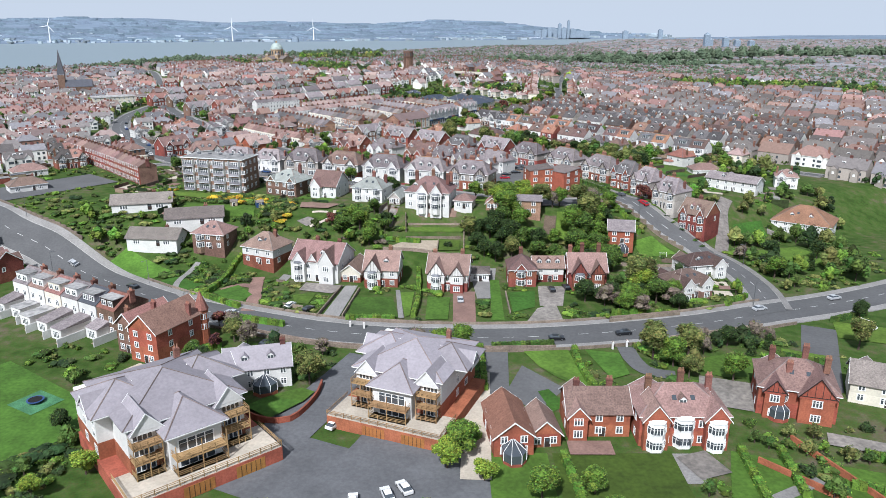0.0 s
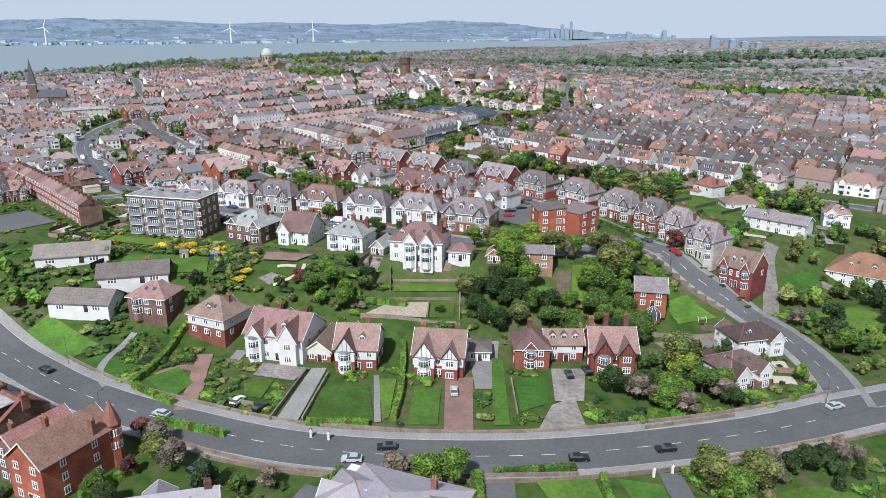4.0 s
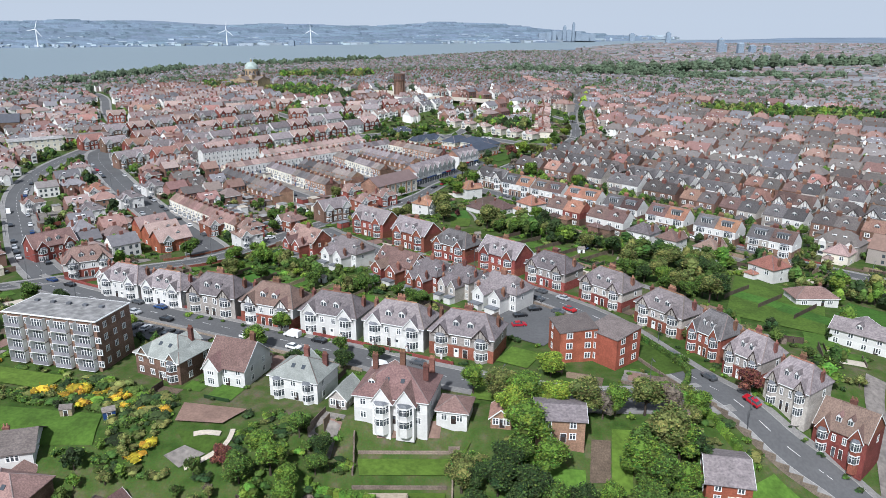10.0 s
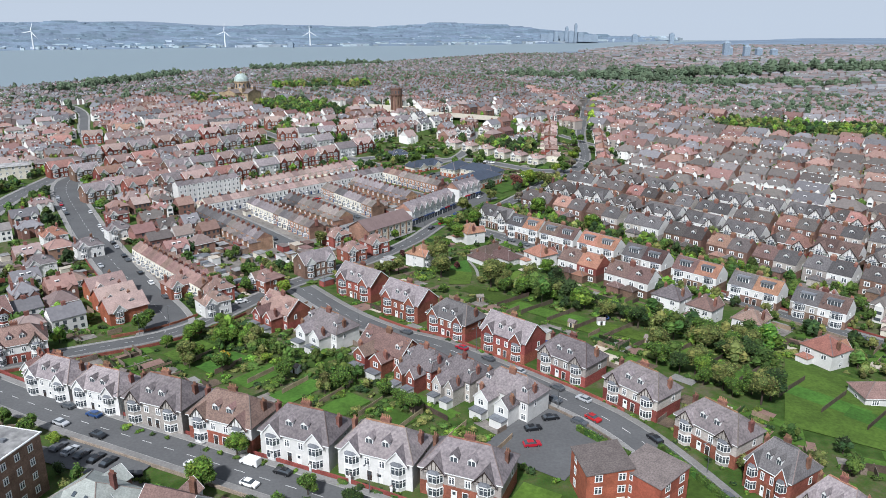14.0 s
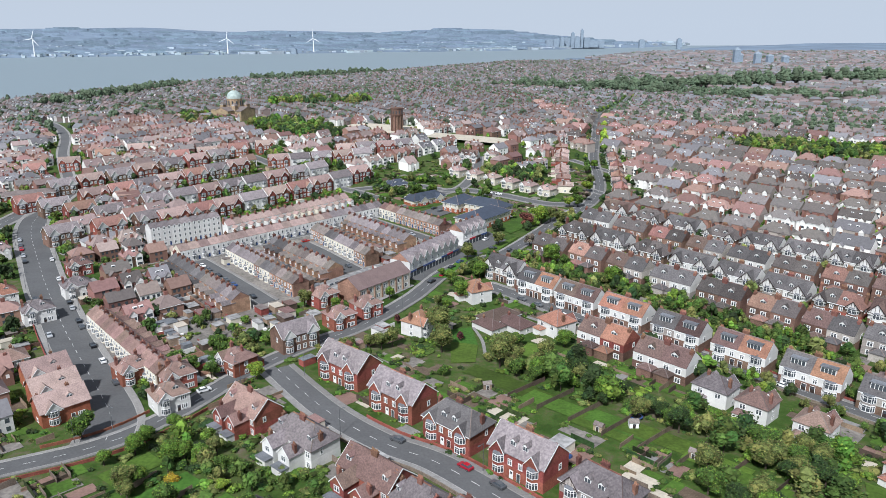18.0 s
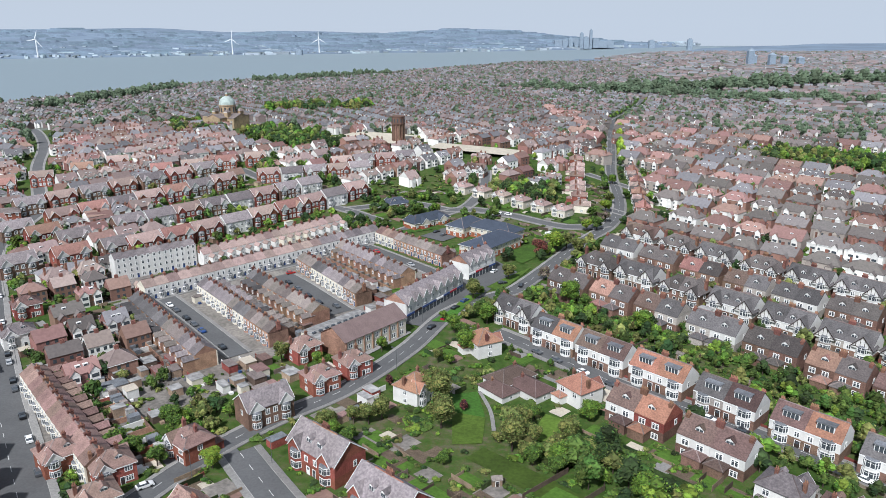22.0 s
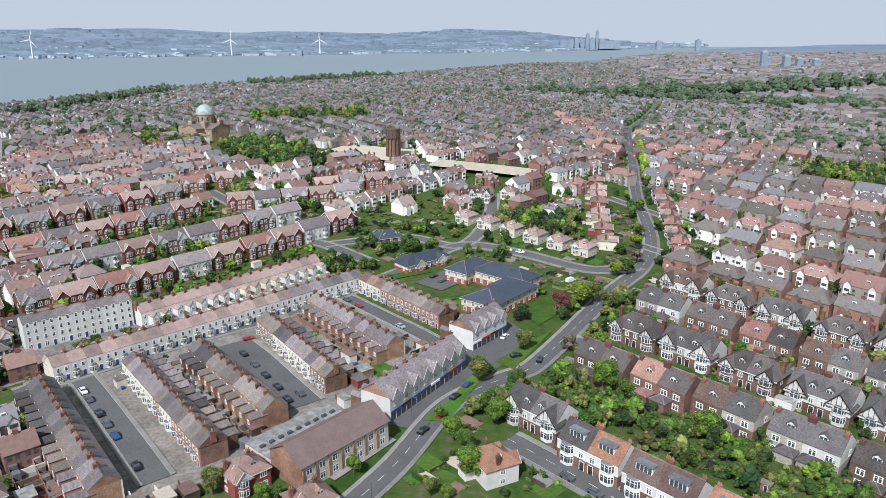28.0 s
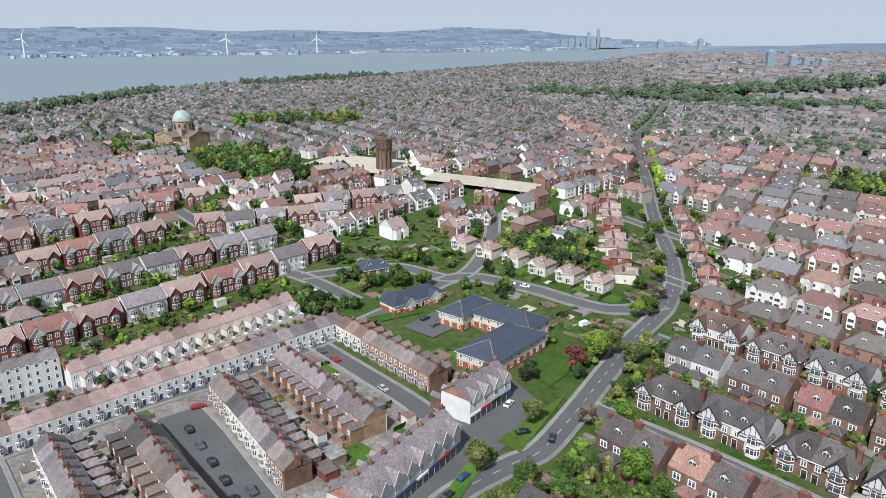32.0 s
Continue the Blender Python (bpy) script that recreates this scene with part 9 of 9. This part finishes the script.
for p4 in ([(-45.4, 144.4), (-41.3, 140.2), (-37, 138.4), (-32.9, 139), (-30.6, 143), (-28.8, 150), (-28.6, 158)], [(62, 124), (76, 108)], [(72, 132), (82, 104)]):
    low_wall("retaining_wall", p4, 1.5, .4, "bright_brick", "curved brick retaining wall of a raised lawn", base=1.2)
for i4 in range(13):
    t4 = i4 / 12
    a4, b4 = 26 + 96 * t4, 418 - 92 * t4
    low_wall("fence", [(a4, b4), (a4 + 13, b4 + 12)], 1.6, .1, "fence_timber", "weathered timber panel fence between gardens", "fence")
for i4 in range(9):
    a4, b4 = -70 + 11 * i4, 366 - 6 * i4
    low_wall("fence", [(a4, b4), (a4 + 6, b4 + 9)], 1.6, .1, "timber_pale", "timber panel fence between back gardens", "fence")
for i4 in range(10):
    a4, b4 = 66 + 13.5 * i4, 528 - 14 * i4
    low_wall("fence", [(a4 - 8, b4 - 9), (a4 + 3, b4 + 2)], 1.6, .1, "fence_timber", "weathered timber panel fence between gardens", "fence")

ALL = "s_mid s_bright s_mid s_olive s_mid s_bright s_olive s_dark"
for cx5, cy5, w5, d5, a5, n5 in ((-92, 280, 60, 22, -16, 90), (-72, 277, 30, 16, -26, 60), (-45, 262, 60, 24, -18, 70), (-85, 276, 60, 26, -22, 60), (-100, 240, 80, 30, -30, 130), (-75, 222, 40, 22, -30, 60), (-30, 212, 60, 26, -10, 70), (10, 212, 30, 30, 0, 40), (60, 212, 60, 26, 8, 90), (30, 250, 60, 26, 0, 90), (50, 275, 60, 24, 0, 90),
                                 (20, 165, 130, 26, 4, 120), (75, 165, 60, 30, 4, 80), (30, 112, 130, 30, 0, 110), (-90, 140, 60, 60, -35, 90), (115, 255, 60, 70, -15, 80), (140, 230, 60, 40, 20, 80), (-45, 375, 100, 26, -36, 140), (-10, 338, 110, 10, -30, 60), (65, 408, 140, 34, -43, 100), (110, 365, 70, 50, -48, 70), (90, 510, 150, 26, -45, 200), (120, 455, 60, 20, -45, 40),
                                 (-75, 450, 60, 60, 45, 90), (-130, 440, 60, 90, 43, 90), (10, 470, 40, 40, 20, 80), (110, 560, 140, 60, -46, 160), (-110, 690, 160, 90, 47, 220), (50, 745, 60, 70, -10, 120), (-20, 740, 70, 60, 20, 90), (-160, 330, 60, 60, -45, 60), (-150, 270, 50, 40, -30, 70)):
    grove(cx5, cy5, w5, d5, a5, int(n5 * (.75 if cy5 < 300 else 1.0)), ALL, .35, .95, .8)
grove(-10, 470, 60, 90, 30, 14, "mid bright olive", .4, .7)
grove(100, 560, 150, 60, -46, 40, "mid bright dark", .35, .6)
grove(-110, 690, 160, 90, 47, 40, "mid bright dark olive", .4, .7)
grove(40, 745, 60, 70, -10, 26, "mid dark bright", .5, .8)



# ==== sheds, garages and lean-tos that crowd the yards ====
def outbuildings(cx, cy, w, d, turn, n):
    m = Mesh()
    c, s = math.cos(radians(turn)), math.sin(radians(turn))
    for _ in range(n):
        u, v = far_rnd.uniform(-w / 2, w / 2), far_rnd.uniform(-d / 2, d / 2)
        x, y = cx + u * c - v * s, cy + u * s + v * c
        a, b, h = far_rnd.uniform(1.2, 3.2), far_rnd.uniform(1.2, 2.6), far_rnd.uniform(2.1, 3.1)
        if not is_free(x, y, max(a, b) * .9):
            continue
        claim(x, y, max(a, b) * .8)
        z = ground(x, y)
        box = lambda k, z0, z1, mat: m.prism([(x + p * k * c - q * k * s, y + p * k * s + q * k * c) for p, q in ((-a, -b), (a, -b), (a, b), (-a, b))], z + z0, z + z1, mat)
        box(1, -1, h, far_rnd.choice(("white_render", "brown_brick", "red_brick", "timber_pale", "cream_render", "fence_timber")))
        box(1.06, h, h + .16, far_rnd.choice(("flat_roof", "flat_roof", "lead", "grey_tile", "brown_tile", "pale_paving")))
        for _ in range(2):
            p, q = far_rnd.choice((-1, 1)) * (a + 1.2), far_rnd.uniform(-b, b)
            k = far_rnd.uniform(.3, .7)
            bx, by = x + p * c - q * s, y + p * s + q * c
            m.prism([(bx + i * k * c - j * k * s, by + i * k * s + j * k * c) for i, j in ((-1, -1), (1, -1), (1, 1), (-1, 1))], z - .5, z + far_rnd.uniform(.4, 1.1), far_rnd.choice(("timber_pale", "white_paint", "car_blue", "lead", "fence_timber", "car_grey")))
        p0, p1 = (x - a * c * 1.3 - b * 1.5 * -s, y - a * s * 1.3 + b * 1.5 * c), (x + a * c * 1.3 - b * 1.5 * -s, y + a * s * 1.3 + b * 1.5 * c)
        ox, oy = -s * .1, c * .1
        m.prism([(p0[0] - ox, p0[1] - oy), (p1[0] - ox, p1[1] - oy), (p1[0] + ox, p1[1] + oy), (p0[0] + ox, p0[1] + oy)], z - .6, z + 1.8, far_rnd.choice(("fence_timber", "red_brick", "white_render", "brown_brick")))
    single("outbuildings", m, "sheds, garages and lean-tos crowding back yards", "outbuildings", "stuff")


outbuildings(-92, 468, 44, 76, -48, 150)
outbuildings(-68, 545, 100, 90, -48, 120)
outbuildings(-30, 600, 70, 60, -48, 70)
outbuildings(-140, 450, 70, 110, 43, 140)
outbuildings(-40, 470, 40, 60, 45, 40)
outbuildings(-110, 690, 170, 110, 47, 120)
outbuildings(110, 560, 150, 110, -46, 40)
outbuildings(30, 400, 150, 90, -43, 14)
outbuildings(-45, 372, 100, 30, -36, 30)
outbuildings(-200, 380, 80, 120, 40, 90)

# ==== the patchwork of small gardens: lawns, flags, beds, low fences ====
def street_angle(x, y):
    if y < 235:
        return -8
    if y < 330:
        return -18
    if x < -40 and y > 430 or x < -100:
        return 46
    return -44


garden_rnd = random.Random(77)
quilt, fences, beds = Mesh(), Mesh(), Mesh()
covers = ("lawn", "lawn", "lawn", "yard", "paving", "red_paving", "pale_paving", "soil", "soil", "yard")


def quilt_piece(x, y):
    a = radians(street_angle(x, y) + garden_rnd.choice((0, 90)))
    w, d = garden_rnd.uniform(3, 7.5), garden_rnd.uniform(3, 9)
    c, s = math.cos(a), math.sin(a)
    mat = garden_rnd.choice(covers)
    dz = garden_rnd.uniform(.10, .17)
    n = 3
    pts = [[(x + u * c - v * s, y + u * s + v * c) for u in (-w / 2, -w / 6, w / 6, w / 2)] for v in (-d / 2, -d / 6, d / 6, d / 2)]
    for j in range(n):
        for i in range(n):
            q = (pts[j][i], pts[j][i + 1], pts[j + 1][i + 1], pts[j + 1][i])
            quilt.poly([(px, py, ground(px, py) + dz) for px, py in q], mat)
    r = garden_rnd.random()
    if r < .6:
        p, q = pts[0][0], pts[0][3] if r < .3 else pts[3][0]
        if r >= .3:
            q = pts[3][0]
        dx, dy = q[0] - p[0], q[1] - p[1]
        L = math.hypot(dx, dy)
        ox, oy = -dy / L * .06, dx / L * .06
        z0, z1 = min(ground(*p), ground(*q)) - .5, max(ground(*p), ground(*q)) + garden_rnd.choice((.9, 1.5, 1.7))
        fences.prism([(p[0] - ox, p[1] - oy), (q[0] - ox, q[1] - oy), (q[0] + ox, q[1] + oy), (p[0] + ox, p[1] + oy)], z0, z1, garden_rnd.choice(("fence_timber", "timber_pale", "stone_wall", "leaf_dark")))
    for _ in range(garden_rnd.choice((1, 2, 3, 4))):
        u, v = garden_rnd.uniform(-.6, .6) * w, garden_rnd.choice((-.52, .52)) * d
        bx, by = x + u * c - v * s, y + u * s + v * c
        if is_free(bx, by, .3):
            k = garden_rnd.choice(("s_mid", "s_mid", "s_bright", "s_dark", "s_olive"))
            g, r2 = ground(bx, by), garden_rnd.uniform(.5, 1.3)
            leaf_cloud(beds, [(bx, by, g + r2 * .5, r2, r2 * .7), (bx + r2 * .7, by, g + r2 * .4, r2 * .7, r2 * .5)], LEAVES[k][0], 60, .22, LEAVES[k][1], garden_rnd)


for _ in range(6500):
    gy = garden_rnd.uniform(190, 760)
    gx = garden_rnd.uniform(-70 - .22 * gy, 60 + .30 * gy)
    if is_free(gx, gy, 2.6):
        quilt_piece(gx, gy)
single("gardens", quilt, "patchwork of small lawns, paving and soil beds", "gardens", "stuff")
single("fences", fences, "timber fences and low walls between small gardens", "fences", "stuff")
single("shrubs", beds, "small shrubs in the beds of the gardens", "shrubs", "stuff")

# ==== cars, lamps and small things ====
park_row("ridge", 10, 170, -1, 9, .5, 4.4)
park_row("ridge", 60, 160, 1, 13, .45, 4.4)
park_row("hill", 60, 260, 1, 10, .65, 4.2, .03)
park_row("hill", 150, 250, -1, 12, .5, 4.2, .03)
park_row("west", 6, 200, 1, 8, .6, 5.0, .03)
park_row("west", 10, 200, -1, 9, .45, 5.0, .03)
park_row("gate", 30, 250, 1, 8, .6, 6.8, .05)
park_row("gate", 40, 250, -1, 9, .5, 6.8, .05)
park_row("cross", 12, 190, 1, 9, .6, 3.6, .04)
park_row("court", 4, 70, 1, 8, .75, 3.6, .08)
park_row("back_street", 6, 55, 1, 9, .6, 3.2, .08)
for x, y, a, c in ((-66, 573, -52, "black"), (-60, 565, -52, "grey"), (-54, 557, -52, "black"), (-48, 549, -52, "black"), (-68, 586, 30, "red"), (-43, 541, -52, "black"), (-40, 545, -52, "grey"),
                   (-9, 185.5, 184, "black"), (-16, 181, 180, "silver"), (31, 181.5, 2, "black"), (50, 185, 188, "black"), (95, 203, 20, "silver"), (122, 212, 20, "silver"), (-62, 199, 155, "silver"), (-100, 221, 148, "black"), (-128, 240, 145, "silver"),
                   (-23, 137, 62, "white"), (-21, 140.5, 62, "red"), (-19.5, 144, 62, "red"), (-16, 111, 95, "white"), (-10, 113, 110, "white"), (-7, 115, 118, "white"), (-32, 107, 80, "white"), (5.5, 210, 92, "silver"), (40, 221, 100, "black"), (35, 219, 95, "black"), (-46, 205, 70, "white"), (-40, 202, 60, "black"), (-47, 178, 60, "black"), (36, 147, 20, "white"),
                   (29, 330, 15, "black"), (34, 335, 15, "black"), (28, 323, 10, "red"), (41, 333, -40, "grey"), (-84, 321, 68, "grey"), (-80.5, 319.5, 68, "silver"), (-77, 318, 68, "grey"), (-73, 316.5, 68, "black"), (-69.5, 315, 68, "black"), (-62, 310, 20, "black"), (-45, 299, -20, "black"),
                   (-14, 522, 60, "red"), (-22, 508, 120, "silver"), (5, 533, 60, "red"), (0, 524, 60, "black"), (9, 544, 55, "black"), (13, 552, 55, "blue"), (30, 574, 20, "black"), (27, 590, 60, "white"), (38, 571, 75, "black"), (2, 650, 50, "grey"), (-2, 656, 50, "black"), (6, 660, 50, "white"), (60, 652, 40, "van"), (120, 190, -60, "van"), (-68, 421, 40, "white"), (-72, 427, 40, "van"), (40, 690, -20, "white"), (34, 693, -20, "white")):
    park(c, x, y, a, .2)


def street_lamp():
    ob = root("street_lamp", "tall grey street lamp beside the road", "street lamp", "street lamps")
    m = Mesh()
    m.tube(0, 0, -.5, 8, .1, .06, "lamp_metal", 6)
    m.box(-.05, 1.5, -.04, .04, 7.9, 8.0, "lamp_metal")
    part("post", m, ob)
    m = Mesh()
    m.box(1.2, 1.9, -.15, .15, 7.82, 7.98, "lamp_metal")
    part("lantern", m, ob)
    ob["spare"] = 1
    return ob


lamp0 = street_lamp()
for nm4, st4, half4 in (("main", 34, 7), ("ridge", 36, 5.4), ("hill", 40, 5.2), ("west", 36, 6), ("gate", 38, 7.8), ("long", 40, 5.4), ("cross", 40, 4.6)):
    ln4 = along_line([p[:2] for p in ROADS[nm4][::2]], st4)
    for i4, (x, y, dx, dy) in enumerate(ln4[:8]):
        s4 = 1 if i4 % 2 else -1
        q4 = put(lamp0, x + dy * half4 * s4, y - dx * half4 * s4, math.degrees(math.atan2(dx * s4, -dy * s4)), .2, .5)


def gate_post(x, y):
    m = Mesh()
    m.box(-.25, .25, -.25, .25, -.5, 1.9, "white_render")
    m.hip(-.25, .25, -.25, .25, 2.0, 2.35, "white_render", .08)
    ob = single("gate_post", m, "white stone gate post with pyramid cap", "gate post")
    ob.location = (x, y, ground(x, y))


for t4 in range(9):
    gate_post(-70 + 9.4 * t4, 333 - 4.1 * t4)
gate_post(45, 176), gate_post(49, 177), gate_post(-26, 190), gate_post(-22, 189)


def shed(x, y, turn, mat, label, w=2.6, d=2.0):
    ob = root("garden_shed", label, "shed")
    m = Mesh()
    m.box(-w / 2, w / 2, -d / 2, d / 2, -1, 2, mat)
    part("wall", m, ob)
    m = Mesh()
    m.gable(-w / 2, w / 2, -d / 2, d / 2, 2, 2.7, "grey_tile", "x", .15, mat)
    part("roof", m, ob)
    part("door", door_mesh("dark_timber", .8, 1.7), ob, at=(0, -d / 2, 0))
    ob.matrix_basis = pose(x, y, ground(x, y), 0, 0, turn)
    claim(x, y, 1.6)


for x, y, a, mt, lb in ((-70, 271, 30, "car_blue", "small blue painted garden shed"), (-80, 272, 10, "timber_pale", "weathered grey garden shed"), (-36, 362, -30, "white_paint", "small white garden shed"), (-20, 353, -30, "timber_pale", "weathered timber garden shed"), (50, 398, -40, "timber_pale", "weathered timber garden shed"), (72, 384, -40, "timber_pale", "timber garden shed with pale roof"), (60, 400, 0, "white_paint", "small white garden hut"), (20, 424, 10, "timber_pale", "weathered timber garden shed"), (88, 500, -40, "timber_pale", "weathered timber garden shed"), (104, 482, -40, "timber_pale", "weathered timber garden shed"), (-84, 358, -30, "timber_pale", "weathered timber garden shed")):
    shed(x, y, a, mt, lb)


def trampoline(x, y):
    ob = root("trampoline", "round garden trampoline with dark mat", "trampoline")
    m = Mesh()
    m.tube(0, 0, .75, .85, 1.9, 1.9, "car_blue", 18)
    part("rim", m, ob)
    m = Mesh()
    m.tube(0, 0, .8, .88, 1.5, 1.5, "tyre", 18)
    part("mat", m, ob)
    for i in range(6):
        m = Mesh()
        m.tube(1.7 * math.cos(i * 1.047), 1.7 * math.sin(i * 1.047), -.2, .75, .04, .04, "lamp_metal", 5)
        part("leg", m, ob)
    ob.location = (x, y, ground(x, y) + .1)


trampoline(-92, 147), trampoline(62, 405), trampoline(-66, 448)
m = Mesh()
for a4, b4 in (((0, 0), (2.4, 0)), ((0, 0), (0, 1.0)), ((2.4, 0), (2.4, 1.0))):
    m.box(a4[0] - .05, b4[0] + .05, a4[1] - .05, b4[1] + .05, 1.5, 1.6, "white_paint")
for x4 in (0, 2.4):
    m.box(x4 - .05, x4 + .05, -.05, .05, 0, 1.55, "white_paint")
goal = single("football_goal", m, "small white football goal on a lawn", "goal")
single("trees", STAND, "garden trees standing between the houses", "trees", "stuff")
for k5, m5 in BUSHES.items():
    single("shrubs", m5, "garden shrubs and undergrowth on the banks and in gardens", "shrubs", "stuff")
goal.location = (79, 252, ground(79, 252) + .25)

# the models that were copied are not part of the place
for ob in [o for o in scene.objects if "spare" in o.keys() and o.parent is None]:
    for ch in list(ob.children_recursive):
        bpy.data.objects.remove(ch)
    bpy.data.objects.remove(ob)
